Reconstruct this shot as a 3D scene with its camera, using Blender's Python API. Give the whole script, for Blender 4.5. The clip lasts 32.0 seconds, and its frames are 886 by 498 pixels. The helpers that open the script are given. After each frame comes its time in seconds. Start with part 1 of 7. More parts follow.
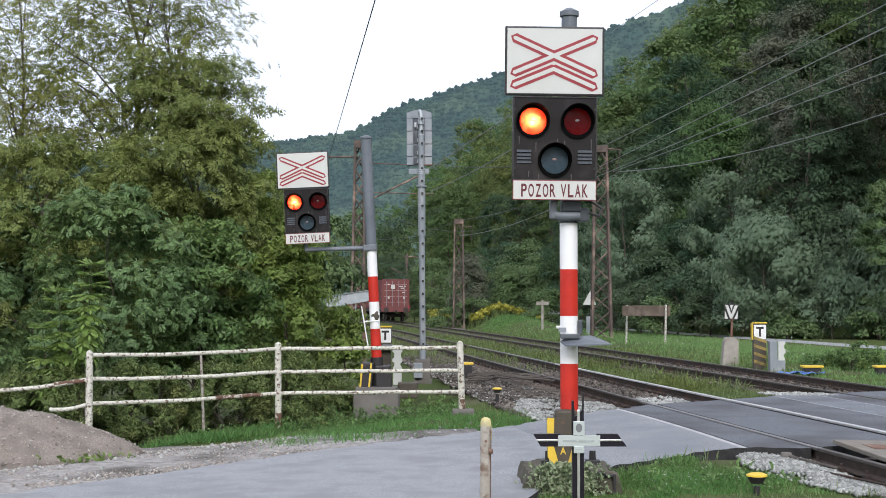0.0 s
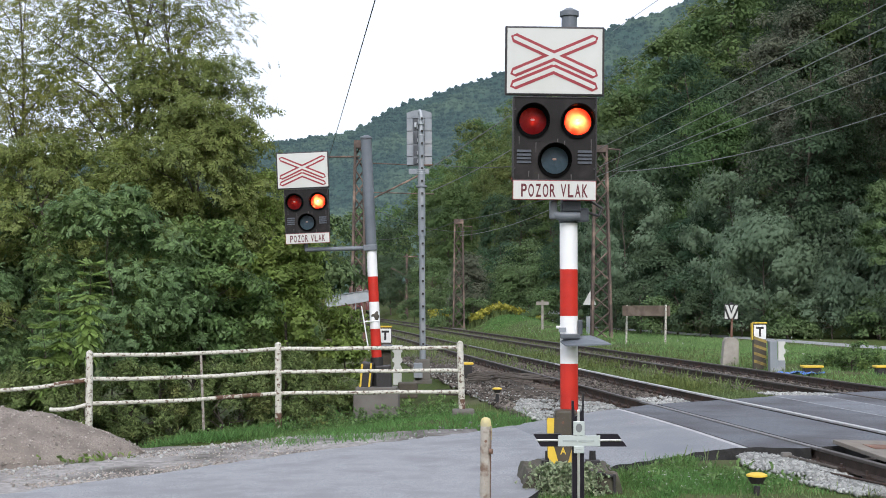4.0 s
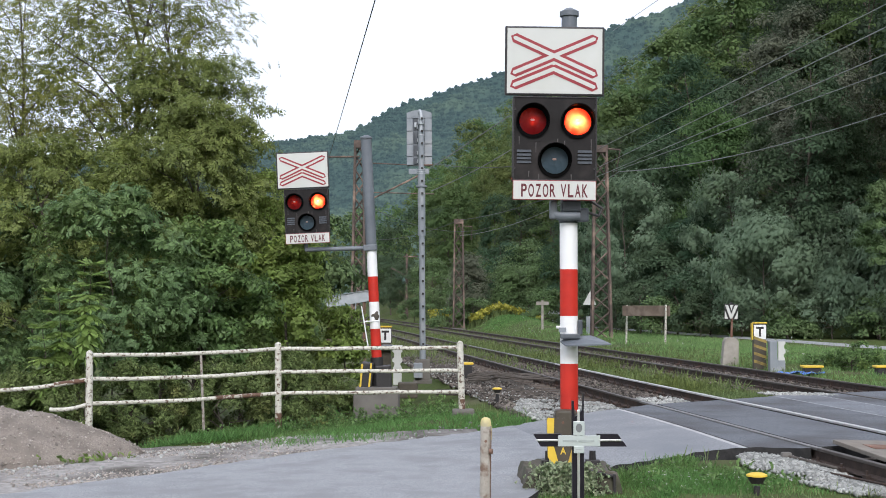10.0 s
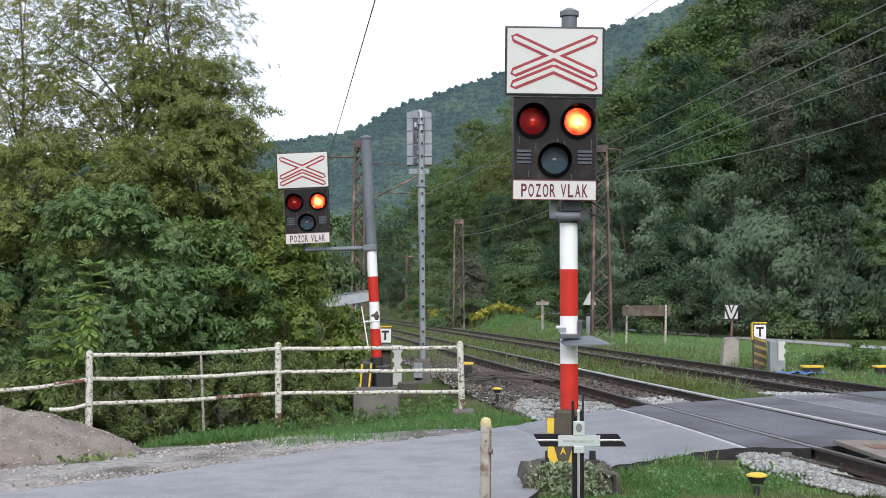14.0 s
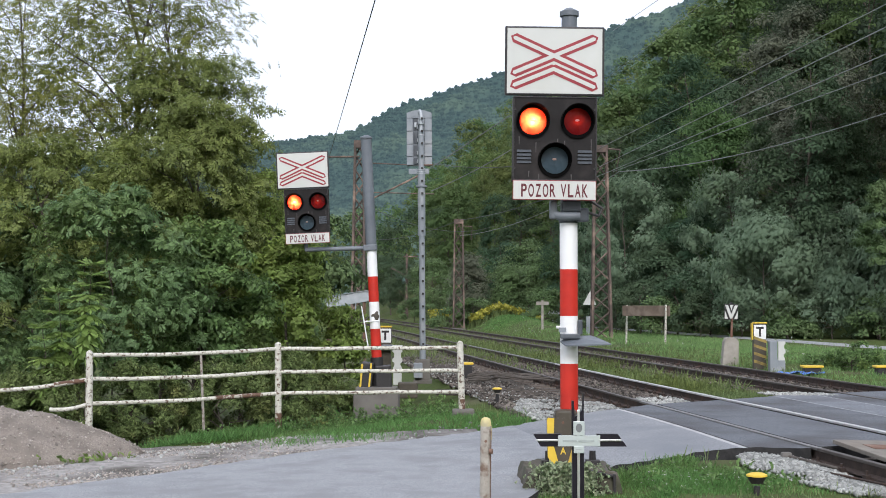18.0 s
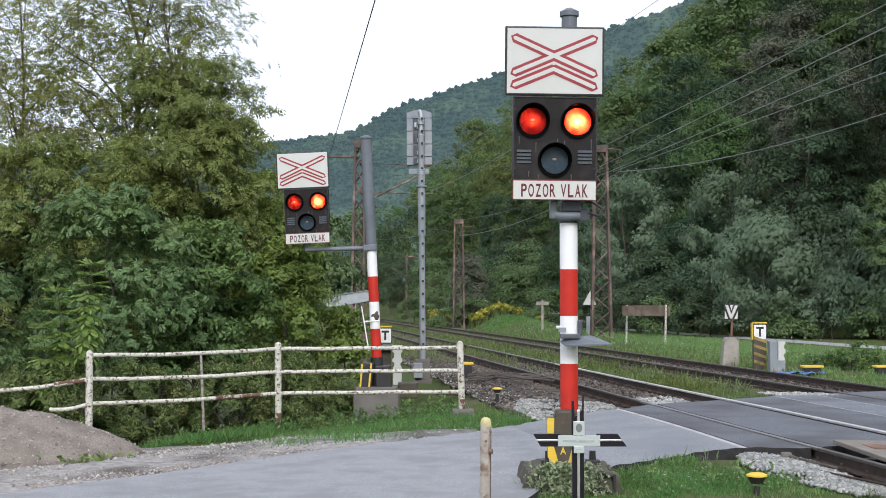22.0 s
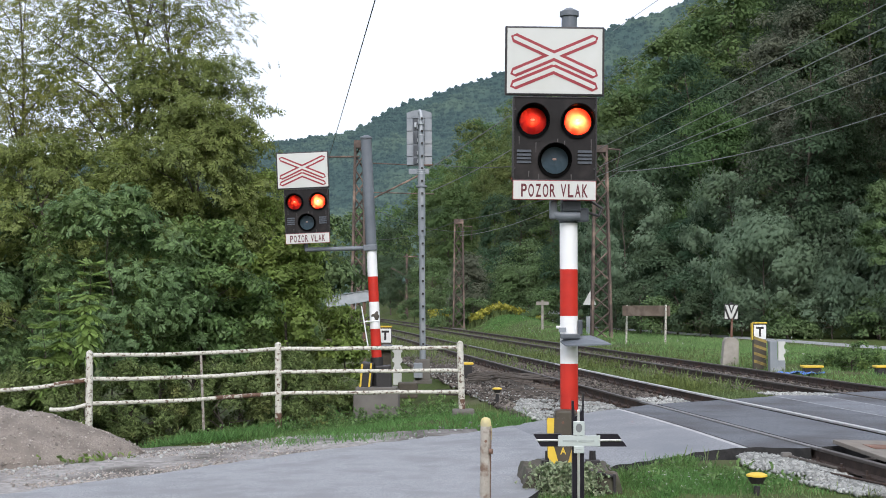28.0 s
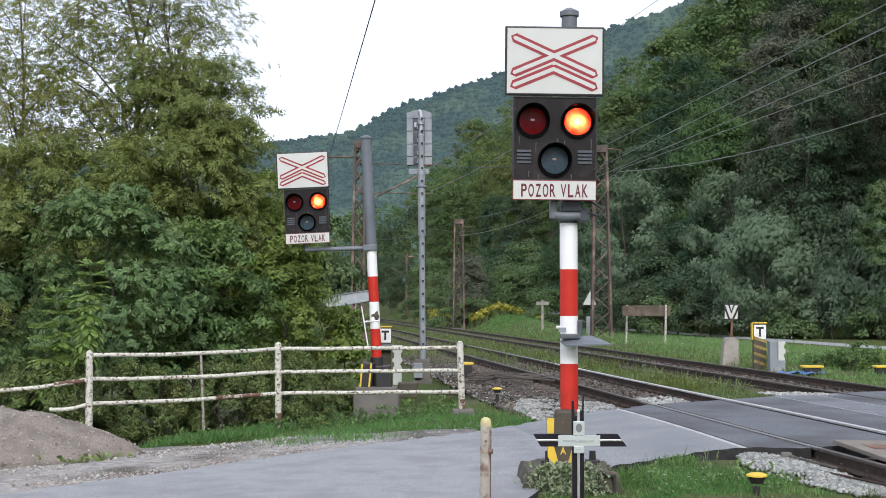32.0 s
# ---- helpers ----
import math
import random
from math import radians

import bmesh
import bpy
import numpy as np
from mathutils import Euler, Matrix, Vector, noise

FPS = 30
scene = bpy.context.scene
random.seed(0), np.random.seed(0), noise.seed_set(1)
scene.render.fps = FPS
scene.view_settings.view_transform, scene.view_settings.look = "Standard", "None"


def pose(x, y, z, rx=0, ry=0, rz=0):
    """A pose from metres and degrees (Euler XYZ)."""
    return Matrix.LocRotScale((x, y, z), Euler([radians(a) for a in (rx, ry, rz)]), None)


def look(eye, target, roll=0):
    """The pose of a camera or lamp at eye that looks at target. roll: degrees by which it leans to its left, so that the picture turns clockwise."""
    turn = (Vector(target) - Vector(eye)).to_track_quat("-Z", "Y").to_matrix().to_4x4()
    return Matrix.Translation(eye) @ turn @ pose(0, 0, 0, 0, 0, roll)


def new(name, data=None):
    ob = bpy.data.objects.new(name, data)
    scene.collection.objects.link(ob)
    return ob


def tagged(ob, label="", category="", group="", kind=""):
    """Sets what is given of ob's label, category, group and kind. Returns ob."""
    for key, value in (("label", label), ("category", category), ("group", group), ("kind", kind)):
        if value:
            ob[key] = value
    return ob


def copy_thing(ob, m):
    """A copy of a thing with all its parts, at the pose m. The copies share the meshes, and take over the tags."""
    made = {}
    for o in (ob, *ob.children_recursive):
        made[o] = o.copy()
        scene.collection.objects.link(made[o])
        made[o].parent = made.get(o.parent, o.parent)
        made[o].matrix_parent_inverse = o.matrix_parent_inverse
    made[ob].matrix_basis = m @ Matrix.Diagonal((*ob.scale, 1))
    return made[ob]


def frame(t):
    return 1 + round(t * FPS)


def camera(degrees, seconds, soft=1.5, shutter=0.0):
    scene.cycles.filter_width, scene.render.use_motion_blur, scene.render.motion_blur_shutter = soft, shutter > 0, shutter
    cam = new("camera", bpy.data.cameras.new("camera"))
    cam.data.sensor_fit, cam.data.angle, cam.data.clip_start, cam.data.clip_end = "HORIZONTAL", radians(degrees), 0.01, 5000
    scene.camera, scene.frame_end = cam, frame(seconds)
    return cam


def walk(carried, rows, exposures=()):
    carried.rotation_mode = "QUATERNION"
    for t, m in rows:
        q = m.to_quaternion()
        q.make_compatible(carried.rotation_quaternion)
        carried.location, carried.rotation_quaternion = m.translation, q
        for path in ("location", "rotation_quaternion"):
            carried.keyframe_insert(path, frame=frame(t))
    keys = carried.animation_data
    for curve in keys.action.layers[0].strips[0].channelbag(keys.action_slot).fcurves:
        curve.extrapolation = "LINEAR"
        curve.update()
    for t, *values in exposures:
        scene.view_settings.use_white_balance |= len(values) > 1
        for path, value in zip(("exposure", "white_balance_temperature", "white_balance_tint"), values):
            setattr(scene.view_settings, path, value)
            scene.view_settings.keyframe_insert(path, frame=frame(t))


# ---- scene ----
# ---- camera ----
cam = camera(36, 32.0, soft=0.95)
EYE = pose(0, 0, 1.6, 92.302, 0, 0)
walk(cam, [(0, EYE), (32, EYE)], exposures=[(0, 0.33, 6050, 14), (32, 0.33, 6050, 14)])

# ---- light: bright overcast evening sky, soft light from high behind the camera ----
world = bpy.data.worlds.new("sky")
scene.world = world
world.use_nodes = True
wn, wl = world.node_tree.nodes, world.node_tree.links
wn.clear()
sky = wn.new("ShaderNodeTexSky")
sky.sky_type, sky.sun_disc = "NISHITA", False
sky.sun_elevation, sky.sun_rotation = radians(38), radians(177)
sky.air_density, sky.dust_density = 1.0, 3.0
bg_sky, bg_cloud, add, wout = wn.new("ShaderNodeBackground"), wn.new("ShaderNodeBackground"), wn.new("ShaderNodeAddShader"), wn.new("ShaderNodeOutputWorld")
bg_sky.inputs[1].default_value = 0.05
bg_cloud.inputs[0].default_value = (0.97, 0.98, 1.0, 1)
bg_cloud.inputs[1].default_value = 0.78
wl.new(sky.outputs[0], bg_sky.inputs[0])
wl.new(bg_sky.outputs[0], add.inputs[0])
wl.new(bg_cloud.outputs[0], add.inputs[1])
wl.new(add.outputs[0], wout.inputs[0])
sun = new("sun", bpy.data.lights.new("sun", "SUN"))
sun.data.energy, sun.data.angle, sun.data.color = 1.5, radians(20), (1.0, 0.96, 0.9)
sun.matrix_world = look((4, -70, 58), (0, 10, 0))


# ---- materials ----
def mat(name, c1, c2=None, scale=6.0, rough=0.7, metal=0.0, bump=0.15, c3=None, scale3=1.0, amount3=0.5,
        spec=0.4, coat=0.0, island=0.0, objrand=0.0, translucent=0.0, detail=6.0, bscale=0, edge3=0.12, objhue=0.0):
    """A surface with grain c1-c2 at scale, and stains c3 at scale3."""
    m = bpy.data.materials.new(name)
    m.use_nodes = True
    n, l = m.node_tree.nodes, m.node_tree.links
    b = n["Principled BSDF"]
    co = n.new("ShaderNodeTexCoord")
    noi = n.new("ShaderNodeTexNoise")
    noi.inputs["Scale"].default_value, noi.inputs["Detail"].default_value, noi.inputs["Roughness"].default_value = scale, detail, 0.62
    l.new(co.outputs["Object"], noi.inputs["Vector"])
    rmp = n.new("ShaderNodeMapRange")
    rmp.inputs[1].default_value, rmp.inputs[2].default_value = 0.3, 0.7
    l.new(noi.outputs[0], rmp.inputs[0])
    mix = n.new("ShaderNodeMix")
    mix.data_type = "RGBA"
    mix.inputs[6].default_value, mix.inputs[7].default_value = (*c1, 1), (*(c2 or c1), 1)
    l.new(rmp.outputs[0], mix.inputs[0])
    col = mix.outputs[2]
    if c3:
        n3 = n.new("ShaderNodeTexNoise")
        n3.inputs["Scale"].default_value, n3.inputs["Detail"].default_value = scale3, 8
        l.new(co.outputs["Object"], n3.inputs["Vector"])
        r3 = n.new("ShaderNodeMapRange")
        r3.inputs[1].default_value, r3.inputs[2].default_value = 1 - amount3 - edge3, 1 - amount3 + edge3
        l.new(n3.outputs[0], r3.inputs[0])
        m3 = n.new("ShaderNodeMix")
        m3.data_type = "RGBA"
        m3.inputs[7].default_value = (*c3, 1)
        l.new(r3.outputs[0], m3.inputs[0])
        l.new(col, m3.inputs[6])
        col = m3.outputs[2]
    if island or objrand:
        src = n.new("ShaderNodeNewGeometry").outputs["Random Per Island"] if island else n.new("ShaderNodeObjectInfo").outputs["Random"]
        a = island or objrand
        rr = n.new("ShaderNodeMapRange")
        rr.inputs[3].default_value, rr.inputs[4].default_value = 1 - a, 1 + a
        l.new(src, rr.inputs[0])
        hs = n.new("ShaderNodeHueSaturation")
        l.new(rr.outputs[0], hs.inputs["Value"])
        l.new(col, hs.inputs["Color"])
        col = hs.outputs[0]
    if objhue:
        oi, hh, hv, h2 = n.new("ShaderNodeObjectInfo"), n.new("ShaderNodeMapRange"), n.new("ShaderNodeMapRange"), n.new("ShaderNodeHueSaturation")
        wn_ = n.new("ShaderNodeTexWhiteNoise")
        wn_.noise_dimensions = "1D"
        hh.inputs[3].default_value, hh.inputs[4].default_value = 0.5 - objhue, 0.5 + objhue
        hv.inputs[3].default_value, hv.inputs[4].default_value = 0.84, 1.16
        l.new(oi.outputs["Random"], hh.inputs[0])
        l.new(oi.outputs["Random"], wn_.inputs["W"])
        l.new(wn_.outputs[0], hv.inputs[0])
        l.new(hh.outputs[0], h2.inputs["Hue"])
        l.new(hv.outputs[0], h2.inputs["Value"])
        l.new(col, h2.inputs["Color"])
        col = h2.outputs[0]
    l.new(col, b.inputs["Base Color"])
    b.inputs["Roughness"].default_value, b.inputs["Metallic"].default_value = rough, metal
    b.inputs["Specular IOR Level"].default_value, b.inputs["Coat Weight"].default_value = spec, coat
    if bump:
        bp = n.new("ShaderNodeBump")
        bp.inputs["Strength"].default_value, bp.inputs["Distance"].default_value = bump, 0.02
        src = noi
        if bscale:
            src = n.new("ShaderNodeTexNoise")
            src.inputs["Scale"].default_value, src.inputs["Detail"].default_value = bscale, 5
            l.new(co.outputs["Object"], src.inputs["Vector"])
        l.new(src.outputs[0], bp.inputs["Height"])
        l.new(bp.outputs[0], b.inputs["Normal"])
    if translucent:
        tr = n.new("ShaderNodeBsdfTranslucent")
        l.new(col, tr.inputs[0])
        ms = n.new("ShaderNodeMixShader")
        ms.inputs[0].default_value = translucent
        l.new(b.outputs[0], ms.inputs[1])
        l.new(tr.outputs[0], ms.inputs[2])
        l.new(ms.outputs[0], n["Material Output"].inputs[0])
    return m


def glow(name, colour, strength):
    m = bpy.data.materials.new(name)
    m.use_nodes = True
    b = m.node_tree.nodes["Principled BSDF"]
    b.inputs["Base Color"].default_value = (0.02, 0.02, 0.02, 1)
    b.inputs["Emission Color"].default_value, b.inputs["Emission Strength"].default_value = (*colour, 1), strength
    return m


def lens_glass(name, colour, body, through_part):
    """A moulded signal lens: a coloured, light-scattering body under a glossy face."""
    m = bpy.data.materials.new(name)
    m.use_nodes = True
    n, l = m.node_tree.nodes, m.node_tree.links
    b = n["Principled BSDF"]
    b.inputs["Base Color"].default_value = (*body, 1)
    b.inputs["Roughness"].default_value = 0.15
    b.inputs["Specular IOR Level"].default_value = 0.12
    b.inputs["Coat Weight"].default_value = 0.03
    tr = n.new("ShaderNodeBsdfTranslucent")
    tr.inputs[0].default_value = (*colour, 1)
    co, wv, bp = n.new("ShaderNodeTexCoord"), n.new("ShaderNodeTexVoronoi"), n.new("ShaderNodeBump")
    wv.inputs["Scale"].default_value = 30
    bp.inputs["Strength"].default_value, bp.inputs["Distance"].default_value = 0.25, 0.01
    l.new(co.outputs["Object"], wv.inputs["Vector"])
    l.new(wv.outputs[0], bp.inputs["Height"])
    l.new(bp.outputs[0], b.inputs["Normal"])
    v2, b2 = n.new("ShaderNodeTexVoronoi"), n.new("ShaderNodeBump")
    v2.inputs["Scale"].default_value = 14
    b2.inputs["Strength"].default_value, b2.inputs["Distance"].default_value = 0.6, 0.035
    l.new(co.outputs["Object"], v2.inputs["Vector"])
    l.new(v2.outputs[0], b2.inputs["Height"])
    l.new(b2.outputs[0], tr.inputs["Normal"])
    ms = n.new("ShaderNodeMixShader")
    ms.inputs[0].default_value = through_part
    l.new(b.outputs[0], ms.inputs[1])
    l.new(tr.outputs[0], ms.inputs[2])
    l.new(ms.outputs[0], n["Material Output"].inputs[0])
    return m


M = dict(
    ground=mat("soil_and_grass", (0.05, 0.075, 0.02), (0.085, 0.11, 0.032), 2.5, 0.95, bump=0.6, c3=(0.13, 0.112, 0.082), scale3=0.35, amount3=0.37, spec=0.1, bscale=30),
    dirt=mat("packed_dirt", (0.195, 0.186, 0.174), (0.43, 0.413, 0.39), 9.0, 0.95, bump=0.8, c3=(0.1, 0.092, 0.08), scale3=1.1, amount3=0.42, spec=0.15, bscale=45),
    road_ramp=mat("worn_ramp_asphalt", (0.15, 0.158, 0.168), (0.355, 0.366, 0.378), 45.0, 0.85, bump=0.4, c3=(0.2, 0.212, 0.228), scale3=0.9, amount3=0.46, spec=0.25, bscale=120),
    road=mat("worn_asphalt", (0.19, 0.199, 0.209), (0.47, 0.484, 0.497), 60.0, 0.85, bump=0.8, c3=(0.27, 0.278, 0.285), scale3=2.2, amount3=0.45, spec=0.25, bscale=120),
    road_dark=mat("dark_asphalt", (0.075, 0.084, 0.096), (0.18, 0.192, 0.208), 40.0, 0.8, bump=0.3, c3=(0.08, 0.08, 0.085), scale3=0.8, amount3=0.46, spec=0.3, bscale=140),
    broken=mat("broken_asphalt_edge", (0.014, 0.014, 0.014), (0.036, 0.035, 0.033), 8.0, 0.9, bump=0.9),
    ballast=mat("ballast_bed", (0.045, 0.043, 0.038), (0.12, 0.116, 0.104), 16.0, 0.95, bump=1.0, c3=(0.072, 0.056, 0.041), scale3=0.7, amount3=0.5, spec=0.1),
    stone=mat("ballast_stone", (0.05, 0.043, 0.037), (0.155, 0.137, 0.118), 3.0, 0.9, bump=0.3, island=0.7, spec=0.2),
    stone_white=mat("limestone_ballast", (0.175, 0.182, 0.17), (0.43, 0.44, 0.41), 6.0, 0.9, bump=0.3, island=0.35, spec=0.2),
    rail=mat("rusty_rail", (0.03, 0.021, 0.017), (0.062, 0.043, 0.033), 9.0, 0.8, metal=0.1, bump=0.3, c3=(0.1, 0.05, 0.03), scale3=2.0, amount3=0.36),
    rail_top=mat("polished_rail_head", (0.62, 0.61, 0.59), (0.76, 0.75, 0.73), 5.0, 0.34, metal=0.5, bump=0.03),
    rail_worn=mat("dull_rail_head", (0.06, 0.052, 0.046), (0.11, 0.096, 0.085), 5.0, 0.6, metal=0.2, bump=0.05),
    sleeper=mat("old_oak_sleeper", (0.07, 0.055, 0.045), (0.13, 0.11, 0.09), 5.0, 0.9, bump=0.6, objrand=0.25),
    white=mat("white_paint", (0.74, 0.75, 0.74), (0.8, 0.81, 0.8), 3.0, 0.45, bump=0.03, c3=(0.6, 0.58, 0.54), scale3=3.0, amount3=0.36),
    board=mat("white_sign_enamel", (0.5, 0.515, 0.48), (0.56, 0.57, 0.54), 2.0, 0.35, bump=0.0, c3=(0.5, 0.51, 0.465), scale3=1.6, amount3=0.4),
    red=mat("red_paint", (0.44, 0.024, 0.014), (0.53, 0.034, 0.02), 2.5, 0.45, bump=0.03, c3=(0.34, 0.022, 0.014), scale3=3.0, amount3=0.38, spec=0.25),
    signred=mat("red_sign_paint", (0.225, 0.013, 0.022), (0.29, 0.022, 0.032), 5.0, 0.4, bump=0.0),
    black=mat("black_enamel", (0.018, 0.017, 0.017), (0.03, 0.028, 0.028), 6.0, 0.5, bump=0.05),
    housing=mat("weathered_black_housing", (0.009, 0.0082, 0.008), (0.017, 0.0152, 0.015), 4.0, 0.5, bump=0.06, c3=(0.04, 0.034, 0.032), scale3=2.6, amount3=0.36, spec=0.18),
    greypaint=mat("grey_paint", (0.1, 0.117, 0.133), (0.145, 0.163, 0.18), 2.0, 0.5, bump=0.05, c3=(0.17, 0.19, 0.205), scale3=2.2, amount3=0.38),
    lightgrey=mat("light_grey_paint", (0.2, 0.225, 0.245), (0.265, 0.292, 0.312), 2.0, 0.5, bump=0.05, c3=(0.3, 0.31, 0.31), scale3=2.0, amount3=0.4),
    galv=mat("galvanised_steel", (0.33, 0.36, 0.38), (0.42, 0.45, 0.47), 5.0, 0.5, metal=0.3, bump=0.05),
    fence=mat("chipped_white_fence_paint", (0.42, 0.41, 0.34), (0.63, 0.62, 0.545), 14.0, 0.65, bump=0.3, c3=(0.11, 0.068, 0.043), scale3=22.0, amount3=0.415, edge3=0.06),
    rust=mat("rusted_steel", (0.11, 0.06, 0.04), (0.2, 0.11, 0.075), 5.0, 0.9, bump=0.25, c3=(0.3, 0.22, 0.18), scale3=2.0, amount3=0.36),
    mast=mat("weathered_mast_steel", (0.06, 0.047, 0.04), (0.125, 0.094, 0.078), 3.0, 0.85, bump=0.2, c3=(0.36, 0.26, 0.2), scale3=1.2, amount3=0.38),
    concrete=mat("stained_concrete", (0.11, 0.103, 0.092), (0.185, 0.174, 0.157), 3.0, 0.92, bump=0.4, c3=(0.12, 0.112, 0.095), scale3=1.5, amount3=0.45),
    slab=mat("pale_concrete", (0.16, 0.145, 0.122), (0.23, 0.21, 0.18), 5.0, 0.9, bump=0.3, c3=(0.19, 0.165, 0.135), scale3=2.0, amount3=0.42),
    slate=mat("slate_grey_paint", (0.04, 0.048, 0.056), (0.065, 0.076, 0.087), 3.0, 0.5, bump=0.05, c3=(0.14, 0.155, 0.165), scale3=2.5, amount3=0.36),
    gravel_stone=mat("gravel_stone", (0.22, 0.195, 0.168), (0.44, 0.4, 0.355), 8.0, 0.9, bump=0.2, island=0.45, spec=0.15),
    mossy=mat("mossy_old_concrete", (0.06, 0.052, 0.04), (0.125, 0.11, 0.088), 7.0, 0.95, bump=0.6, c3=(0.05, 0.058, 0.028), scale3=2.5, amount3=0.45),
    hose=mat("dusty_rubber_hose", (0.05, 0.043, 0.036), (0.1, 0.088, 0.075), 5.0, 0.8, bump=0.2),
    stripe=mat("faded_pink_rib_paint", (0.3, 0.17, 0.15), (0.4, 0.25, 0.22), 2.0, 0.6, bump=0.05),
    palestone=mat("pale_old_stone", (0.27, 0.25, 0.215), (0.4, 0.375, 0.33), 5.0, 0.9, bump=0.4, c3=(0.18, 0.165, 0.14), scale3=2.5, amount3=0.42),
    yellow=mat("yellow_paint", (0.62, 0.42, 0.03), (0.7, 0.5, 0.06), 5.0, 0.5, bump=0.05, c3=(0.35, 0.24, 0.05), scale3=5.0, amount3=0.34),
    brown=mat("brown_cover_paint", (0.05, 0.043, 0.03), (0.085, 0.072, 0.052), 4.0, 0.6, bump=0.1),
    gravel=mat("heaped_gravel", (0.17, 0.147, 0.123), (0.41, 0.365, 0.315), 70.0, 0.95, bump=1.0, c3=(0.2, 0.175, 0.15), scale3=3.0, amount3=0.5, spec=0.1),
    container=mat("oxide_red_container_paint", (0.12, 0.034, 0.034), (0.17, 0.05, 0.046), 1.5, 0.6, bump=0.05, c3=(0.15, 0.05, 0.04), scale3=0.8, amount3=0.42),
    underframe=mat("dark_wagon_steel", (0.025, 0.02, 0.018), (0.055, 0.042, 0.035), 3.0, 0.8, bump=0.1),
    wire_dark=mat("weathered_wire", (0.075, 0.08, 0.08), (0.13, 0.135, 0.135), 8.0, 0.6, metal=0.3, bump=0),
    wire=mat("catenary_wire", (0.19, 0.197, 0.19), (0.28, 0.288, 0.28), 8.0, 0.5, metal=0.5, bump=0),
    chrome=mat("brushed_steel", (0.6, 0.62, 0.62), (0.72, 0.74, 0.74), 3.0, 0.28, metal=0.9, bump=0),
    plaque=mat("pale_metal_plaque", (0.42, 0.47, 0.45), (0.5, 0.55, 0.53), 4.0, 0.35, metal=0.2, bump=0),
    grey=mat("mid_grey_print", (0.16, 0.17, 0.17), None, 4, 0.6, bump=0),
    blue=mat("blue_plastic_sheet", (0.05, 0.13, 0.42), (0.09, 0.2, 0.55), 8, 0.4, bump=0.4),
    bark=mat("tree_bark", (0.06, 0.05, 0.04), (0.12, 0.1, 0.08), 7, 0.95, bump=0.9),
    leaf_ash=mat("ash_leaves", (0.17, 0.2, 0.045), (0.25, 0.28, 0.07), 0.8, 0.5, bump=0, c3=(0.31, 0.3, 0.06), scale3=0.45, amount3=0.38, island=0.4, translucent=0.55, spec=0.2),
    leaf_young=mat("young_ash_leaves", (0.152, 0.198, 0.056), (0.23, 0.272, 0.085), 0.8, 0.5, bump=0, c3=(0.245, 0.29, 0.08), scale3=0.4, amount3=0.4, island=0.4, translucent=0.45, spec=0.25),
    leaf_shrub=mat("shrub_leaves", (0.1, 0.165, 0.064), (0.155, 0.225, 0.095), 0.6, 0.6, bump=0, c3=(0.14, 0.19, 0.085), scale3=0.3, amount3=0.42, island=0.3, translucent=0.3, spec=0.15),
    leaf_bush=mat("dark_bush_leaves", (0.115, 0.2, 0.065), (0.185, 0.29, 0.1), 0.9, 0.5, bump=0, c3=(0.2, 0.26, 0.06), scale3=0.5, amount3=0.4, island=0.45, translucent=0.42, spec=0.3),
    leaf_fresh=mat("fresh_sapling_leaves", (0.165, 0.26, 0.066), (0.245, 0.34, 0.1), 0.8, 0.5, bump=0, c3=(0.23, 0.28, 0.065), scale3=0.5, amount3=0.4, island=0.4, translucent=0.45, spec=0.25),
    leaf_elder=mat("elder_leaves", (0.12, 0.205, 0.08), (0.195, 0.295, 0.12), 0.9, 0.5, bump=0, c3=(0.2, 0.265, 0.075), scale3=0.5, amount3=0.38, island=0.4, translucent=0.42, spec=0.35),
    leaf_bramble=mat("bramble_leaves", (0.14, 0.2, 0.072), (0.235, 0.29, 0.108), 1.2, 0.55, bump=0, c3=(0.26, 0.225, 0.08), scale3=0.9, amount3=0.37, island=0.5, translucent=0.45, spec=0.12),
    flaking=mat("flaking_rusty_paint", (0.085, 0.05, 0.034), (0.16, 0.092, 0.06), 18.0, 0.85, bump=0.3, c3=(0.42, 0.4, 0.34), scale3=13.0, amount3=0.42, edge3=0.05),
    old_board=mat("weathered_brown_board", (0.1, 0.075, 0.055), (0.19, 0.148, 0.112), 3.0, 0.85, bump=0.2, c3=(0.24, 0.2, 0.16), scale3=1.5, amount3=0.38),
    pale_yellow=mat("faded_pale_yellow_paint", (0.52, 0.44, 0.16), (0.64, 0.57, 0.28), 9.0, 0.6, bump=0.1, c3=(0.4, 0.36, 0.24), scale3=12.0, amount3=0.42),
    leaf_willow=mat("grey_willow_leaves", (0.2, 0.285, 0.185), (0.275, 0.365, 0.245), 0.6, 0.6, bump=0, c3=(0.15, 0.205, 0.11), scale3=0.25, amount3=0.42, island=0.05, translucent=0.5, spec=0.05),
    leaf_wood=mat("hillside_leaves", (0.098, 0.157, 0.061), (0.18, 0.24, 0.091), 0.16, 0.6, bump=0, c3=(0.12, 0.17, 0.06), scale3=0.09, amount3=0.4, island=0.05, translucent=0.42, spec=0.05, objhue=0.025),
    leaf_olive=mat("olive_hillside_leaves", (0.12, 0.165, 0.057), (0.178, 0.225, 0.08), 0.3, 0.6, bump=0, c3=(0.09, 0.135, 0.05), scale3=0.14, amount3=0.42, island=0.05, translucent=0.42, spec=0.05, objhue=0.02),
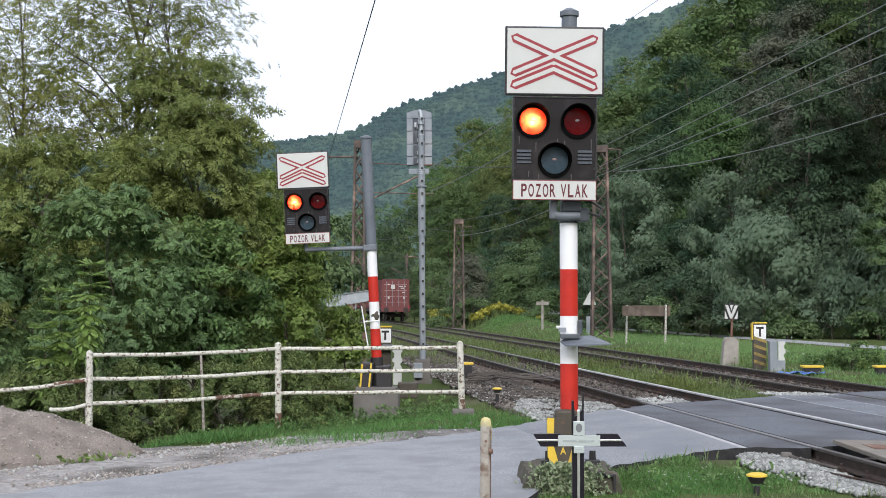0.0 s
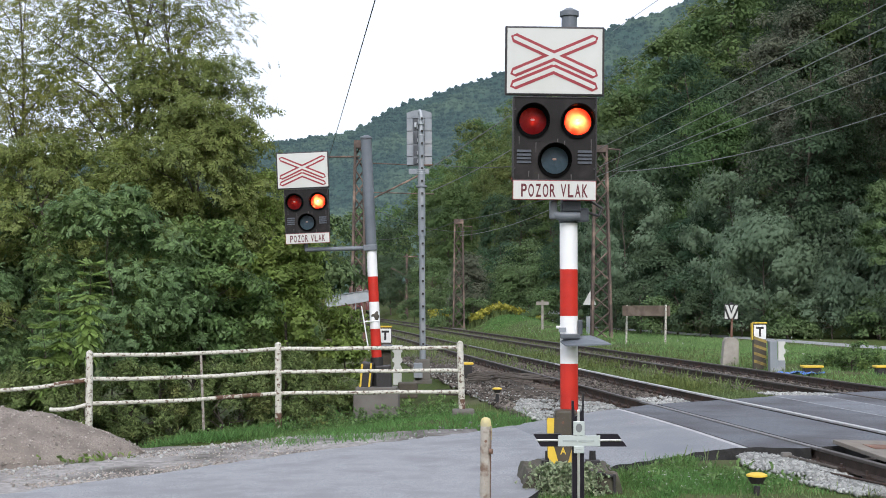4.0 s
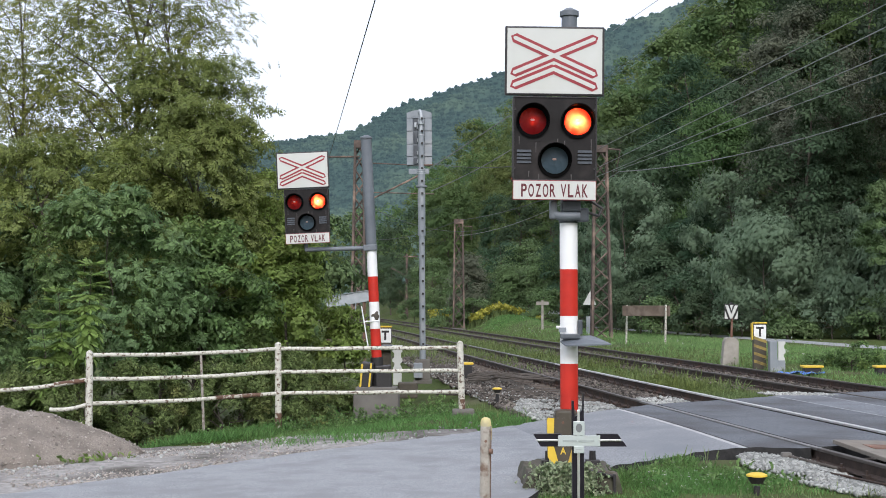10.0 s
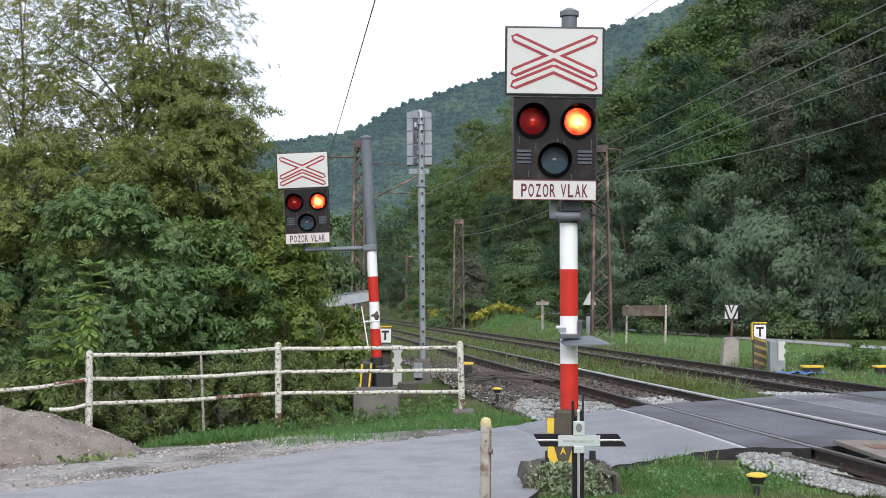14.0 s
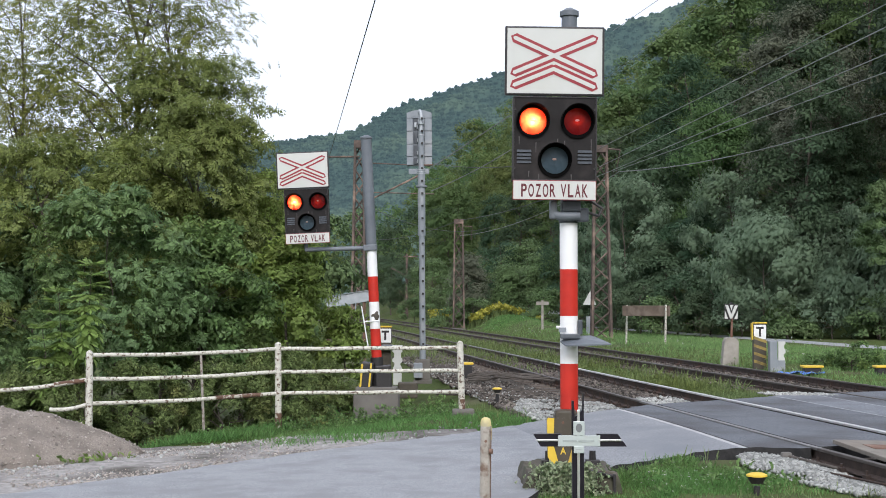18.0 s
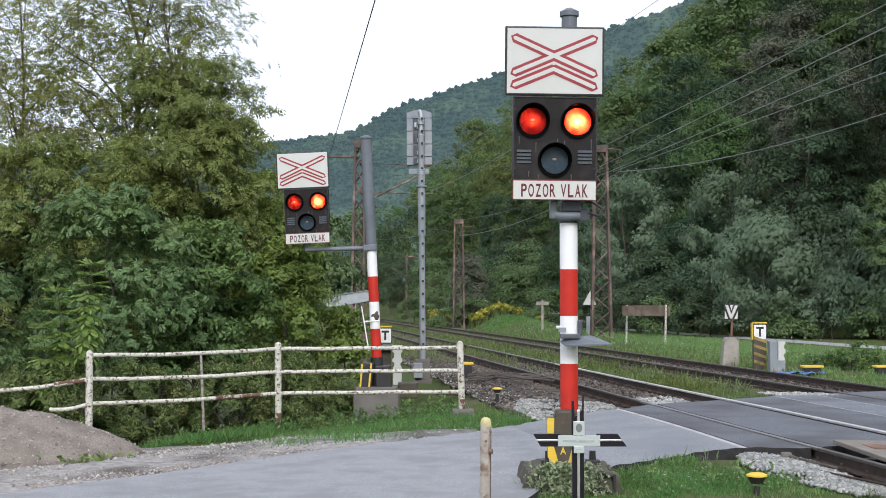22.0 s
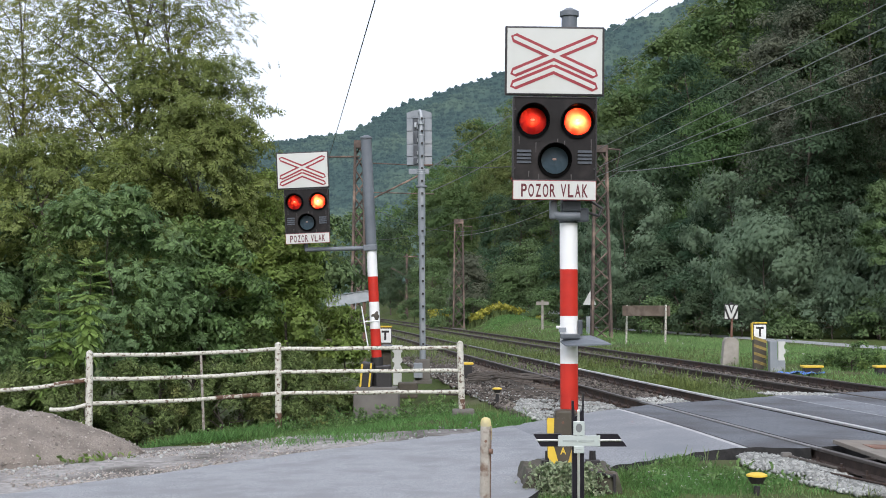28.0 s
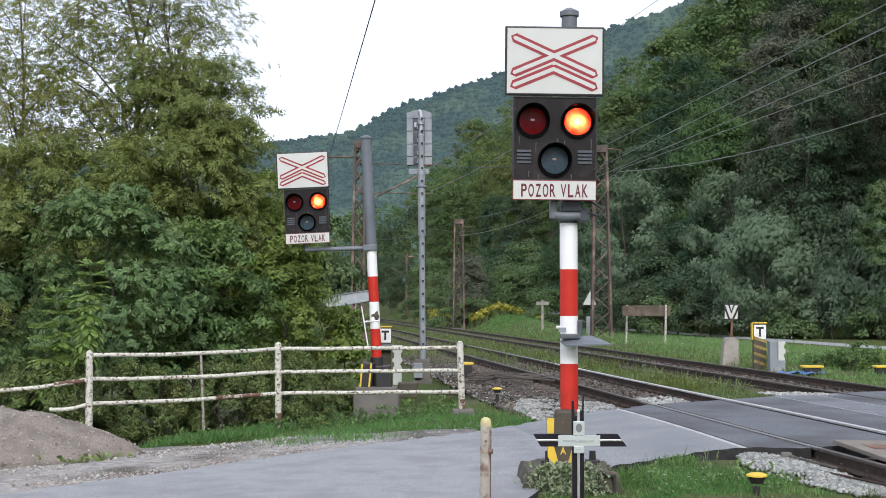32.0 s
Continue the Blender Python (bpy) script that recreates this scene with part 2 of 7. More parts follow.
    leaf_brown=mat("grey_brown_leaves", (0.135, 0.152, 0.105), (0.198, 0.212, 0.152), 0.6, 0.6, bump=0, c3=(0.095, 0.112, 0.07), scale3=0.4, amount3=0.42, island=0.05, translucent=0.42, spec=0.05),
    mustard=mat("faded_yellow_paint", (0.24, 0.18, 0.045), (0.34, 0.26, 0.07), 6.0, 0.7, bump=0.1, c3=(0.12, 0.09, 0.04), scale3=5.0, amount3=0.42),
    rail_grey=mat("grey_rail_head", (0.16, 0.155, 0.148), (0.24, 0.232, 0.222), 5.0, 0.45, metal=0.4, bump=0.05),
    road_mid=mat("patched_asphalt", (0.115, 0.125, 0.14), (0.25, 0.265, 0.285), 40.0, 0.85, bump=0.35, c3=(0.13, 0.135, 0.145), scale3=0.8, amount3=0.46, spec=0.25, bscale=130),
    # blackish leaf colour stands in for the shaded interior of the wood
    leaf_shade=mat("shaded_wood_leaves", (0.042, 0.07, 0.042), (0.076, 0.11, 0.06), 0.2, 0.6, bump=0, c3=(0.044, 0.064, 0.034), scale3=0.1, amount3=0.45, island=0.05, translucent=0.42, spec=0.05, objhue=0.02),
    grey_run=mat("grey_rain_streak", (0.05, 0.046, 0.044), (0.085, 0.08, 0.076), 12.0, 0.7, bump=0),
    dirty_post=mat("dirty_chipped_post_paint", (0.26, 0.235, 0.2), (0.42, 0.39, 0.34), 12.0, 0.7, bump=0.4, c3=(0.16, 0.11, 0.08), scale3=16.0, amount3=0.415, edge3=0.08),
    enamel=mat("black_enamel_coat", (0.007, 0.006, 0.01), (0.012, 0.01, 0.016), 6.0, 0.4, bump=0, spec=0.25),
    faint=mat("faint_engraving", (0.3, 0.335, 0.32), (0.36, 0.4, 0.385), 30, 0.5, bump=0),
    leaf_lime=mat("yellow_green_leaves", (0.195, 0.28, 0.066), (0.28, 0.37, 0.1), 0.8, 0.5, bump=0, c3=(0.25, 0.28, 0.065), scale3=0.5, amount3=0.4, island=0.4, translucent=0.45, spec=0.25),
    leaf_dark=mat("dark_wood_leaves", (0.066, 0.115, 0.066), (0.115, 0.172, 0.095), 0.2, 0.6, bump=0, c3=(0.07, 0.1, 0.05), scale3=0.1, amount3=0.45, island=0.05, translucent=0.42, spec=0.05, objhue=0.03),
    grass=mat("grass_blades", (0.1, 0.215, 0.06), (0.15, 0.285, 0.09), 1.0, 0.6, bump=0, c3=(0.15, 0.19, 0.07), scale3=0.6, amount3=0.36, island=0.4, translucent=0.45, spec=0.2),
    meadow=mat("meadow_grass_blades", (0.15, 0.27, 0.09), (0.22, 0.355, 0.135), 1.0, 0.6, bump=0, c3=(0.24, 0.31, 0.14), scale3=0.5, amount3=0.38, island=0.35, translucent=0.4, spec=0.1),
    petals=mat("white_petals", (0.6, 0.61, 0.56), None, 4, 0.7, bump=0, island=0.2),
    groove=mat("dark_gap_fill", (0.012, 0.012, 0.012), (0.022, 0.021, 0.02), 8, 0.9, bump=0.2),
    edgestrip=mat("pale_edge_strip", (0.36, 0.365, 0.365), (0.5, 0.5, 0.495), 6, 0.8, bump=0.2, c3=(0.2, 0.2, 0.2), scale3=3, amount3=0.4),
    lettering=mat("dark_red_lettering", (0.09, 0.011, 0.016), (0.115, 0.014, 0.021), 5, 0.5, bump=0),
    weeds=mat("dry_weeds", (0.125, 0.18, 0.07), (0.195, 0.245, 0.112), 1.0, 0.7, bump=0, c3=(0.12, 0.15, 0.045), scale3=0.5, amount3=0.5, island=0.45, translucent=0.25, spec=0.1),
    goldenrod=mat("yellow_flower_heads", (0.27, 0.27, 0.035), (0.4, 0.385, 0.07), 2, 0.8, bump=0, island=0.35, translucent=0.3),
    cell=mat("lamp_black", (0.004, 0.004, 0.004), None, 5, 0.9, bump=0, spec=0.05),
)


# ---- mesh helpers ----
def part(name, bm, material=None, parent=None, label=""):
    """Links a bmesh (or a ready mesh) as one mesh object."""
    if isinstance(bm, bmesh.types.BMesh):
        me = bpy.data.meshes.new(name)
        bm.to_mesh(me)
        bm.free()
    else:
        me = bm
    if not me.materials:
        me.materials.append(material)
    ob = new(name, me)
    if parent:
        ob.parent = parent
    if label:
        ob["label"] = label
    return ob


def thing(name, m, label, category, group="", kind=""):
    ob = new(name)
    ob.empty_display_size = 0.2
    ob.matrix_world = m
    return tagged(ob, label, category, group, kind)


def box(bm, c, s, bevel=0.0, rot=None):
    m = Matrix.Translation(c) @ (rot or Matrix()) @ Matrix.Diagonal((*s, 1))
    r = bmesh.ops.create_cube(bm, size=1, matrix=m)
    if bevel:
        bmesh.ops.bevel(bm, geom=list({e for v in r["verts"] for e in v.link_edges}), offset=bevel, segments=2, affect="EDGES", profile=0.6)
    return bm


def tube(bm, p, q, r0, r1=None, seg=10, caps=True):
    p, q = Vector(p), Vector(q)
    d = q - p
    m = Matrix.Translation((p + q) / 2) @ d.to_track_quat("Z", "Y").to_matrix().to_4x4()
    bmesh.ops.create_cone(bm, cap_ends=caps, segments=seg, radius1=r0, radius2=r0 if r1 is None else r1, depth=d.length, matrix=m)
    return bm


def smooth(ob, angle=40):
    me = ob.data
    me.polygons.foreach_set("use_smooth", [True] * len(me.polygons))
    me.set_sharp_from_angle(angle=radians(angle))
    return ob


def B():
    return bmesh.new()


def sweep(bm, pts, profile, closed=True):
    """Sweeps a profile (x across, z up) along points in plan."""
    rings = []
    for i, p in enumerate(pts):
        a, b = Vector(pts[max(i - 1, 0)]), Vector(pts[min(i + 1, len(pts) - 1)])
        d = (b - a)
        side = Vector((d.y, -d.x, 0)).normalized()
        rings.append([bm.verts.new(Vector(p) + side * x + Vector((0, 0, z))) for x, z in profile])
    n = len(profile)
    for r, s in zip(rings, rings[1:]):
        for i in range(n if closed else n - 1):
            bm.faces.new((r[i], r[(i + 1) % n], s[(i + 1) % n], s[i]))
    if closed:
        bm.faces.new(rings[0][::-1])
        bm.faces.new(rings[-1])
    bmesh.ops.recalc_face_normals(bm, faces=bm.faces)
    return bm


def sweep_tube(bm, pts, r, seg=10):
    rings = []
    for i, p in enumerate(pts):
        d = (pts[min(i + 1, len(pts) - 1)] - pts[max(i - 1, 0)]).normalized()
        side = d.cross(Vector((0, 0, 1)))
        if side.length < 0.01:
            side = Vector((1, 0, 0))
        side.normalize()
        up = side.cross(d)
        rings.append([bm.verts.new(p + side * r * math.cos(2 * math.pi * k / seg) + up * r * math.sin(2 * math.pi * k / seg)) for k in range(seg)])
    for a, b in zip(rings, rings[1:]):
        for k in range(seg):
            bm.faces.new((a[k], a[(k + 1) % seg], b[(k + 1) % seg], b[k]))
    bm.faces.new(rings[0][::-1])
    bm.faces.new(rings[-1])
    bmesh.ops.recalc_face_normals(bm, faces=bm.faces)
    return bm


def raw_mesh(name, verts, faces, material):
    """A mesh from numpy arrays: verts (n,3), faces (m,k)."""
    me = bpy.data.meshes.new(name)
    k = faces.shape[1]
    me.vertices.add(len(verts))
    me.vertices.foreach_set("co", np.ascontiguousarray(verts, dtype=np.float32).ravel())
    me.loops.add(faces.size)
    me.loops.foreach_set("vertex_index", np.ascontiguousarray(faces, dtype=np.int32).ravel())
    me.polygons.add(len(faces))
    me.polygons.foreach_set("loop_start", np.arange(0, faces.size, k, dtype=np.int32))
    me.update(calc_edges=True)
    me.materials.append(material)
    return me


def soften(me, normals, k):
    """Lets each spray shade by the direction of its part of the crown."""
    me.normals_split_custom_set_from_vertices(np.repeat(normals, k, 0).tolist())
    return me


def scatter(name, tv, tf, place, rots, size, material):
    """Many copies of a small template (verts tv, faces tf) joined in one mesh."""
    n, k = len(place), len(tv)
    v = np.einsum("nij,kj->nki", rots, tv) * np.asarray(size).reshape(n, 1, -1) + place[:, None, :]
    f = tf[None] + (np.arange(n) * k)[:, None, None]
    return raw_mesh(name, v.reshape(-1, 3), f.reshape(-1, tf.shape[1]), material)


def rand_rots(rng, n, tilt=1.0):
    """Random turns: any heading, tipped by up to about tilt radians."""
    a, b, c = rng.uniform(0, 2 * np.pi, n), rng.normal(0, tilt, n), rng.normal(0, tilt, n)
    def rot(axis, t):
        o, z, s, k = np.ones(n), np.zeros(n), np.sin(t), np.cos(t)
        r = {"x": [[o, z, z], [z, k, -s], [z, s, k]], "y": [[k, z, s], [z, o, z], [-s, z, k]], "z": [[k, -s, z], [s, k, z], [z, z, o]]}[axis]
        return np.moveaxis(np.array(r), 2, 0)
    return rot("z", a) @ rot("x", b) @ rot("y", c)


def face_rots(rng, normals, lead=None):
    """Turns that lay a flat spray across the given directions, at any spin or with its tip along lead."""
    n = normals / np.maximum(np.linalg.norm(normals, axis=1), 1e-6)[:, None]
    a = rng.normal(size=n.shape) if lead is None else np.cross(lead, n)
    t = a - (a * n).sum(1)[:, None] * n
    t /= np.maximum(np.linalg.norm(t, axis=1), 1e-6)[:, None]
    return np.stack([t, np.cross(n, t), n], -1)


# ---- plan: the tracks run straight; v is measured across them, s along them ----
NX, NY = 0.9923, 0.1240
def T(v, s, z=0.0):
    return Vector((NX * v - NY * s, NY * v + NX * s, z))


RAIL1, RAIL2 = (6.05, 7.555), (10.2, 11.705)
ROAD_FAR = [(-14, 4.5), (-8, 9.2), (-2.6, 14.2), (0.55, 17.3), (2.7, 18.8), (4.3, 20.0), (6.0, 21.3), (9, 23.2), (12, 24.4), (20, 27)]
ROAD_NEAR = [(-14, -9), (-8, 0.5), (-2.6, 7.6), (0.55, 10.4), (2.0, 11.9), (2.5, 12.8), (2.9, 13.7), (3.5, 14.25), (4.3, 14.62), (4.8, 14.85), (5.35, 15.0), (6.0, 14.76), (7.1, 15.2), (9, 16.9), (12, 19.5), (20, 22)]


def lerp(rows, v):
    return float(np.interp(v, [r[0] for r in rows], [r[1] for r in rows]))


def step(a, b, x):
    t = np.clip((x - a) / (b - a), 0, 1)
    return t * t * (3 - 2 * t)


def ground_z(x, y):
    """Height of the ground sheet, for arrays."""
    v, s = NX * x + NY * y, -NY * x + NX * y
    z = -0.3 + 0.0 * x
    z = z + 0.06 * step(4, 2, np.abs(v - 8.9) - 4) - 0.12 * step(3.2, -4, v)
    far = np.interp(v, [r[0] for r in ROAD_FAR], [r[1] for r in ROAD_FAR])
    drop = (0.2 * step(2.5, 5.0, s - far) + 0.8 * step(0.4, 4.0, s - far - 5.4)) * step(4.6, 2.0, v)
    z = z - 0.85 * drop
    z = z + 0.06 * step(1.8, 2.2, x) * step(6.2, 5.2, v) * step(17, 15, y) * 1.6
    # grass bank and valley floor beyond the second track
    z = z + 0.25 * step(13.2, 15, v) * step(30, 45, s)
    z = z + 0.75 * np.exp(-(((v - 15.5) / 1.6) ** 2 + ((s - 88) / 16) ** 2))
    u = (x - 19) * 0.958 + (y - 58) * 0.286
    hill = 0.55 * np.maximum(u - 5, 0)
    hill = 48 * (0.94 + 0.26 * step(0.16, 0.25, x / np.maximum(y, 40))) * (1 - np.exp(-hill / 40)) * step(-150, 60, y)
    # the wooded spur runs out towards the valley
    hill = hill * step(-0.06, 0.03, x / np.maximum(y, 40))
    return z + hill * step(20, 70, y + x)


# ---- ground sheet ----
def make_ground():
    xs = np.unique(np.concatenate([np.linspace(-3000, -60, 12), np.linspace(-60, -14, 16), np.linspace(-14, 16, 101), np.linspace(16, 130, 50), np.linspace(130, 3000, 12)]))
    ys = np.unique(np.concatenate([np.linspace(-3000, -60, 8), np.linspace(-60, 6, 18), np.linspace(6, 40, 110), np.linspace(40, 420, 110), np.linspace(420, 3500, 12)]))
    X, Y = np.meshgrid(xs, ys)
    Z = ground_z(X, Y)
    nx, ny = len(xs), len(ys)
    i = np.arange(nx * ny).reshape(ny, nx)
    f = np.stack([i[:-1, :-1], i[:-1, 1:], i[1:, 1:], i[1:, :-1]], -1).reshape(-1, 4)
    ob = part("ground", raw_mesh("ground", np.stack([X, Y, Z], -1).reshape(-1, 3), f, M["ground"]))
    tagged(ob, "grassy ground with bare soil along the railway", "ground", kind="structure")
    smooth(ob, 60)


make_ground()


def road_z(v):
    return float(np.interp(v, [-14, -2.6, 0.5, 3, 5.2, 6.1, 12.5, 20], [-0.36, -0.3, -0.25, -0.17, -0.03, -0.012, -0.012, -0.1]))


def road_piece(name, v0, v1, material, label, n=10, rows=10, lip=0.3):
    """A stretch of road between two lines parallel to the tracks, with a broken skirt at its edges."""
    bm = B()
    grid = []
    for i in range(n + 1):
        v = v0 + (v1 - v0) * i / n
        a, b = lerp(ROAD_NEAR, v), lerp(ROAD_FAR, v)
        col = []
        for j in range(rows + 1):
            s = a + (b - a) * j / rows
            w = 0.14 * noise.noise((v * 1.3, s * 0.6, 3)) + 0.16 * noise.noise((v * 5.0, j, 9)) if j in (0, rows) else 0
            crown = 0.02 * (1 - (2 * j / rows - 1) ** 2) if v < 5.5 else 0
            col.append(bm.verts.new(T(v, s + w, road_z(v) + crown)))
        for j, o in ((0, -0.05), (rows, 0.05)):
            p = T(v, (a if j == 0 else b) + o, road_z(v) - lip)
            col.append(bm.verts.new(p))
        grid.append(col)
    for c, d in zip(grid, grid[1:]):
        for j in range(rows):
            bm.faces.new((c[j], d[j], d[j + 1], c[j + 1]))
        bm.faces.new((c[rows + 1], d[rows + 1], d[0], c[0]))
        bm.faces.new((c[rows], d[rows], d[rows + 2], c[rows + 2]))
    for g in (grid[0], grid[-1]):
        low = [bm.verts.new(g[j].co - Vector((0, 0, 0.12))) for j in range(rows + 1)]
        for j in range(rows):
            bm.faces.new((g[j], g[j + 1], low[j + 1], low[j]))
    bmesh.ops.recalc_face_normals(bm, faces=bm.faces)
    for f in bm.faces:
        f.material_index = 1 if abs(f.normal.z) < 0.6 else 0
    ob = part(name, bm, material)
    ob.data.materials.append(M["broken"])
    return tagged(smooth(ob, 30), label, "road", kind="structure")


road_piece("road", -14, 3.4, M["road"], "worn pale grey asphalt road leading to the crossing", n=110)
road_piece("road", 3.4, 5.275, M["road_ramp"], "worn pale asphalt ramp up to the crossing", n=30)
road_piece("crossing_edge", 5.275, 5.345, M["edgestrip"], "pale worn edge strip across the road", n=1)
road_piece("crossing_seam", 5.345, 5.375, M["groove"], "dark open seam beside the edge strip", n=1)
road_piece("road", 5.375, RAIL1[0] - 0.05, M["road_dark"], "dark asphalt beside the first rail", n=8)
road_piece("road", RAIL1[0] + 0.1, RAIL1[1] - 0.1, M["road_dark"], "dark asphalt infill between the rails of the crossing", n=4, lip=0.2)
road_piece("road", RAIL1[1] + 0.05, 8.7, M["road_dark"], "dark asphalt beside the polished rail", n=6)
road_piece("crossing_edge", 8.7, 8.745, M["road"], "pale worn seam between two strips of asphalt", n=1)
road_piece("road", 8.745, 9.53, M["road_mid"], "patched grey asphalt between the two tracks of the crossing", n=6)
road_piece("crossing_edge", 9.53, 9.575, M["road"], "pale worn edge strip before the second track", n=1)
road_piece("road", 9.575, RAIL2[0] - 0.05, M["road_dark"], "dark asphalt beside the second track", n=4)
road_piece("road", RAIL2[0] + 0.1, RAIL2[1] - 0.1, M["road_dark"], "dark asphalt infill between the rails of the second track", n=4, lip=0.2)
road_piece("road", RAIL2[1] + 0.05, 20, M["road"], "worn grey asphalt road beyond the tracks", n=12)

# near-black fill stands in for the shade down in the rail grooves
for a_, b_ in ((RAIL1[0] + 0.036, RAIL1[0] + 0.1), (RAIL1[1] - 0.1, RAIL1[1] - 0.036), (RAIL2[0] + 0.036, RAIL2[0] + 0.1), (RAIL2[1] - 0.1, RAIL2[1] - 0.036)):
    bm = B()
    rows_ = []
    for q in (0.0, 1.0):
        rows_.append([bm.verts.new(T(v, lerp(ROAD_NEAR, v) * (1 - q) + lerp(ROAD_FAR, v) * q, z)) for v, z in ((a_, -0.045), (b_, -0.045), (b_, -0.12), (a_, -0.12))])
    for j in range(4):
        bm.faces.new((rows_[0][j], rows_[0][(j + 1) % 4], rows_[1][(j + 1) % 4], rows_[1][j]))
    bmesh.ops.recalc_face_normals(bm, faces=bm.faces)
    tagged(part("flangeway", bm, M["groove"]), "near-black strip that puts the shade of the groove along the rail", "flangeway", kind="structure")


def sheet(name, fn, us, ws, material, label, category):
    """A sheet of ground cover from fn(u, w) -> point."""
    bm = B()
    g = [[bm.verts.new(fn(u, w)) for w in ws] for u in us]
    for a, b in zip(g, g[1:]):
        for j in range(len(ws) - 1):
            bm.faces.new((a[j], b[j], b[j + 1], a[j + 1]))
    bmesh.ops.recalc_face_normals(bm, faces=bm.faces)
    return tagged(smooth(part(name, bm, material), 60), label, category, kind="structure")


def forecourt(u, w):
    a = lerp(ROAD_FAR, u) - 0.6
    wid = float(np.interp(u, [-14, -4, -1, 1.5, 3], [14, 8.5, 5.8, 2.6, 1.0]))
    s = a + w * wid
    p = T(u, s)
    n1 = 0.03 * noise.noise((u * 0.9, s * 0.9, 1)) + 0.012 * noise.noise((u * 4, s * 4, 1))
    k = w ** 0.6
    p.z = (road_z(u) - 0.1) * (1 - k) + (float(ground_z(p.x, p.y)) + 0.03) * k + n1 - (0.14 if w > 0.98 else 0)
    return p


sheet("dirt_verge", forecourt, np.linspace(-14, 2.9, 80), np.linspace(0, 1, 24), M["dirt"], "bare grey dirt verge with loose stones", "dirt verge")


def bed(v0, v1, label):
    def fn(s, w):
        k = abs(2 * w - 1)
        z = -0.2 - 0.16 * max(0, (k - 0.72) / 0.28) + 0.03 * noise.noise((s * 1.5, w * 8, 2))
        return T(v0 + (v1 - v0) * w, s, z)
    return fn


for vv, lab in ((6.8, "dark stony ballast bed of the first track with weeds"), (10.95, "stony ballast bed of the second track with weeds")):
    for s0, s1, n in ((-20, 17, 20), (17, 90, 70), (90, 430, 40)):
        sheet("track_bed", bed(vv - 2.6 if vv < 8 else vv - 1.55, vv + 1.75 if vv < 8 else vv + 2.2, lab), np.linspace(s0, s1, n), np.linspace(0, 1, 14), M["ballast"], lab, "track bed")


# ---- rails and sleepers ----
HEAD = [(-0.036, -0.03), (-0.036, -0.004), (-0.03, 0.0), (0.03, 0.0), (0.036, -0.004), (0.036, -0.03)]
WEB = [(-0.075, -0.16), (-0.07, -0.145), (-0.012, -0.125), (-0.01, -0.04), (-0.034, -0.031), (0.034, -0.031), (0.01, -0.04), (0.012, -0.125), (0.07, -0.145), (0.075, -0.16)]
sleeper_mesh = box(B(), (0, 0, 0), (2.5, 0.25, 0.15), 0.015)
_me = bpy.data.meshes.new("sleeper")
sleeper_mesh.to_mesh(_me)
sleeper_mesh.free()
_me.materials.append(M["sleeper"])
plate_me = bpy.data.meshes.new("rail_fastening")
_b = box(B(), (0, 0, 0), (0.32, 0.17, 0.025), 0.004)
for dx in (-0.11, 0.11):
    box(_b, (dx, 0, 0.03), (0.06, 0.09, 0.05), 0.008)
    tube(_b, (dx, 0, 0.04), (dx, 0, 0.095), 0.017, seg=6)
_b.to_mesh(plate_me)
_b.free()
plate_me.materials.append(M["rail"])


# running surfaces along the line, brighter near the crossing: from, to, material, look
DULL_HEAD = ((-20, 430, M["rail_worn"], "dull running surface"),)
GREY_HEAD = ((-20, 14.6, M["rail_worn"], "dull running surface"), (14.6, 22, M["rail_grey"], "grey running surface"), (22, 430, M["rail_worn"], "dull running surface"))
BRIGHT_HEAD = ((-20, 36, M["rail_top"], "polished bare steel running surface"), (36, 52, M["rail_grey"], "grey running surface"), (52, 430, M["rail_worn"], "dull running surface"))


def track(rails, label, heads):
    t = thing("railway_track", Matrix(), label, "railway track", group="railway tracks", kind="structure")
    s_list = [-20, 0, 10, 14.6, 16, 19, 22, 25, 28, 36, 44] + list(np.linspace(52, 430, 50))
    for v, head in zip(rails, heads):
        cant = lambda s: 0.018 * float(np.interp(s, [19, 28], [1, 0])) if v == RAIL1[1] else 0.0
        r = part("rail", sweep(B(), [T(v, s, cant(s)) for s in s_list], WEB), M["rail"], t)
        smooth(r, 35)
        for lo_, hi_, ma, lab in head:
            part("rail_head", sweep(B(), [T(v, s_, cant(s_)) for s_ in s_list if lo_ <= s_ <= hi_], HEAD), ma, r, lab)
    mid = sum(rails) / 2
    ang = math.atan2(NY, NX)
    for i in range(150):
        s = 8.2 + i * 0.62
        if 15.5 < s < 22:
            continue
        o = part("sleeper", _me, None, t)
        o.matrix_world = Matrix.Translation(T(mid, s, -0.245)) @ Matrix.Rotation(ang, 4, "Z")
        if s < 45:
            for v in rails:
                q = part("rail_fastening", plate_me, None, t)
                q.matrix_world = Matrix.Translation(T(v, s, -0.172)) @ Matrix.Rotation(ang, 4, "Z")


track(RAIL1, "railway track with rusty rails on dark wooden sleepers", (GREY_HEAD, BRIGHT_HEAD))
track(RAIL2, "second railway track with dull rusty rails among weeds", (DULL_HEAD, DULL_HEAD))


# ---- far road behind the tracks ----
def far_road(s, w):
    v = 21.9 + 1.7 * w
    p = T(v, s)
    p.z = float(ground_z(np.array(p.x), np.array(p.y))) + 0.025 - 0.03 * (2 * w - 1) ** 4
    return p


sheet("far_road", far_road, np.linspace(10, 120, 90), np.linspace(0, 1, 7), M["road"], "grey road along the foot of the wooded hill", "road")


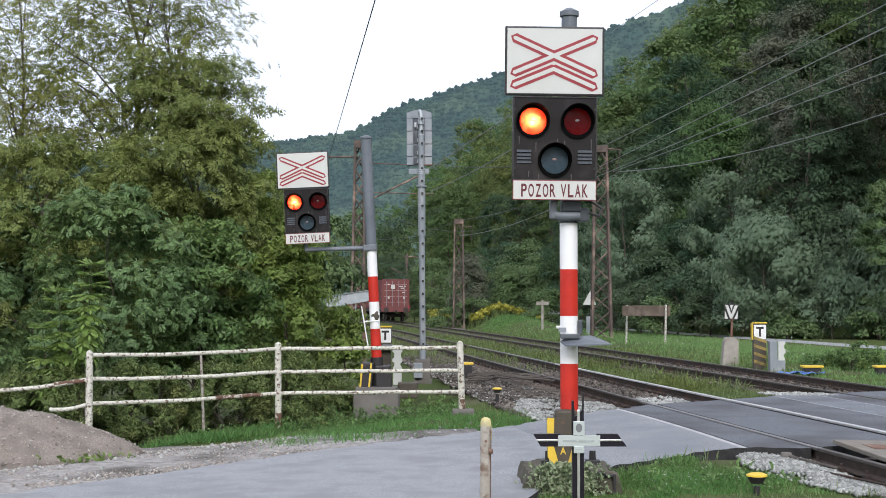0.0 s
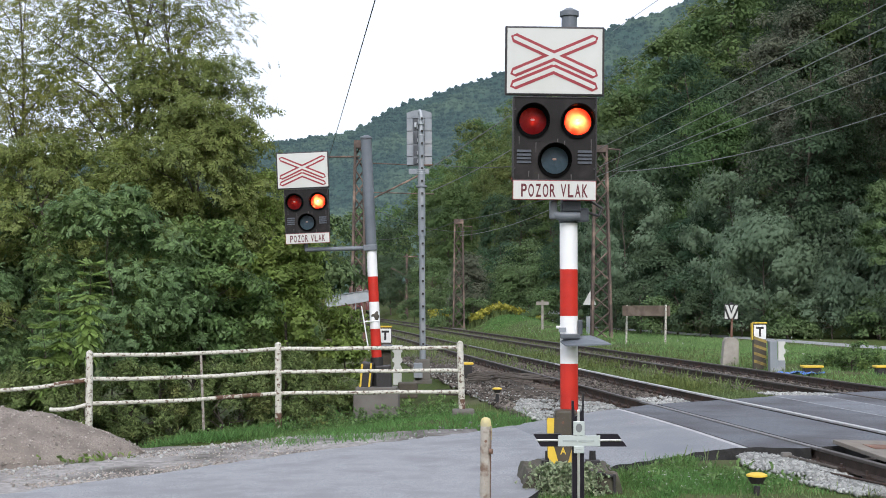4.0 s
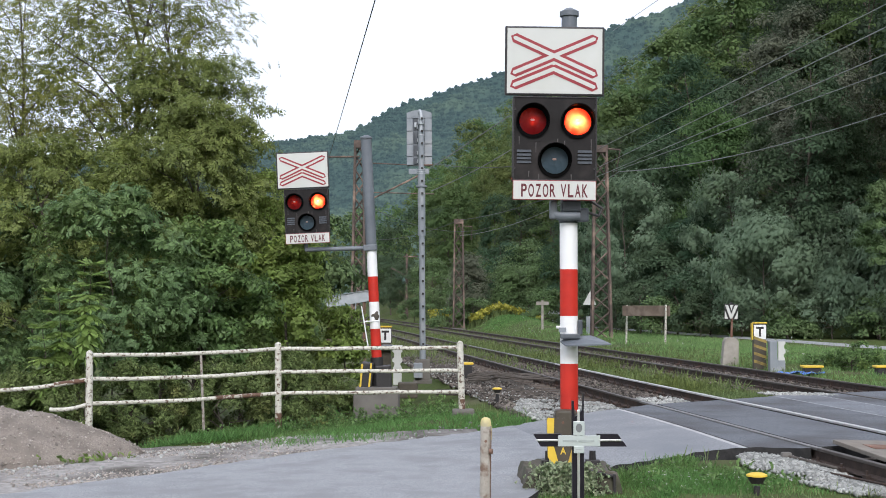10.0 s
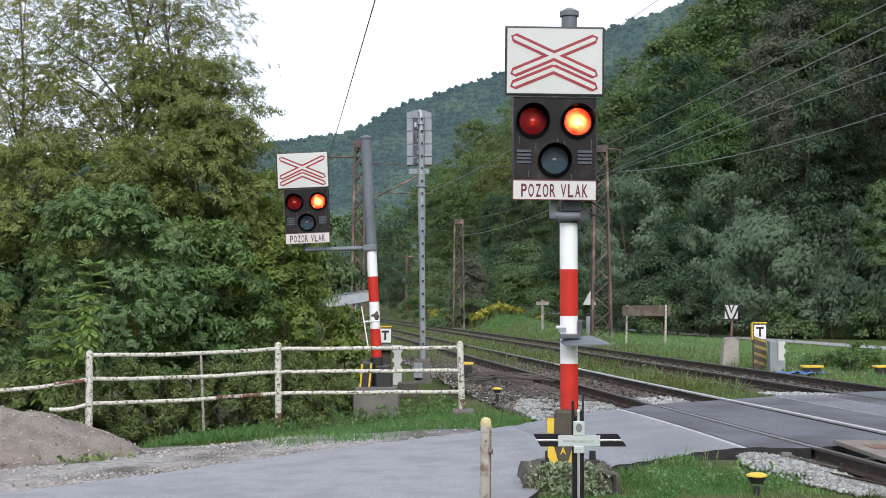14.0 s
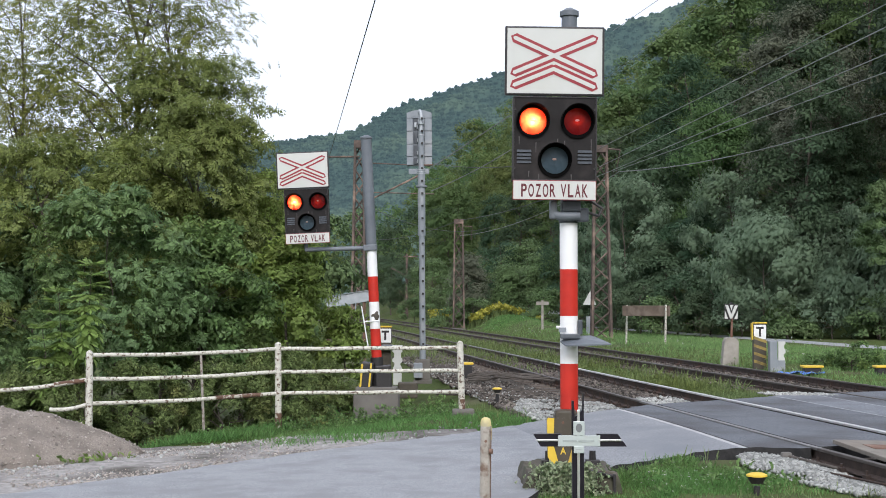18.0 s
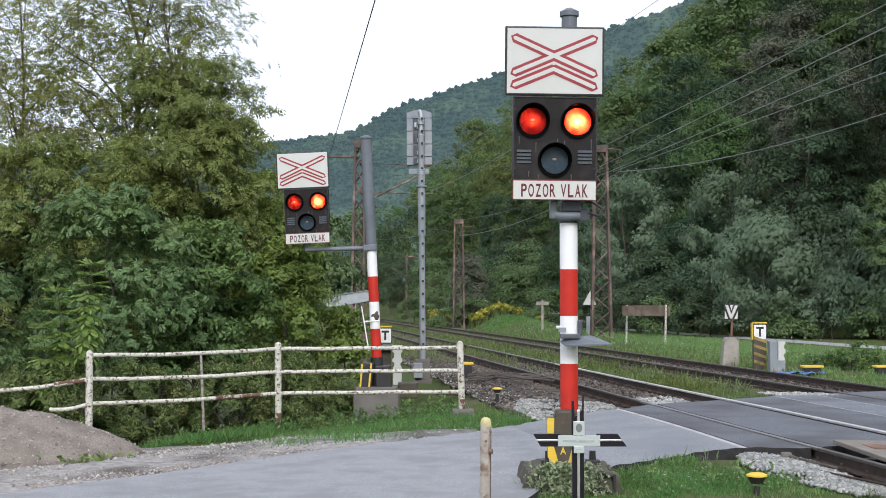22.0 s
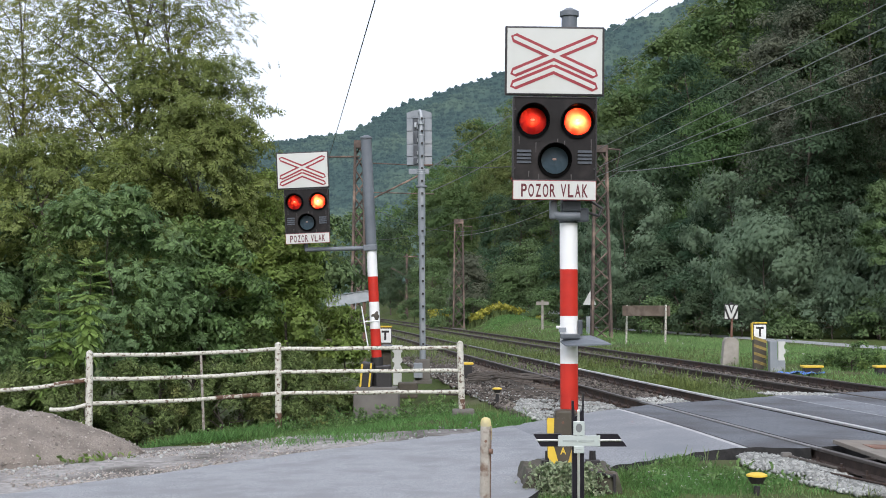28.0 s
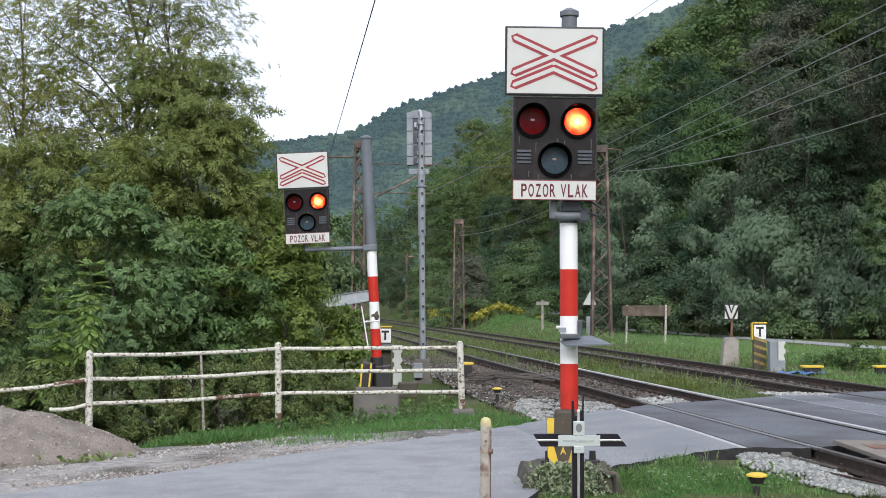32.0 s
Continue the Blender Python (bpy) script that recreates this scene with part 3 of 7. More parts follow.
# ---- far wooded hill (distance) ----
def far_hill():
    xs = np.linspace(-700, 900, 330)
    ys = np.linspace(0, 1, 60)
    X, W = np.meshgrid(xs, ys)
    ridge = np.interp(X, [-700, -260, -110, -60, -32, 6, 40, 110, 160, 176, 215, 300, 900], [70, 95, 103, 112, 127, 139, 148.2, 179.2, 197, 209, 213, 227, 244])
    H = ridge * W ** 0.9
    rng = np.random.default_rng(4)
    bump = np.zeros_like(H)
    for k, amp in ((0.035, 7.0), (0.09, 4.0), (0.22, 3.0)):
        for _ in range(7):
            a, ph = rng.uniform(0, np.pi), rng.uniform(0, 6.28)
            bump += amp / 7 * np.abs(np.sin(k * (X * np.cos(a) + H * 1.3 * np.sin(a)) * 2 + ph + 2 * np.sin(X * 0.013 + H * 0.02)))
    bump += rng.normal(0, 0.8, H.shape)
    Yc = 620 + 280 * W - bump * 1.2
    Z = H + bump * (0.35 + 0.65 * W) - 6
    nx, ny = len(xs), len(ys)
    i = np.arange(nx * ny).reshape(ny, nx)
    f = np.stack([i[:-1, :-1], i[:-1, 1:], i[1:, 1:], i[1:, :-1]], -1).reshape(-1, 4)
    m = mat("distant_forest_haze", (0.026, 0.046, 0.036), (0.046, 0.073, 0.052), 0.9, 0.9, bump=0.0, c3=(0.07, 0.102, 0.062), scale3=0.03, amount3=0.42, spec=0.0)
    # a faint blue glow stands in for the haze of distance
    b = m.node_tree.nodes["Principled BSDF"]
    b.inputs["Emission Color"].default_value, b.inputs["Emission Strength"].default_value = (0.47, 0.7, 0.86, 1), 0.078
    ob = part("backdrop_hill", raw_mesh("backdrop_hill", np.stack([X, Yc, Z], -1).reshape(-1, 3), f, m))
    tagged(ob, "hazy blue-green wooded hill in the distance", "hill", kind="structure")
    # domed crowns of the distant wood
    tr = [(i, j) for i, j in zip(rng.integers(0, nx, 60000), rng.integers(int(ny * 0.3), ny, 60000)) if -160 < xs[i] < 235][:15000]
    pos = np.array([(X[j, i], Yc[j, i], Z[j, i]) for i, j in tr]) + rng.uniform(-2.4, 2.4, (len(tr), 3)) * (1, 1, 0)
    seg, faces = 6, []
    dome = [(0, 0, 1.0)] + [(rr * math.cos(2 * math.pi * k / seg + zz), rr * math.sin(2 * math.pi * k / seg + zz), zz) for rr, zz in ((0.6, 0.7), (1.0, -0.1)) for k in range(seg)]
    faces += [(0, 1 + k, 1 + (k + 1) % seg) for k in range(seg)]
    for k in range(seg):
        a, b = 1 + k, 1 + (k + 1) % seg
        faces += [(a, a + seg, b), (b, a + seg, b + seg)]
    n, k = len(pos), len(dome)
    dome = np.array(dome) @ np.array(Matrix.Rotation(radians(55), 3, "X")).T
    v = dome[None] * rng.uniform(0.82, 1.18, (n, k, 1)) * (rng.uniform(0.5, 1.25, (n, 1, 1)) * np.array([1.45, 1.3, 1.55])) + pos[:, None, :]
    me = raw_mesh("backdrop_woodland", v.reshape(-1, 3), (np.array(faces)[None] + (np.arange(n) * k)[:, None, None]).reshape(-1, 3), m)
    tagged(smooth(part("backdrop_woodland", me), 180), "distant wood on the far hill with a faint haze glow", "woodland", kind="stuff")


far_hill()


# ---- crossing signals ----
def text_mesh(body, size, material, name):
    cu = bpy.data.curves.new(name, "FONT")
    cu.body, cu.size, cu.extrude, cu.align_x, cu.align_y = body, size, 0.0015, "CENTER", "CENTER"
    cu.offset = 0.0028 * size / 0.15
    cu.space_character = 1.18
    tmp = bpy.data.objects.new(name, cu)
    scene.collection.objects.link(tmp)
    me = bpy.data.meshes.new_from_object(tmp.evaluated_get(bpy.context.evaluated_depsgraph_get()))
    bpy.data.objects.remove(tmp)
    me.materials.clear()
    me.materials.append(material)
    me.name = name
    return me


def writing(name, body, height, pitch, wide, material, parent, at, label):
    """Condensed capitals of even width and pitch that stand upright and face -y; a blank takes half a pitch."""
    bm = B()
    x = 0.0
    for ch in body:
        if ch == " ":
            x += pitch * 0.5
            continue
        me = text_mesh(ch, height * 1.4, material, name)
        xs, ys = [v.co.x for v in me.vertices], [v.co.y for v in me.vertices]
        w, h = max(xs) - min(xs), max(ys) - min(ys)
        me.transform(Matrix.Translation((x, 0, 0)) @ Matrix.Rotation(radians(90), 4, "X") @ Matrix.Diagonal((wide / w, height / h, 1, 1)) @ Matrix.Translation((-min(xs), -(max(ys) + min(ys)) / 2, 0)))
        bm.from_mesh(me)
        bpy.data.meshes.remove(me)
        x += pitch
    bmesh.ops.translate(bm, verts=bm.verts, vec=(-(x - pitch + wide) / 2, 0, 0))
    o = part(name, bm, material, parent, label)
    o.location = at
    return o


def bar_points(a, b, w, tip):
    """A hexagon-ended bar in the plane."""
    a, b = Vector(a), Vector(b)
    d = (b - a).normalized()
    n = Vector((-d.y, d.x)) * w / 2
    return [a - d * tip, a + n * 1.0, b + n, b + d * tip, b - n, a - n]


def plate_poly(bm, pts, y, thick):
    """An upright flat plate in the xz plane whose face lies at y."""
    f = [bm.verts.new((p[0], y, p[1])) for p in pts]
    k = [bm.verts.new((p[0], y + thick, p[1])) for p in pts]
    bm.faces.new(f)
    bm.faces.new(k[::-1])
    for i in range(len(pts)):
        j = (i + 1) % len(pts)
        bm.faces.new((f[j], f[i], k[i], k[j]))
    return bm


def lens_mesh(r, bulge=0.01):
    bm = B()
    rings, seg = 6, 28
    c = bm.verts.new((0, -bulge, 0))
    prev = None
    for i in range(1, rings + 1):
        q = i / rings
        ring = [bm.verts.new((r * q * math.cos(2 * math.pi * k / seg), -bulge * (1 - q * q), r * q * math.sin(2 * math.pi * k / seg))) for k in range(seg)]
        for k in range(seg):
            if prev:
                bm.faces.new((prev[k], prev[(k + 1) % seg], ring[(k + 1) % seg], ring[k]))
            else:
                bm.faces.new((c, ring[(k + 1) % seg], ring[k]))
        prev = ring
    bmesh.ops.recalc_face_normals(bm, faces=bm.faces)
    return bm


RED_LENS = lens_glass("red_signal_lens", (1.0, 0.042, 0.012), (0.105, 0.003, 0.007), 0.45)
CLEAR_LENS = lens_glass("clear_signal_lens", (0.3, 0.4, 0.45), (0.05, 0.078, 0.098), 0.2)
LENS_GLINT = lens_glass("pale_lens_glint", (1.0, 0.6, 0.3), (0.5, 0.46, 0.46), 0.5)
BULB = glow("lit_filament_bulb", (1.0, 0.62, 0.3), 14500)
LAMPS = []


def lamp_unit(parent, x, z, material, label, bulb):
    """A round lamp with rim, hood, black cell, lens, and a bulb behind an added wheel."""
    r = 0.141
    lamp = smooth(part("lamp", lens_mesh(r, 0.008), material, parent, label))
    lamp.location = (x, -0.012, z)
    bm = B()
    seg = 32
    for r0, r1, y0, y1 in ((r - 0.004, 0.172, -0.012, 0.012),):
        ring = [[bm.verts.new((rr * math.cos(2 * math.pi * k / seg), yy, rr * math.sin(2 * math.pi * k / seg))) for k in range(seg)] for rr, yy in ((r0, y1), (r0, y0), (r1, y0), (r1, y1))]
        for a in range(4):
            for k in range(seg):
                bm.faces.new((ring[a][k], ring[a][(k + 1) % seg], ring[(a + 1) % 4][(k + 1) % seg], ring[(a + 1) % 4][k]))
    smooth(part("rim", bm, M["cell"], lamp))
    # pale bump added in place of the sky's glint on the lens
    bm = B()
    bmesh.ops.create_uvsphere(bm, u_segments=16, v_segments=10, radius=1.0, matrix=Matrix.Diagonal((0.022, 0.006, 0.012, 1)))
    smooth(part("lens_boss", bm, LENS_GLINT, lamp, "small pale bump added as the glint on the lens"), 80).location = (-0.004, -0.009, 0.012)
    bm = B()
    inner, outer = [], []
    n = 26
    for k in range(n + 1):
        a = radians(-22 + 224 * k / n)
        reach = 0.17 * (0.35 + 0.65 * max(0.0, math.sin(math.pi * k / n)) ** 0.6)
        for lst, rr in ((inner, 0.162), (outer, 0.168)):
            lst.append((bm.verts.new((rr * math.cos(a), 0, rr * math.sin(a))), bm.verts.new((rr * math.cos(a) * 0.99, -reach, rr * math.sin(a) * 0.99))))
    for k in range(n):
        for lst in (inner, outer):
            bm.faces.new((lst[k][0], lst[k + 1][0], lst[k + 1][1], lst[k][1]))
        bm.faces.new((inner[k][1], inner[k + 1][1], outer[k + 1][1], outer[k][1]))
    bmesh.ops.recalc_face_normals(bm, faces=bm.faces)
    smooth(part("hood", bm, M["cell"], lamp, "black sheet metal hood"))
    bm = B()
    if bulb:
        box(bm, (0, 0.105, 0.025), (0.38, 0.19, 0.46))
        bmesh.ops.delete(bm, geom=[f for f in bm.faces if f.normal.y < -0.5], context="FACES")
    else:
        tube(bm, (0, 0.004, 0), (0, 0.2, 0), r - 0.001, seg=28, caps=False)
        bmesh.ops.create_circle(bm, cap_ends=True, segments=28, radius=r - 0.001, matrix=Matrix.Translation((0, 0.2, 0)) @ Matrix.Rotation(radians(90), 4, "X"))
    part("lamp_cell", bm, M["cell"], lamp, "black lamp cell behind the lens")
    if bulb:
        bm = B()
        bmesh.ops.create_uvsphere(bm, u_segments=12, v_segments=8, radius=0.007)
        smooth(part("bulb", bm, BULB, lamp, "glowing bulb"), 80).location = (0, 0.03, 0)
        # unseen wheel added to dim the steady bulb
        wheel = part("dimming_wheel", wheel_mesh(), WHEEL, lamp, "unseen wheel of stepped tints added before the bulb to make it flash")
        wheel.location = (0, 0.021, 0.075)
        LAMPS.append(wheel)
    return lamp


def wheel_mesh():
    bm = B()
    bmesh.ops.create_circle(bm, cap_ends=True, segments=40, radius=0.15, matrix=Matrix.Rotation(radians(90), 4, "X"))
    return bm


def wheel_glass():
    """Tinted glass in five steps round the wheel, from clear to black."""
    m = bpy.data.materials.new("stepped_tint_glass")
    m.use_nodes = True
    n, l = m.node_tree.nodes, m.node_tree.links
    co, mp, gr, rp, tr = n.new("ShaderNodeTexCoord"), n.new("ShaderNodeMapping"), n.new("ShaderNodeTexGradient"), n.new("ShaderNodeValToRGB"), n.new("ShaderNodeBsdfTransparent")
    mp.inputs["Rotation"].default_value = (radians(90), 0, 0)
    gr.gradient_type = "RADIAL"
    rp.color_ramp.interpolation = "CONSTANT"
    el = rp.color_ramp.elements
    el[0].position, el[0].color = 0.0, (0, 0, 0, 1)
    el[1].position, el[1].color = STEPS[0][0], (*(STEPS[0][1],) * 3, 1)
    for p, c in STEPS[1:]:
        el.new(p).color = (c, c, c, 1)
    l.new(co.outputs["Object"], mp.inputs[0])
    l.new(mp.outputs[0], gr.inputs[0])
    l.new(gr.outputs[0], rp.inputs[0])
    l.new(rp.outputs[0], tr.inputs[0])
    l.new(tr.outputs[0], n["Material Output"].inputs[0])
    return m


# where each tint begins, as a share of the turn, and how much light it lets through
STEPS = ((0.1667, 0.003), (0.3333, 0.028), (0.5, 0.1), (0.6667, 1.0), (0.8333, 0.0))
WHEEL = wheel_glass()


def signal_head(parent, board_x=-0.014):
    """Crossbuck board, lamp housing and name plate; origin at the centre of the housing's front."""
    bm = B()
    w, h, d = 0.852, 0.855, 0.26
    # front panel with three round holes
    holes = ((-0.225, 0.175), (0.228, 0.175), (0.0, -0.222))
    hr = 0.155
    outer = [(-w / 2, -h / 2), (w / 2, -h / 2), (w / 2, h / 2), (-w / 2, h / 2)]
    vs = [bm.verts.new((x, 0, z)) for x, z in outer]
    es = [bm.edges.new((vs[i], vs[(i + 1) % 4])) for i in range(4)]
    for cx, cz in holes:
        ring = [bm.verts.new((cx + hr * math.cos(2 * math.pi * k / 28), 0, cz + hr * math.sin(2 * math.pi * k / 28))) for k in range(28)]
        es += [bm.edges.new((ring[k], ring[(k + 1) % 28])) for k in range(28)]
    bmesh.ops.triangle_fill(bm, use_beauty=True, use_dissolve=False, edges=es, normal=(0, -1, 0))
    back = [bm.verts.new((x * 0.99, d, z * 0.99)) for x, z in outer]
    bm.faces.new(back)
    for i in range(4):
        bm.faces.new((vs[i], vs[(i + 1) % 4], back[(i + 1) % 4], back[i]))
    bmesh.ops.recalc_face_normals(bm, faces=bm.faces)
    house = part("housing", bm, M["housing"], parent, "weathered black steel lamp housing")
    bm = B()
    for sx, sz, lx, lz in ((0, h / 2 - 0.006, w, 0.012), (0, -h / 2 + 0.006, w, 0.012), (-w / 2 + 0.007, 0, 0.014, h - 0.03), (w / 2 - 0.007, 0, 0.014, h - 0.03)):
        box(bm, (sx, -0.005, sz), (lx, 0.012, lz), 0.003)
    part("door_frame", bm, M["black"], house)
    for sx in (-0.31, 0.305):
        for k in range(4):
            bm = B()
            g = [(-0.075, 0.0, -0.012), (0.075, 0.0, -0.012), (0.068, -0.016, -0.012), (-0.068, -0.016, -0.012), (-0.07, 0, 0.014), (0.07, 0, 0.014)]
            q = [bm.verts.new(c) for c in g]
            for idx in ((0, 1, 2, 3), (3, 2, 5, 4), (0, 3, 4), (1, 5, 2)):
                bm.faces.new([q[i] for i in idx])
            bmesh.ops.recalc_face_normals(bm, faces=bm.faces)
            o = part("louvre", bm, M["slate"], house)
            o.location = (sx, 0.0, -0.128 - 0.037 * k)
    for i, (cx, cz) in enumerate(holes):
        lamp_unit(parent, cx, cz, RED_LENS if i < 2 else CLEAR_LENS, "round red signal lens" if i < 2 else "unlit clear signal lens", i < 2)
    for sx, sz, ln in ((-0.19, -0.04, 0.1), (-0.16, -0.36, 0.1), (0.03, 0.0, 0.09), (0.1, -0.02, 0.07), (-0.26, -0.33, 0.06), (0.17, -0.36, 0.12), (-0.36, 0.02, 0.08), (0.37, 0.0, 0.13)):
        part("drip_stain", plate_poly(B(), [(sx - 0.006, sz), (sx + 0.006, sz), (sx + 0.002, sz - ln), (sx - 0.003, sz - ln)], -0.003, 0.003), M["grey_run"], house)
    for sx in (-0.405, 0.405):
        for sz in (0.3, -0.3):
            part("screw", tube(B(), (sx, 0, sz), (sx, -0.014, sz), 0.012, seg=6), M["black"], house)
    # name plate
    bm = box(B(), (0, 0, 0), (0.844, 0.012, 0.198), 0.003)
    plate = part("name_plate", bm, M["signred"], parent, "white name plate with red border and lettering")
    plate.location = (0.0, -0.016, -0.524)
    part("plate_face", box(B(), (0, -0.005, 0), (0.831, 0.008, 0.185)), M["board"], plate)
    writing("lettering", "POZOR VLAK", 0.133, 0.0725, 0.057, M["lettering"], plate, (0.0, -0.0105, -0.004), "red capital lettering")
    # crossbuck board
    brd = part("crossbuck_board", box(B(), (0.004, 0, -0.003), (1.01, 0.035, 0.71), 0.016), M["black"], parent, "white rectangular board with a red double crossbuck")
    brd.location = (board_x, 0.0, 0.792)
    part("board_face", box(B(), (0.004, -0.018, -0.003), (0.963, 0.006, 0.663)), M["board"], brd)
    k = 1 / 439
    pts = lambda x, z: ((x - 306) * k * 1.065 - 0.004, (274 - z) * k - 0.002)
    bars = [(pts(142, 172), pts(474, 332)), (pts(474, 174), pts(140, 328)), (pts(140, 384), pts(306, 310)), (pts(474, 390), pts(304, 310))]
    for nm, wid, tip, y, ma in (("cross_outline", 0.099, 0.044, -0.0235, M["signred"]), ("cross_bar", 0.039, 0.018, -0.0265, M["board"])):
        for a, b in bars:
            lift = 0.0004 * bars.index((a, b))
            part(nm, plate_poly(B(), bar_points(a, b, wid, tip), y - lift, 0.0025), ma, brd)
    for sx in (-0.2, 0.2):
        part("bracket", box(B(), (sx, 0.06, 0.45), (0.05, 0.05, 0.1), 0.005), M["black"], parent)
    return parent


def banded_pole(parent, r, bands, seg=28, prefix="pole_band"):
    for z0, z1, ma, lab in bands:
        smooth(part(prefix, tube(B(), (0, 0, z0), (0, 0, z1), r, seg=seg), ma, parent, lab))


def near_signal():
    t = thing("crossing_signal", pose(1.296, 14.05, -0.13), "level crossing signal on a red and white post, lamps flashing red", "crossing signal", group="level crossing signals")
    z = lambda v: v + 0.13
    banded_pole(t, 0.092, [(z(0.46), z(0.987), M["red"], "red painted band"), (z(0.987), z(1.475), M["white"], "white painted band"), (z(1.475), z(1.955), M["red"], "red painted band"), (z(1.955), z(2.44), M["white"], "white painted band")])
    smooth(part("pole", tube(B(), (0, 0, z(2.44)), (0.016, 0, z(4.6)), 0.084, 0.081, seg=28), M["greypaint"], t, "grey painted upper post"))
    cap = tube(B(), (0.016, 0, z(4.58)), (0.016, 0, z(4.63)), 0.099, seg=28)
    tube(cap, (0.016, 0, z(4.63)), (0.016, 0, z(4.668)), 0.099, 0.03, seg=28)
    smooth(part("post_cap", cap, M["greypaint"], t, "grey conical post cap"))
    smooth(part("collar", tube(B(), (0, 0, z(2.43)), (0, 0, z(2.5)), 0.1, seg=28), M["slate"], t, "grey steel collar"))
    part("bracket_plate", box(B(), (-0.168, -0.1, z(2.565)), (0.07, 0.16, 0.19), 0.02), M["greypaint"], t, "rounded grey bracket plate")
    pipe = sweep_tube(B(), [Vector((-0.168, -0.13, z(2.56))), Vector((-0.155, -0.14, z(2.515))), Vector((-0.11, -0.15, z(2.495))), Vector((0.0, -0.15, z(2.495))), Vector((0.1, -0.14, z(2.5)))], 0.045, 12)
    smooth(part("elbow_pipe", pipe, M["greypaint"], t, "grey elbow pipe under the lamp housing"))
    part("clamp", box(B(), (0.015, -0.12, z(2.595)), (0.19, 0.12, 0.11), 0.012), M["slate"], t, "grey cast clamp holding the lamp housing")
    part("terminal_box", box(B(), (0.13, -0.08, z(2.51)), (0.13, 0.14, 0.14), 0.02), M["slate"], t, "small dark grey terminal box")
    cab = B()
    pts = [Vector((0.14, -0.1, z(2.55))), Vector((0.3, -0.08, z(2.5))), Vector((0.34, -0.06, z(2.58))), Vector((0.22, -0.05, z(2.66)))]
    for a, b in zip(pts, pts[1:]):
        tube(cab, a, b, 0.014, seg=8)
    part("cable", cab, M["black"], t, "black cable loop")
    head = new("signal_head")
    head.parent = t
    head.matrix_world = t.matrix_world @ pose(-0.164, -0.3, z(3.27), 0, 0.75, 0)
    signal_head(head)
    # bell shade and little box on the post
    sh = B()
    plan = [(-0.1, -0.12, 1.22), (-0.06, -0.3, 1.185), (0.4, -0.28, 1.198), (0.31, -0.12, 1.242), (0.22, -0.07, 1.277), (-0.02, -0.07, 1.27)]
    top = [sh.verts.new((x, y, z(h))) for x, y, h in plan]
    low = [sh.verts.new((x, y, z(h) - 0.014)) for x, y, h in plan]
    mid = sh.verts.new((0.14, -0.16, z(1.245)))
    for i in range(6):
        j = (i + 1) % 6
        sh.faces.new((top[i], top[j], mid))
        sh.faces.new((top[j], top[i], low[i], low[j]))
    sh.faces.new(low[::-1])
    bmesh.ops.recalc_face_normals(sh, faces=sh.faces)
    part("bell_shade", sh, M["greypaint"], t, "blue-grey sheet metal shade")
    part("bell_box", box(box(B(), (0.11, -0.02, z(1.36)), (0.05, 0.08, 0.15), 0.01), (0.0, -0.12, z(1.27)), (0.2, 0.1, 0.05), 0.012), M["slate"], t, "small grey box on the post")
    part("notice", box(B(), (-0.075, -0.094, z(1.335)), (0.075, 0.004, 0.045)), M["lightgrey"], t)
    part("bracket", tube(B(), (-0.13, -0.02, z(1.36)), (0.13, -0.02, z(1.36)), 0.014, seg=8), M["white"], t)
    # foot with yellow and brown cover
    foot = tube(B(), (0, 0, 0.0), (0, 0, z(0.46)), 0.11, seg=20)
    box(foot, (0, 0, 0.02), (0.42, 0.42, 0.04), 0.006)
    part("foot", foot, M["brown"], t, "dark cast foot of the post")
    cov = plate_poly(B(), [(-0.155, 0.575), (0.155, 0.575), (0.148, 0.2), (0.06, 0.105), (-0.06, 0.105), (-0.148, 0.2)], -0.2, 0.16)
    c = part("foot_cover", cov, M["brown"], t, "brown cover with yellow edges and an arrow mark")
    c.location = (-0.082, 0, 0)
    part("cover_top", box(B(), (0.035, -0.1, 0.6), (0.22, 0.18, 0.11), 0.03), M["brown"], c)
    part("rust_spot", tube(B(), (0.0, -0.199, 0.53), (0.0, -0.204, 0.53), 0.014, seg=10), M["rust"], c)
    for sgn in (-1, 1):
        part("yellow_edge", plate_poly(B(), [(sgn * 0.09, 0.572), (sgn * 0.15, 0.578), (sgn * 0.163, 0.56), (sgn * 0.155, 0.19), (sgn * 0.115, 0.105), (sgn * 0.04, 0.1), (sgn * 0.1, 0.31)][::sgn], -0.222, 0.04), M["yellow"], c, "yellow painted edge")
    writing("mark", "A", 0.07, 0.07, 0.06, M["yellow"], c, (0.0, -0.205, 0.245), "yellow letter mark")
    for sx in (-0.225, 0.225):
        bt = box(B(), (sx, -0.1, 0.125), (0.14, 0.12, 0.04), 0.005)
        tube(bt, (sx, -0.1, 0.125), (sx, -0.1, 0.235), 0.04, 0.034, seg=6)
        part("anchor_bolt", bt, M["black"], t)
    blk = thing("concrete_block", pose(1.245, 13.8, -0.62), "low stained concrete foundation block overgrown with ivy", "foundation")
    bm = B()
    r = bmesh.ops.create_cube(bm, size=1, matrix=Matrix.Translation((0, 0, 0.28)) @ Matrix.Diagonal((0.96, 1.1, 0.62, 1)))
    bmesh.ops.subdivide_edges(bm, edges=bm.edges, cuts=9, use_grid_fill=True)
    for v in bm.verts:
        k = max(0.0, v.co.z - 0.35) / 0.24
        v.co.x *= 1 - 0.12 * k * k
        v.co.y = v.co.y * (1 - 0.1 * k * k)
        v.co += Vector((noise.noise(v.co * 5), noise.noise(v.co * 5 + Vector((9, 0, 0))), noise.noise(v.co * 5 + Vector((0, 9, 0))))) * 0.035
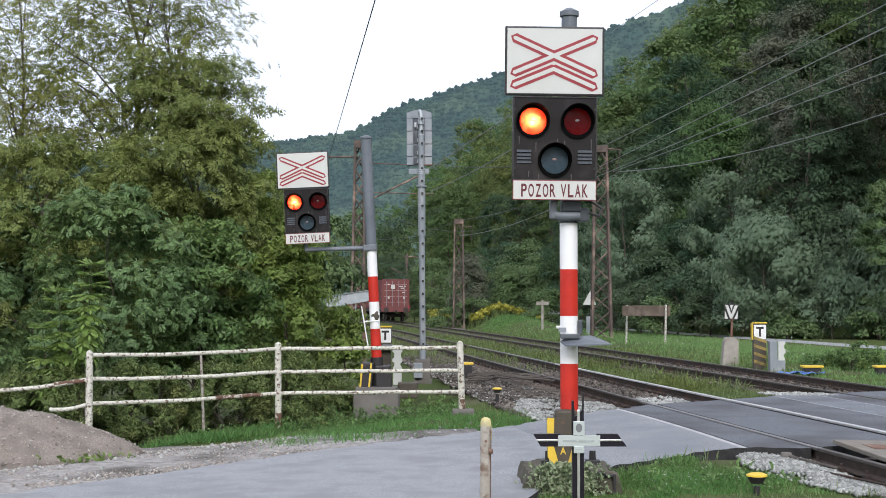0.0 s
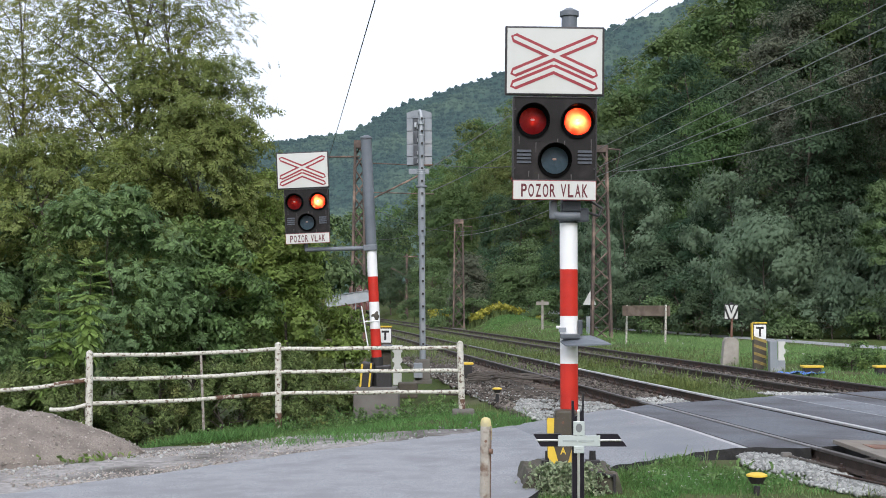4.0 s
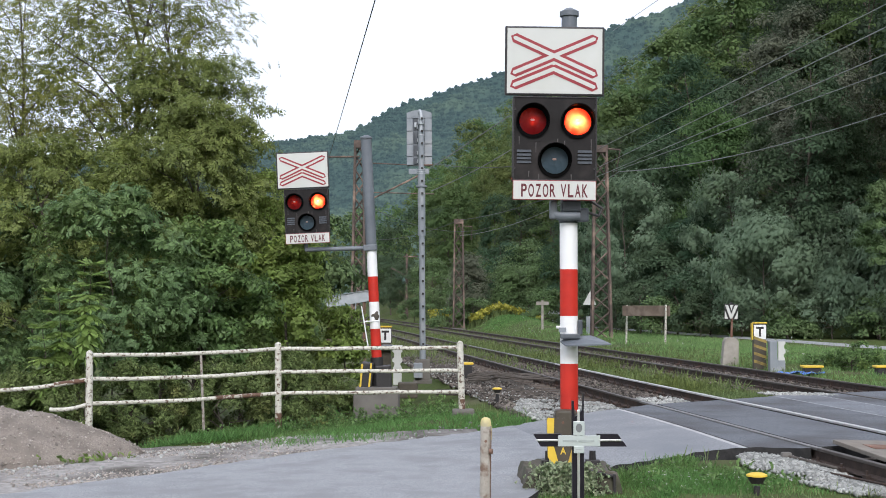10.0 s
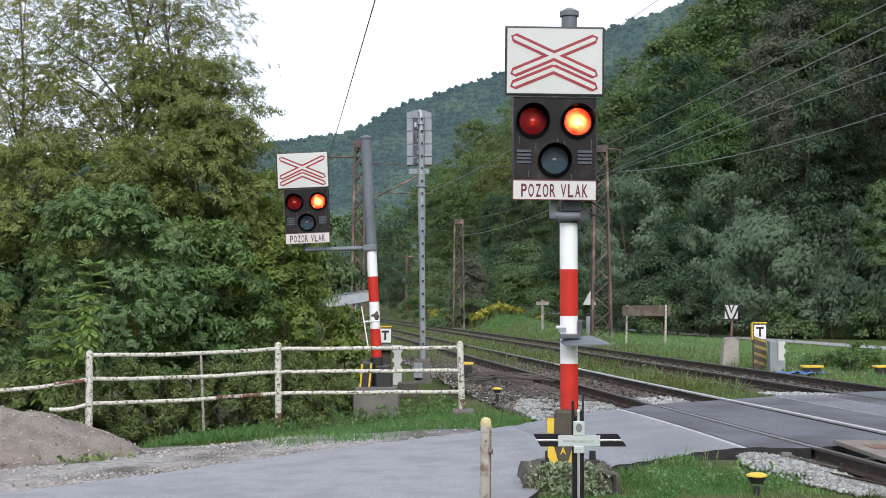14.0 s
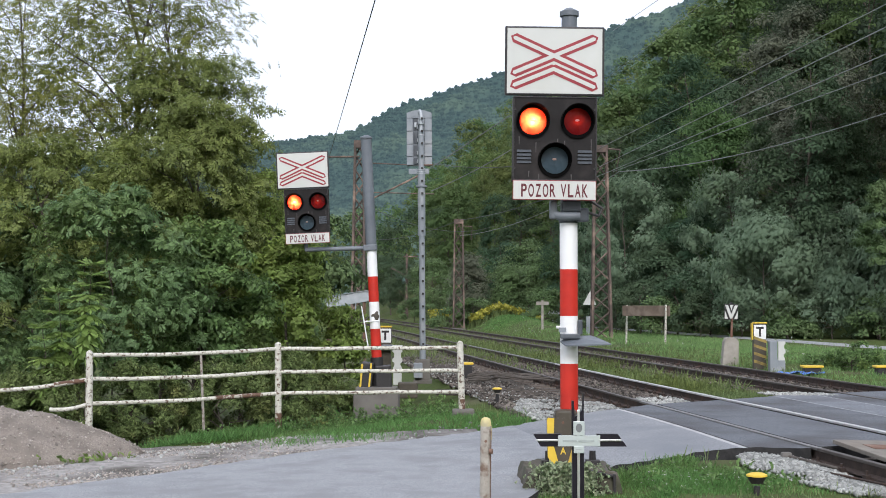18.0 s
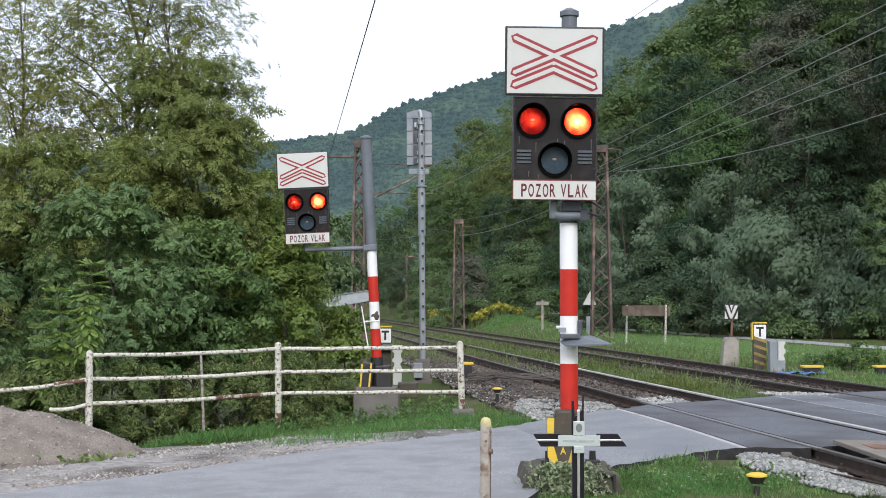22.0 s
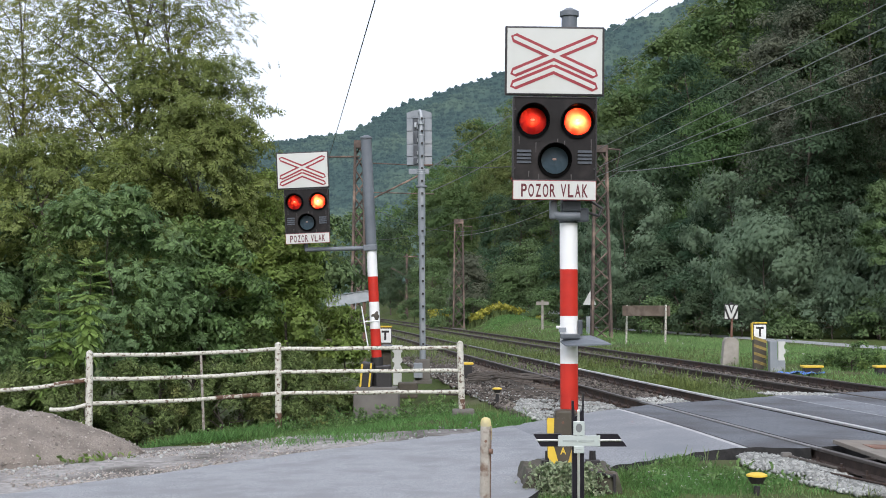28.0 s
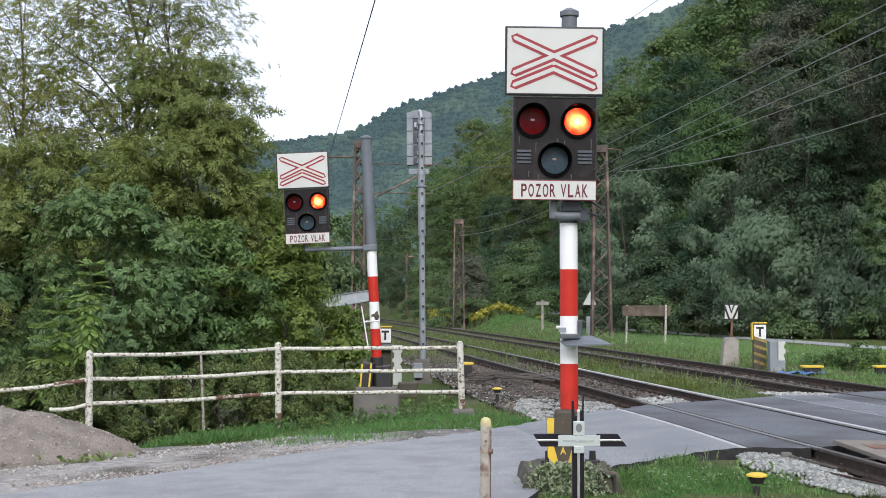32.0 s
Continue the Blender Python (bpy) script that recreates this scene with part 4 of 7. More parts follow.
    smooth(part("block", bm, M["mossy"], blk), 50)
    part("steel_angle", box(box(B(), (0.41, -0.56, 0.3), (0.03, 0.05, 0.56), 0.006), (0.3, -0.54, 0.575), (0.24, 0.06, 0.025), 0.006, Matrix.Rotation(radians(12), 4, "Y")), M["black"], blk, "black steel angle on the block's edge")


def far_signal():
    t = thing("crossing_signal", pose(-1.25, 26.4, -0.05, 0, -2.9, 0), "leaning striped post whose arm carries a flashing red crossing signal", "crossing signal", group="level crossing signals")
    banded_pole(t, 0.098, [(0.62, 1.17, M["red"], "red painted band"), (1.17, 1.69, M["white"], "white painted band with a scorched patch"), (1.69, 2.18, M["red"], "red painted band"), (2.18, 2.7, M["white"], "white painted band")])
    smooth(part("pole", tube(B(), (0, 0, 2.7), (0, 0, 4.86), 0.105, seg=28), M["greypaint"], t, "grey painted upper post"))
    cap = tube(B(), (0, 0, 4.86), (0, 0, 4.89), 0.12, seg=24)
    tube(cap, (0, 0, 4.89), (0, 0, 4.93), 0.12, 0.04, seg=24)
    smooth(part("post_cap", cap, M["greypaint"], t))
    arm = tube(B(), (-1.25, -0.1, 2.76), (-0.02, -0.02, 2.735), 0.042, seg=12)
    box(arm, (-0.02, 0, 2.74), (0.26, 0.26, 0.12), 0.02)
    tube(arm, (-1.25, -0.1, 2.73), (-1.25, -0.1, 3.0), 0.035, seg=12)
    part("arm", arm, M["greypaint"], t, "grey steel bracket arm")
    head = new("signal_head")
    head.parent = t
    head.matrix_world = pose(-2.62, 26.15, 3.38, 0, -2.6, 0)
    signal_head(head, -0.048)
    foot = tube(B(), (0, 0, 0.02), (0, 0, 0.62), 0.12, seg=20)
    box(foot, (0, 0, 0.02), (0.6, 0.5, 0.05), 0.008)
    part("foot", foot, M["black"], t, "black foot of the post")
    cov = part("foot_cover", box(B(), (-0.2, -0.06, 0.29), (0.24, 0.34, 0.5), 0.03, Matrix.Rotation(radians(8), 4, "Y")), M["black"], t, "dark cover with yellow edges")
    for sx in (-0.3, -0.13):
        part("yellow_edge", box(B(), (sx, -0.24, 0.29), (0.035, 0.02, 0.46), 0.004, Matrix.Rotation(radians(8), 4, "Y")), M["yellow"], cov, "yellow painted edge")
    part("foot_box", box(B(), (0.12, -0.04, 0.24), (0.3, 0.34, 0.44), 0.025), M["black"], t, "plain black foot box")
    bm = B()
    bmesh.ops.create_icosphere(bm, subdivisions=3, radius=1.0, matrix=Matrix.Translation((0.02, -0.082, 1.41)) @ Matrix.Diagonal((0.07, 0.022, 0.09, 1)))
    for v in bm.verts:
        v.co += Vector((0.03, 0, 0.03)) * noise.noise(v.co * 20)
    part("scorch_mark", bm, M["brown"], t, "brown burnt patch")
    part("stay", tube(tube(B(), (-0.14, -0.1, 0.75), (-0.24, -0.1, 1.62), 0.013, seg=8), (-0.2, -0.1, 1.32), (0.1, -0.1, 1.32), 0.013, seg=8), M["white"], t, "thin white stay")
    blk = thing("concrete_block", pose(-1.27, 26.3, -0.95), "tall stained concrete foundation of the far signal", "foundation")
    part("block", box(B(), (0, 0, 0.45), (0.86, 0.8, 0.9), 0.03), M["concrete"], blk)
    part("step", box(B(), (0.0, -0.02, 0.92), (0.78, 0.7, 0.08), 0.02), M["concrete"], blk)


near_signal()
far_signal()


# ---- railway signal seen from behind ----
def rail_signal():
    t = thing("railway_signal", pose(-0.46, 31, -0.06, 0, -0.4, 0), "tall grey railway light signal seen from behind", "railway signal")
    smooth(part("mast", tube(B(), (0, 0, 0.4), (0, 0, 5.6), 0.07, 0.064, seg=16), M["lightgrey"], t, "light grey steel mast"))
    for k in range(19):
        part("step_iron", box(B(), (0.02, -0.085, 0.75 + k * 0.285), (0.05, 0.07, 0.045), 0.006), M["black"], t)
    smooth(part("mast_sleeve", tube(B(), (0, 0, 3.2), (0, 0, 4.75), 0.085, 0.085, seg=16), M["lightgrey"], t))
    part("clamp", box(B(), (0, 0, 4.33), (0.24, 0.2, 0.04), 0.006), M["greypaint"], t)
    cx, hw = -0.045, 0.29
    arch = [(cx - hw, 4.825), (cx + hw, 4.825)] + [(cx + hw * q, 6.03 + 0.07 * (1 - q * q)) for q in np.linspace(1, -1, 15)]
    case = part("lamp_case", plate_poly(B(), arch, 0.1, 0.2), M["greypaint"], t, "grey steel case with an arched top")
    rows_ = (4.825, 5.02, 5.31, 5.61, 5.91)
    for k, z0 in enumerate(rows_[:-1]):
        for x0, x1 in ((cx - hw, -0.19), (0.075, cx + hw), (-0.075, 0.075)):
            part("back_panel", box(B(), ((x0 + x1) / 2, 0.088, (z0 + rows_[k + 1]) / 2), (x1 - x0 - 0.008, 0.05, rows_[k + 1] - z0 - 0.018), 0.006), M["lightgrey"], case)
        part("service_door", box(B(), (-0.132, 0.096, (z0 + rows_[k + 1]) / 2), (0.09, 0.03, rows_[k + 1] - z0 - 0.05), 0.006), M["slate"], case, "dark grey service door")
        part("hinge", tube(B(), (-0.085, 0.05, z0 + 0.05), (-0.085, 0.05, z0 + 0.13), 0.016, seg=6), M["galv"], case)
    top = [(cx - hw, 5.92), (cx + hw, 5.92)] + [(cx + hw * q, 6.03 + 0.07 * (1 - q * q)) for q in np.linspace(1, -1, 15)]
    part("back_panel", plate_poly(B(), [(cx + (p - cx) * 0.98, q - 0.004) for p, q in top], 0.062, 0.036), M["lightgrey"], case, "arched grey top panel")
    part("latch", box(B(), (-0.13, 0.05, 5.75), (0.05, 0.05, 0.12), 0.008), M["galv"], case)
    smooth(part("top_pipe", sweep_tube(B(), [Vector((0.0, 0, 5.5)), Vector((0.0, 0, 5.98)), Vector((-0.012, 0.02, 6.05)), Vector((-0.04, 0.07, 6.075))], 0.042, 12), M["galv"], t, "bent pipe over the case"))
    for zz in (4.62, 4.66, 4.7, 5.5, 5.75):
        smooth(part("band", tube(B(), (0, 0, zz), (0, 0, zz + 0.022), 0.092 if zz < 5 else 0.075, seg=16), M["galv"], t))
    part("bracket", box(B(), (-0.055, 0.06, 4.68), (0.47, 0.1, 0.12), 0.01), M["lightgrey"], t)
    part("clamp", box(B(), (0.1, 0.05, 4.83), (0.34, 0.03, 0.025), 0.004), M["rust"], t)
    b = box(B(), (0, 0, 0.16), (0.34, 0.3, 0.5), 0.03)
    box(b, (0, 0, -0.1), (0.42, 0.4, 0.08), 0.01)
    part("foot", b, M["concrete"], t, "grey cast foot")
    part("cable_box", box(B(), (-0.1, -0.2, 0.16), (0.2, 0.14, 0.34), 0.02), M["lightgrey"], t)


rail_signal()


# ---- pipe fence along the road ----
def fence():
    t = thing("pipe_fence", Matrix(), "rusty pipe fence with chipped white paint, three rails", "fence")
    posts = [(-5.353, 20.7, -0.45, 0.885, 0.0), (-2.689, 22.3, -0.6, 0.965, -0.01), (0.286, 22.3, -0.35, 0.985, -0.03)]
    for i, (x, y, z0, z1, lean) in enumerate(posts):
        bm = tube(B(), (x - lean, y, z0), (x + lean * 0.3, y, z1 - 0.02), 0.054, seg=14)
        tube(bm, (x + lean * 0.3, y, z1 - 0.02), (x + lean * 0.3, y, z1 + 0.012), 0.054, 0.02, seg=14)
        smooth(part("post", bm, M["fence"], t, "chipped white pipe post"))
        if i:
            smooth(part("rusty_base", tube(B(), (x - lean, y, z0), (x - lean * 0.7, y, z0 + (0.42 if i == 1 else 0.4)), 0.0555, seg=14), M["flaking"], t, "rusted lower end of the post"))
    for a, b in ((0, 1), (1, 2)):
        for k in range(3):
            pa, pb = posts[a], posts[b]
            za = (0.823, 0.462, 0.093)[k] if a == 0 else (0.865, 0.492, 0.145)[k]
            zb = (0.865, 0.492, 0.145)[k] if a == 0 else (0.885, 0.515, 0.168)[k]
            bm = B()
            n = 8
            pts = [Vector((pa[0] + (pb[0] - pa[0]) * i / n, pa[1] + (pb[1] - pa[1]) * i / n - 0.0, za + (zb - za) * i / n + 0.004 * math.sin(i * 1.7 + k * 2 + a) - 0.03 * math.sin(math.pi * i / n) * (1 - a))) for i in range(n + 1)]
            sweep_tube(bm, pts, 0.033)
            smooth(part("rail", bm, M["fence"], t, "chipped white pipe rail"))
    # bent stretch towards the heap
    for p0, p1 in (((-5.35, 20.7, 0.46), (-6.95, 20.9, 0.27)), ((-5.35, 20.7, 0.09), (-5.95, 20.72, 0.0))):
        pts = [Vector(p0).lerp(Vector(p1), i / 6) + Vector((0, 0, -0.035 * math.sin(i / 6 * math.pi))) for i in range(7)]
        if p1[0] < -6.5:
            pts.append(Vector((-8.6, 21.1, 0.1)))
        smooth(part("bent_rail", sweep_tube(B(), pts, 0.033), M["fence"], t, "bent rusty pipe rail"))
    for a, b in (((-5.9, 20.77, 0.375), (-5.42, 20.71, 0.442)), ((-3.62, 21.74, 0.105), (-2.95, 22.143, 0.13))):
        smooth(part("rusted_stretch", tube(B(), a, b, 0.0355, seg=12), M["flaking"], t, "bare rusted stretch of the rail"))
    tagged(t, group="")
    st = thing("old_stake", pose(-3.93, 22.5, -0.5, 0, -2.5, 0), "thin weathered pale stake behind the fence", "stake")
    smooth(part("rod", tube(B(), (0, 0, 0), (0, 0, 1.3), 0.023, 0.02, seg=8), M["dirty_post"], st))
    b = thing("post_footing", pose(0.33, 22.25, -0.3), "small grey concrete footing of the fence post", "footing")
    part("footing", box(B(), (0, 0, 0.07), (0.36, 0.36, 0.24), 0.03), M["concrete"], b)


fence()


# ---- short guard post and memorial cross at the roadside ----
def guard_post():
    t = thing("guard_post", pose(0.325, 11, -0.7, 0, 0.8, 0), "short white flattened steel post with yellow rim and rust", "post")
    def shell(z0, z1, grow, dome):
        """Half-round steel shell, open to one side, between two heights, with a rounded top."""
        bm = B()
        rings = []
        for z, k in [(z0, 1.0), (z1, 1.0)] + ([(z1 + 0.022, 0.9), (z1 + 0.036, 0.66), (z1 + 0.043, 0.3)] if dome else []):
            arc = [(0.042 * math.cos(a) * k, -0.036 * math.sin(a) * k) for a in np.linspace(radians(200), radians(-20), 15)]
            inner = [(x * 0.84, y * 0.8 + 0.005) for x, y in arc[::-1]]
            rings.append([bm.verts.new((x * (1 + grow), y * (1 + grow), z)) for x, y in arc + inner])
        for a, b in zip(rings, rings[1:]):
            for q in range(len(a)):
                bm.faces.new((a[q], a[(q + 1) % len(a)], b[(q + 1) % len(a)], b[q]))
        bm.faces.new(rings[-1])
        bm.faces.new(rings[0][::-1])
        bmesh.ops.recalc_face_normals(bm, faces=bm.faces)
        return bm

    smooth(part("post", shell(0.0, 1.345, 0.0, True), M["dirty_post"], t, "rust-spotted white half-round steel post"), 50)
    smooth(part("painted_top", shell(1.318, 1.346, 0.02, True), M["pale_yellow"], t, "faded yellow painted top"), 50)
    # dark strip puts the shaded side of the half-round shell into colour
    part("rusty_edge", box(B(), (0.043, 0.0, 0.66), (0.008, 0.03, 1.32), 0.003), M["flaking"], t, "dark strip for the shaded edge of the shell")
    part("yellow_edge", box(B(), (0.0475, 0.0, 1.27), (0.003, 0.026, 0.12)), M["pale_yellow"], t)
    part("bolt", tube(B(), (0.03, -0.028, 1.12), (0.055, -0.036, 1.12), 0.022, seg=8), M["rust"], t)
    part("bolt", tube(B(), (0.0, -0.03, 1.2), (0.0, -0.04, 1.2), 0.012, seg=6), M["rust"], t)


def memorial_cross():
    t = thing("memorial_cross", pose(0.925, 9.3, -0.72), "black roadside memorial cross with steel strips and a pale plaque", "memorial cross")
    up = plate_poly(B(), [(-0.048, 0.0), (0.032, 0.0), (0.032, 1.69), (0.026, 1.71), (0.022, 1.6), (-0.03, 1.55), (-0.035, 1.66), (-0.048, 1.66)], 0.0, 0.05)
    part("upright", up, M["enamel"], t, "black enamelled upright")
    part("upright_strip", box(B(), (-0.006, -0.004, 0.8), (0.018, 0.01, 1.6), 0.002), M["chrome"], t, "bright steel strip")
    for sgn in (-1, 1):
        end = lambda z: (-0.312 + (1.436 - z) * 0.6) if sgn < 0 else (0.262 + (1.436 - z) * 0.73)
        for z0, z1 in ((1.401, 1.436), (1.352, 1.387)):
            q = [(sgn * 0.12, z0), (end(z0), z0), (end(z1), z1), (sgn * 0.12, z1)]
            part("arm", plate_poly(B(), q if sgn > 0 else q[::-1], 0.0, 0.045), M["enamel"], t, "black enamelled arm with a slanted end")
        part("arm_strip", box(B(), (sgn * 0.19 - 0.005, -0.002, 1.394), (0.2, 0.012, 0.012), 0.002), M["chrome"], t, "bright steel strip")
    pl = part("plaque", box(B(), (-0.003, -0.016, 1.392), (0.285, 0.012, 0.072), 0.002), M["plaque"], t, "pale metal plaque with worn engraving")
    for k, (x0, x1) in enumerate(((-0.115, -0.02), (-0.008, 0.1))):
        part("writing_bar", box(B(), ((x0 + x1) / 2, -0.0235, 1.392), (x1 - x0, 0.003, 0.014)), M["faint"], pl)
    p2 = part("plaque", box(B(), (-0.004, -0.02, 1.477), (0.076, 0.012, 0.094), 0.002), M["plaque"], t, "small pale plaque")
    part("oval", plate_poly(B(), [(-0.004 + 0.022 * math.cos(a), 1.48 + 0.03 * math.sin(a)) for a in np.linspace(0, 2 * math.pi, 20)[:-1]], -0.029, 0.004), M["grey"], p2, "plain grey oval")
    p3 = part("plaque", box(B(), (-0.004, -0.02, 1.333), (0.07, 0.012, 0.046), 0.002), M["plaque"], t, "small pale plaque")
    part("writing_bar", box(B(), (-0.004, -0.0275, 1.336), (0.045, 0.003, 0.006)), M["faint"], p3)


guard_post()
memorial_cross()


# ---- lattice masts and wires ----
def lattice_mast(at, height, wb, wt, label, bays=11, ry=0.0, beam=()):
    t = thing("lattice_mast", pose(*at, 0, ry, 0), label, "catenary mast", group="lattice catenary masts")
    d = 0.7
    c = lambda sx, sy, z: Vector((sx * (wb + (wt - wb) * z / height) / 2, sy * d * (wb + (wt - wb) * z / height) / 2, z))
    for sx in (-1, 1):
        for sy in (-1, 1):
            part("corner_angle", tube(B(), c(sx, sy, 0), c(sx, sy, height), 0.075, 0.065, seg=4), M["mast"], t, "rusted steel corner angle")
    for i in range(bays):
        z0, z1 = height * i / bays, height * (i + 1) / bays
        for sy in (-1, 1):
            a = 1 if (i + (sy > 0)) % 2 else -1
            part("brace", tube(B(), c(-a, sy, z0), c(a, sy, z1), 0.036, seg=4), M["mast"], t)
        for sx in (-1, 1):
            a = 1 if i % 2 else -1
            part("brace", tube(B(), c(sx, -a, z0), c(sx, a, z1), 0.036, seg=4), M["mast"], t)
    part("top_plate", box(B(), (0, 0, height - 0.15), (wt + 0.12, wt * d + 0.12, 0.32), 0.01), M["mast"], t, "rusted top box")
    part("footing", box(B(), (0, 0, -0.1), (wb + 0.3, wb + 0.2, 0.35), 0.03), M["concrete"], t)
    for p, q, r in beam:
        part("bracket", tube(B(), p, q, r, seg=8), M["mast"], t, "steel bracket")
    return t


lattice_mast((7.19, 62, -0.1), 8.9, 0.86, 0.5, "tall rusty lattice mast beside the second track", 13, 0.0,
             [((-0.6, 0, 8.85), (0.9, 0, 8.72), 0.04), ((0.9, 0, 8.72), (0.72, 0, 7.72), 0.02)])
lattice_mast((-3.62, 58, -0.5), 9.05, 0.55, 0.36, "tall rusty lattice mast half hidden by the trees", 15, 0.4,
             [((-1.6, 0, 8.35), (0, 0, 8.38), 0.04), ((0.2, 0, 8.12), (3.0, 0, 8.0), 0.025), ((0.1, 0, 6.35), (2.92, 0, 7.78), 0.04), ((0.1, 0, 6.86), (3.2, 0, 6.8), 0.025)])
lattice_mast((1.06, 92, -0.1), 7.4, 0.72, 0.52, "brown lattice mast far along the tracks", 9, 0.0,
             [((0, 0, 7.0), (0.9, 0, 6.9), 0.03), ((0.9, 0, 6.9), (0.85, 0, 6.0), 0.02)])
far_pole = thing("wooden_pole", pose(-3.98, 150, -0.5), "thin brown pole with a cross arm in the distance", "pole")
part("shaft", tube(B(), (0, 0, 0), (0, 0, 7.6), 0.16, 0.12, seg=8), M["mast"], far_pole)
part("cross_arm", box(B(), (0.4, 0, 7.3), (1.6, 0.12, 0.14), 0.02), M["mast"], far_pole)
part("cross_arm", box(B(), (-0.9, 0, 5.6), (1.9, 0.1, 0.12), 0.02, Matrix.Rotation(radians(28), 4, "Y")), M["mast"], far_pole)


def wire(pts, r, label, sag=0.0, material=None):
    a, b = Vector(pts[0]), Vector(pts[1])
    n = 14
    p = [a.lerp(b, i / n) - Vector((0, 0, sag * 4 * (i / n) * (1 - i / n))) for i in range(n + 1)]
    ob = smooth(part("overhead_wire", sweep_tube(B(), p, r, 5), material or M["wire"]))
    return tagged(ob, label, "wire", group="overhead wires")


for a, b, sag in (
    ((10.399, 32, 8.654), (7.067, 62, 8.661), 0.015),
    ((8.511, 26, 6.926), (7.062, 62, 7.811), 0.015),
    ((9.157, 28, 6.772), (6.726, 62, 7.265), 0.015),
    ((10.133, 31, 6.909), (7.759, 62, 7.628), 0.015),
    ((5.841, 30, 8.339), (7.157, 58, 11.337), 0.0),
    ((3.98, 25, 7.215), (5.026, 40, 9.659), 0.0),
):
    a, b = Vector(a), Vector(b)
    wire((b + (a - b) * 1.5, b), 0.006 if sag == 0.0 else 0.014, "grey overhead line wire along the tracks", sag)
for a, b, r, sag in (
    ((13.571, 38, 7.34), (7.99, 62, 7.626), 0.018, 0.42),
    ((7.067, 62, 8.661), (-0.7, 70, 8.85), 0.016, 0.5),
    ((2.998, 60, 9.94), (-0.7, 58, 7.28), 0.022, 0.0),
    ((3.744, 75, 10.1), (-0.5, 58, 6.4), 0.02, 0.1),
    ((6.73, 62, 7.2), (1.07, 92, 7.25), 0.02, 0.3),
    ((1.07, 92, 7.25), (-5.66, 110, 6.75), 0.02, 0.35),
    ((-1.304, 26, 7.44), (-4.83, 57.5, 7.77), 0.013, 0.0),
    ((-1.304, 26, 7.44), (2.8, -9.0, 7.1), 0.011, 0.0),
    ((1.1, 92, 6.2), (8, 62, 7.6), 0.016, 0.6),
    ((-2.9, 58, 5.6), (3.2, 84, 6.4), 0.014, 0.6),
):
    wire((a, b), r, "slack dark grey wire between the masts" if b[0] < 7.5 else "slack grey wire beside the mast", sag, M["wire_dark"] if b[0] < 7.5 else None)


# ---- railway signs and boxes ----
def t_board(at, w, h, label, pillar=True):
    t = thing("speed_board", pose(*at), label, "railway sign", group="white boards with a black T")
    zb = -at[2] - 0.25
    bx = part("board", box(B(), (0, 0, 0), (w, 0.06, h), 0.006), M["black"], t, "white board with black border and letter")
    part("board_face", box(B(), (0, -0.032, -0.01), (w * 0.9, 0.008, h * 0.9)), M["white"], bx)
    part("board_top", box(B(), (0, -0.01, h / 2 + 0.02), (w * 1.04, 0.12, 0.035), 0.005), M["yellow"], bx, "yellow top edge")
    part("letter", plate_poly(B(), [(-0.28 * w, 0.3 * h), (0.28 * w, 0.3 * h), (0.28 * w, 0.16 * h), (0.08 * w, 0.16 * h), (0.08 * w, -0.32 * h), (-0.08 * w, -0.32 * h), (-0.08 * w, 0.16 * h), (-0.28 * w, 0.16 * h)], -0.041, 0.006), M["black"], bx, "black letter T")
    return t, bx


t, bx = t_board((8.58, 37, 0.85), 0.36, 0.43, "white board with a black T on a striped pillar")
part("side_panel", box(B(), (-0.2, 0.05, 0), (0.025, 0.2, 0.46), 0.008), M["yellow"], bx)
pil = part("pillar", box(B(), (0.0, 0.06, -0.62), (0.34, 0.2, 0.8), 0.01), M["brown"], t, "dark pillar with yellow slanted stripes")
for k in range(4):
    z = -0.95 + k * 0.21
    part("stripe", plate_poly(B(), [(-0.172, z + 0.12), (-0.172, z + 0.2), (0.172, z + 0.08), (0.172, z)], -0.0425, 0.004), M["mustard"], pil, "yellow slanted stripe")

t, bx = t_board((-1.42, 33.6, 0.83), 0.32, 0.38, "white board with a black T behind the fence")
part("pillar", box(B(), (0.02, 0.05, -0.62), (0.24, 0.14, 0.9), 0.02), M["brown"], t)
part("motor_box", box(B(), (0.06, -0.08, -0.3), (0.3, 0.2, 0.14), 0.03), M["greypaint"], t)

wp = thing("marker_post", pose(-1.1, 33, -0.35), "white notched concrete marker post", "marker post", group="notched white markers")
n = plate_poly(B(), [(-0.1, 0), (0.1, 0), (0.1, 0.42), (0.07, 0.46), (0.07, 0.52), (0.12, 0.56), (0.12, 0.62), (0.08, 0.66), (0.08, 0.76), (0.12, 0.8), (0.12, 0.95), (-0.12, 0.95), (-0.12, 0.8), (-0.08, 0.76), (-0.08, 0.66), (-0.12, 0.62), (-0.12, 0.56), (-0.07, 0.52), (-0.07, 0.46), (-0.1, 0.42)], -0.06, 0.12)
part("post", n, M["board"], wp)

cb = thing("relay_box", pose(8.88, 36.4, -0.2), "light grey steel trackside box with a notched white plate", "trackside box")
part("body", box(B(), (-0.1, 0, 0.4), (0.2, 0.26, 0.82), 0.012), M["lightgrey"], cb)
part("foot", box(B(), (0.08, -0.02, 0.15), (0.26, 0.2, 0.3), 0.012), M["lightgrey"], cb)
n = plate_poly(B(), [(0.03, 0.3), (0.2, 0.3), (0.2, 0.36), (0.17, 0.4), (0.17, 0.46), (0.22, 0.5), (0.22, 0.58), (0.18, 0.62), (0.18, 0.7), (0.22, 0.74), (0.22, 0.8), (0.03, 0.8)], -0.1, 0.05)
part("notched_plate", n, M["board"], cb, "white notched plate")

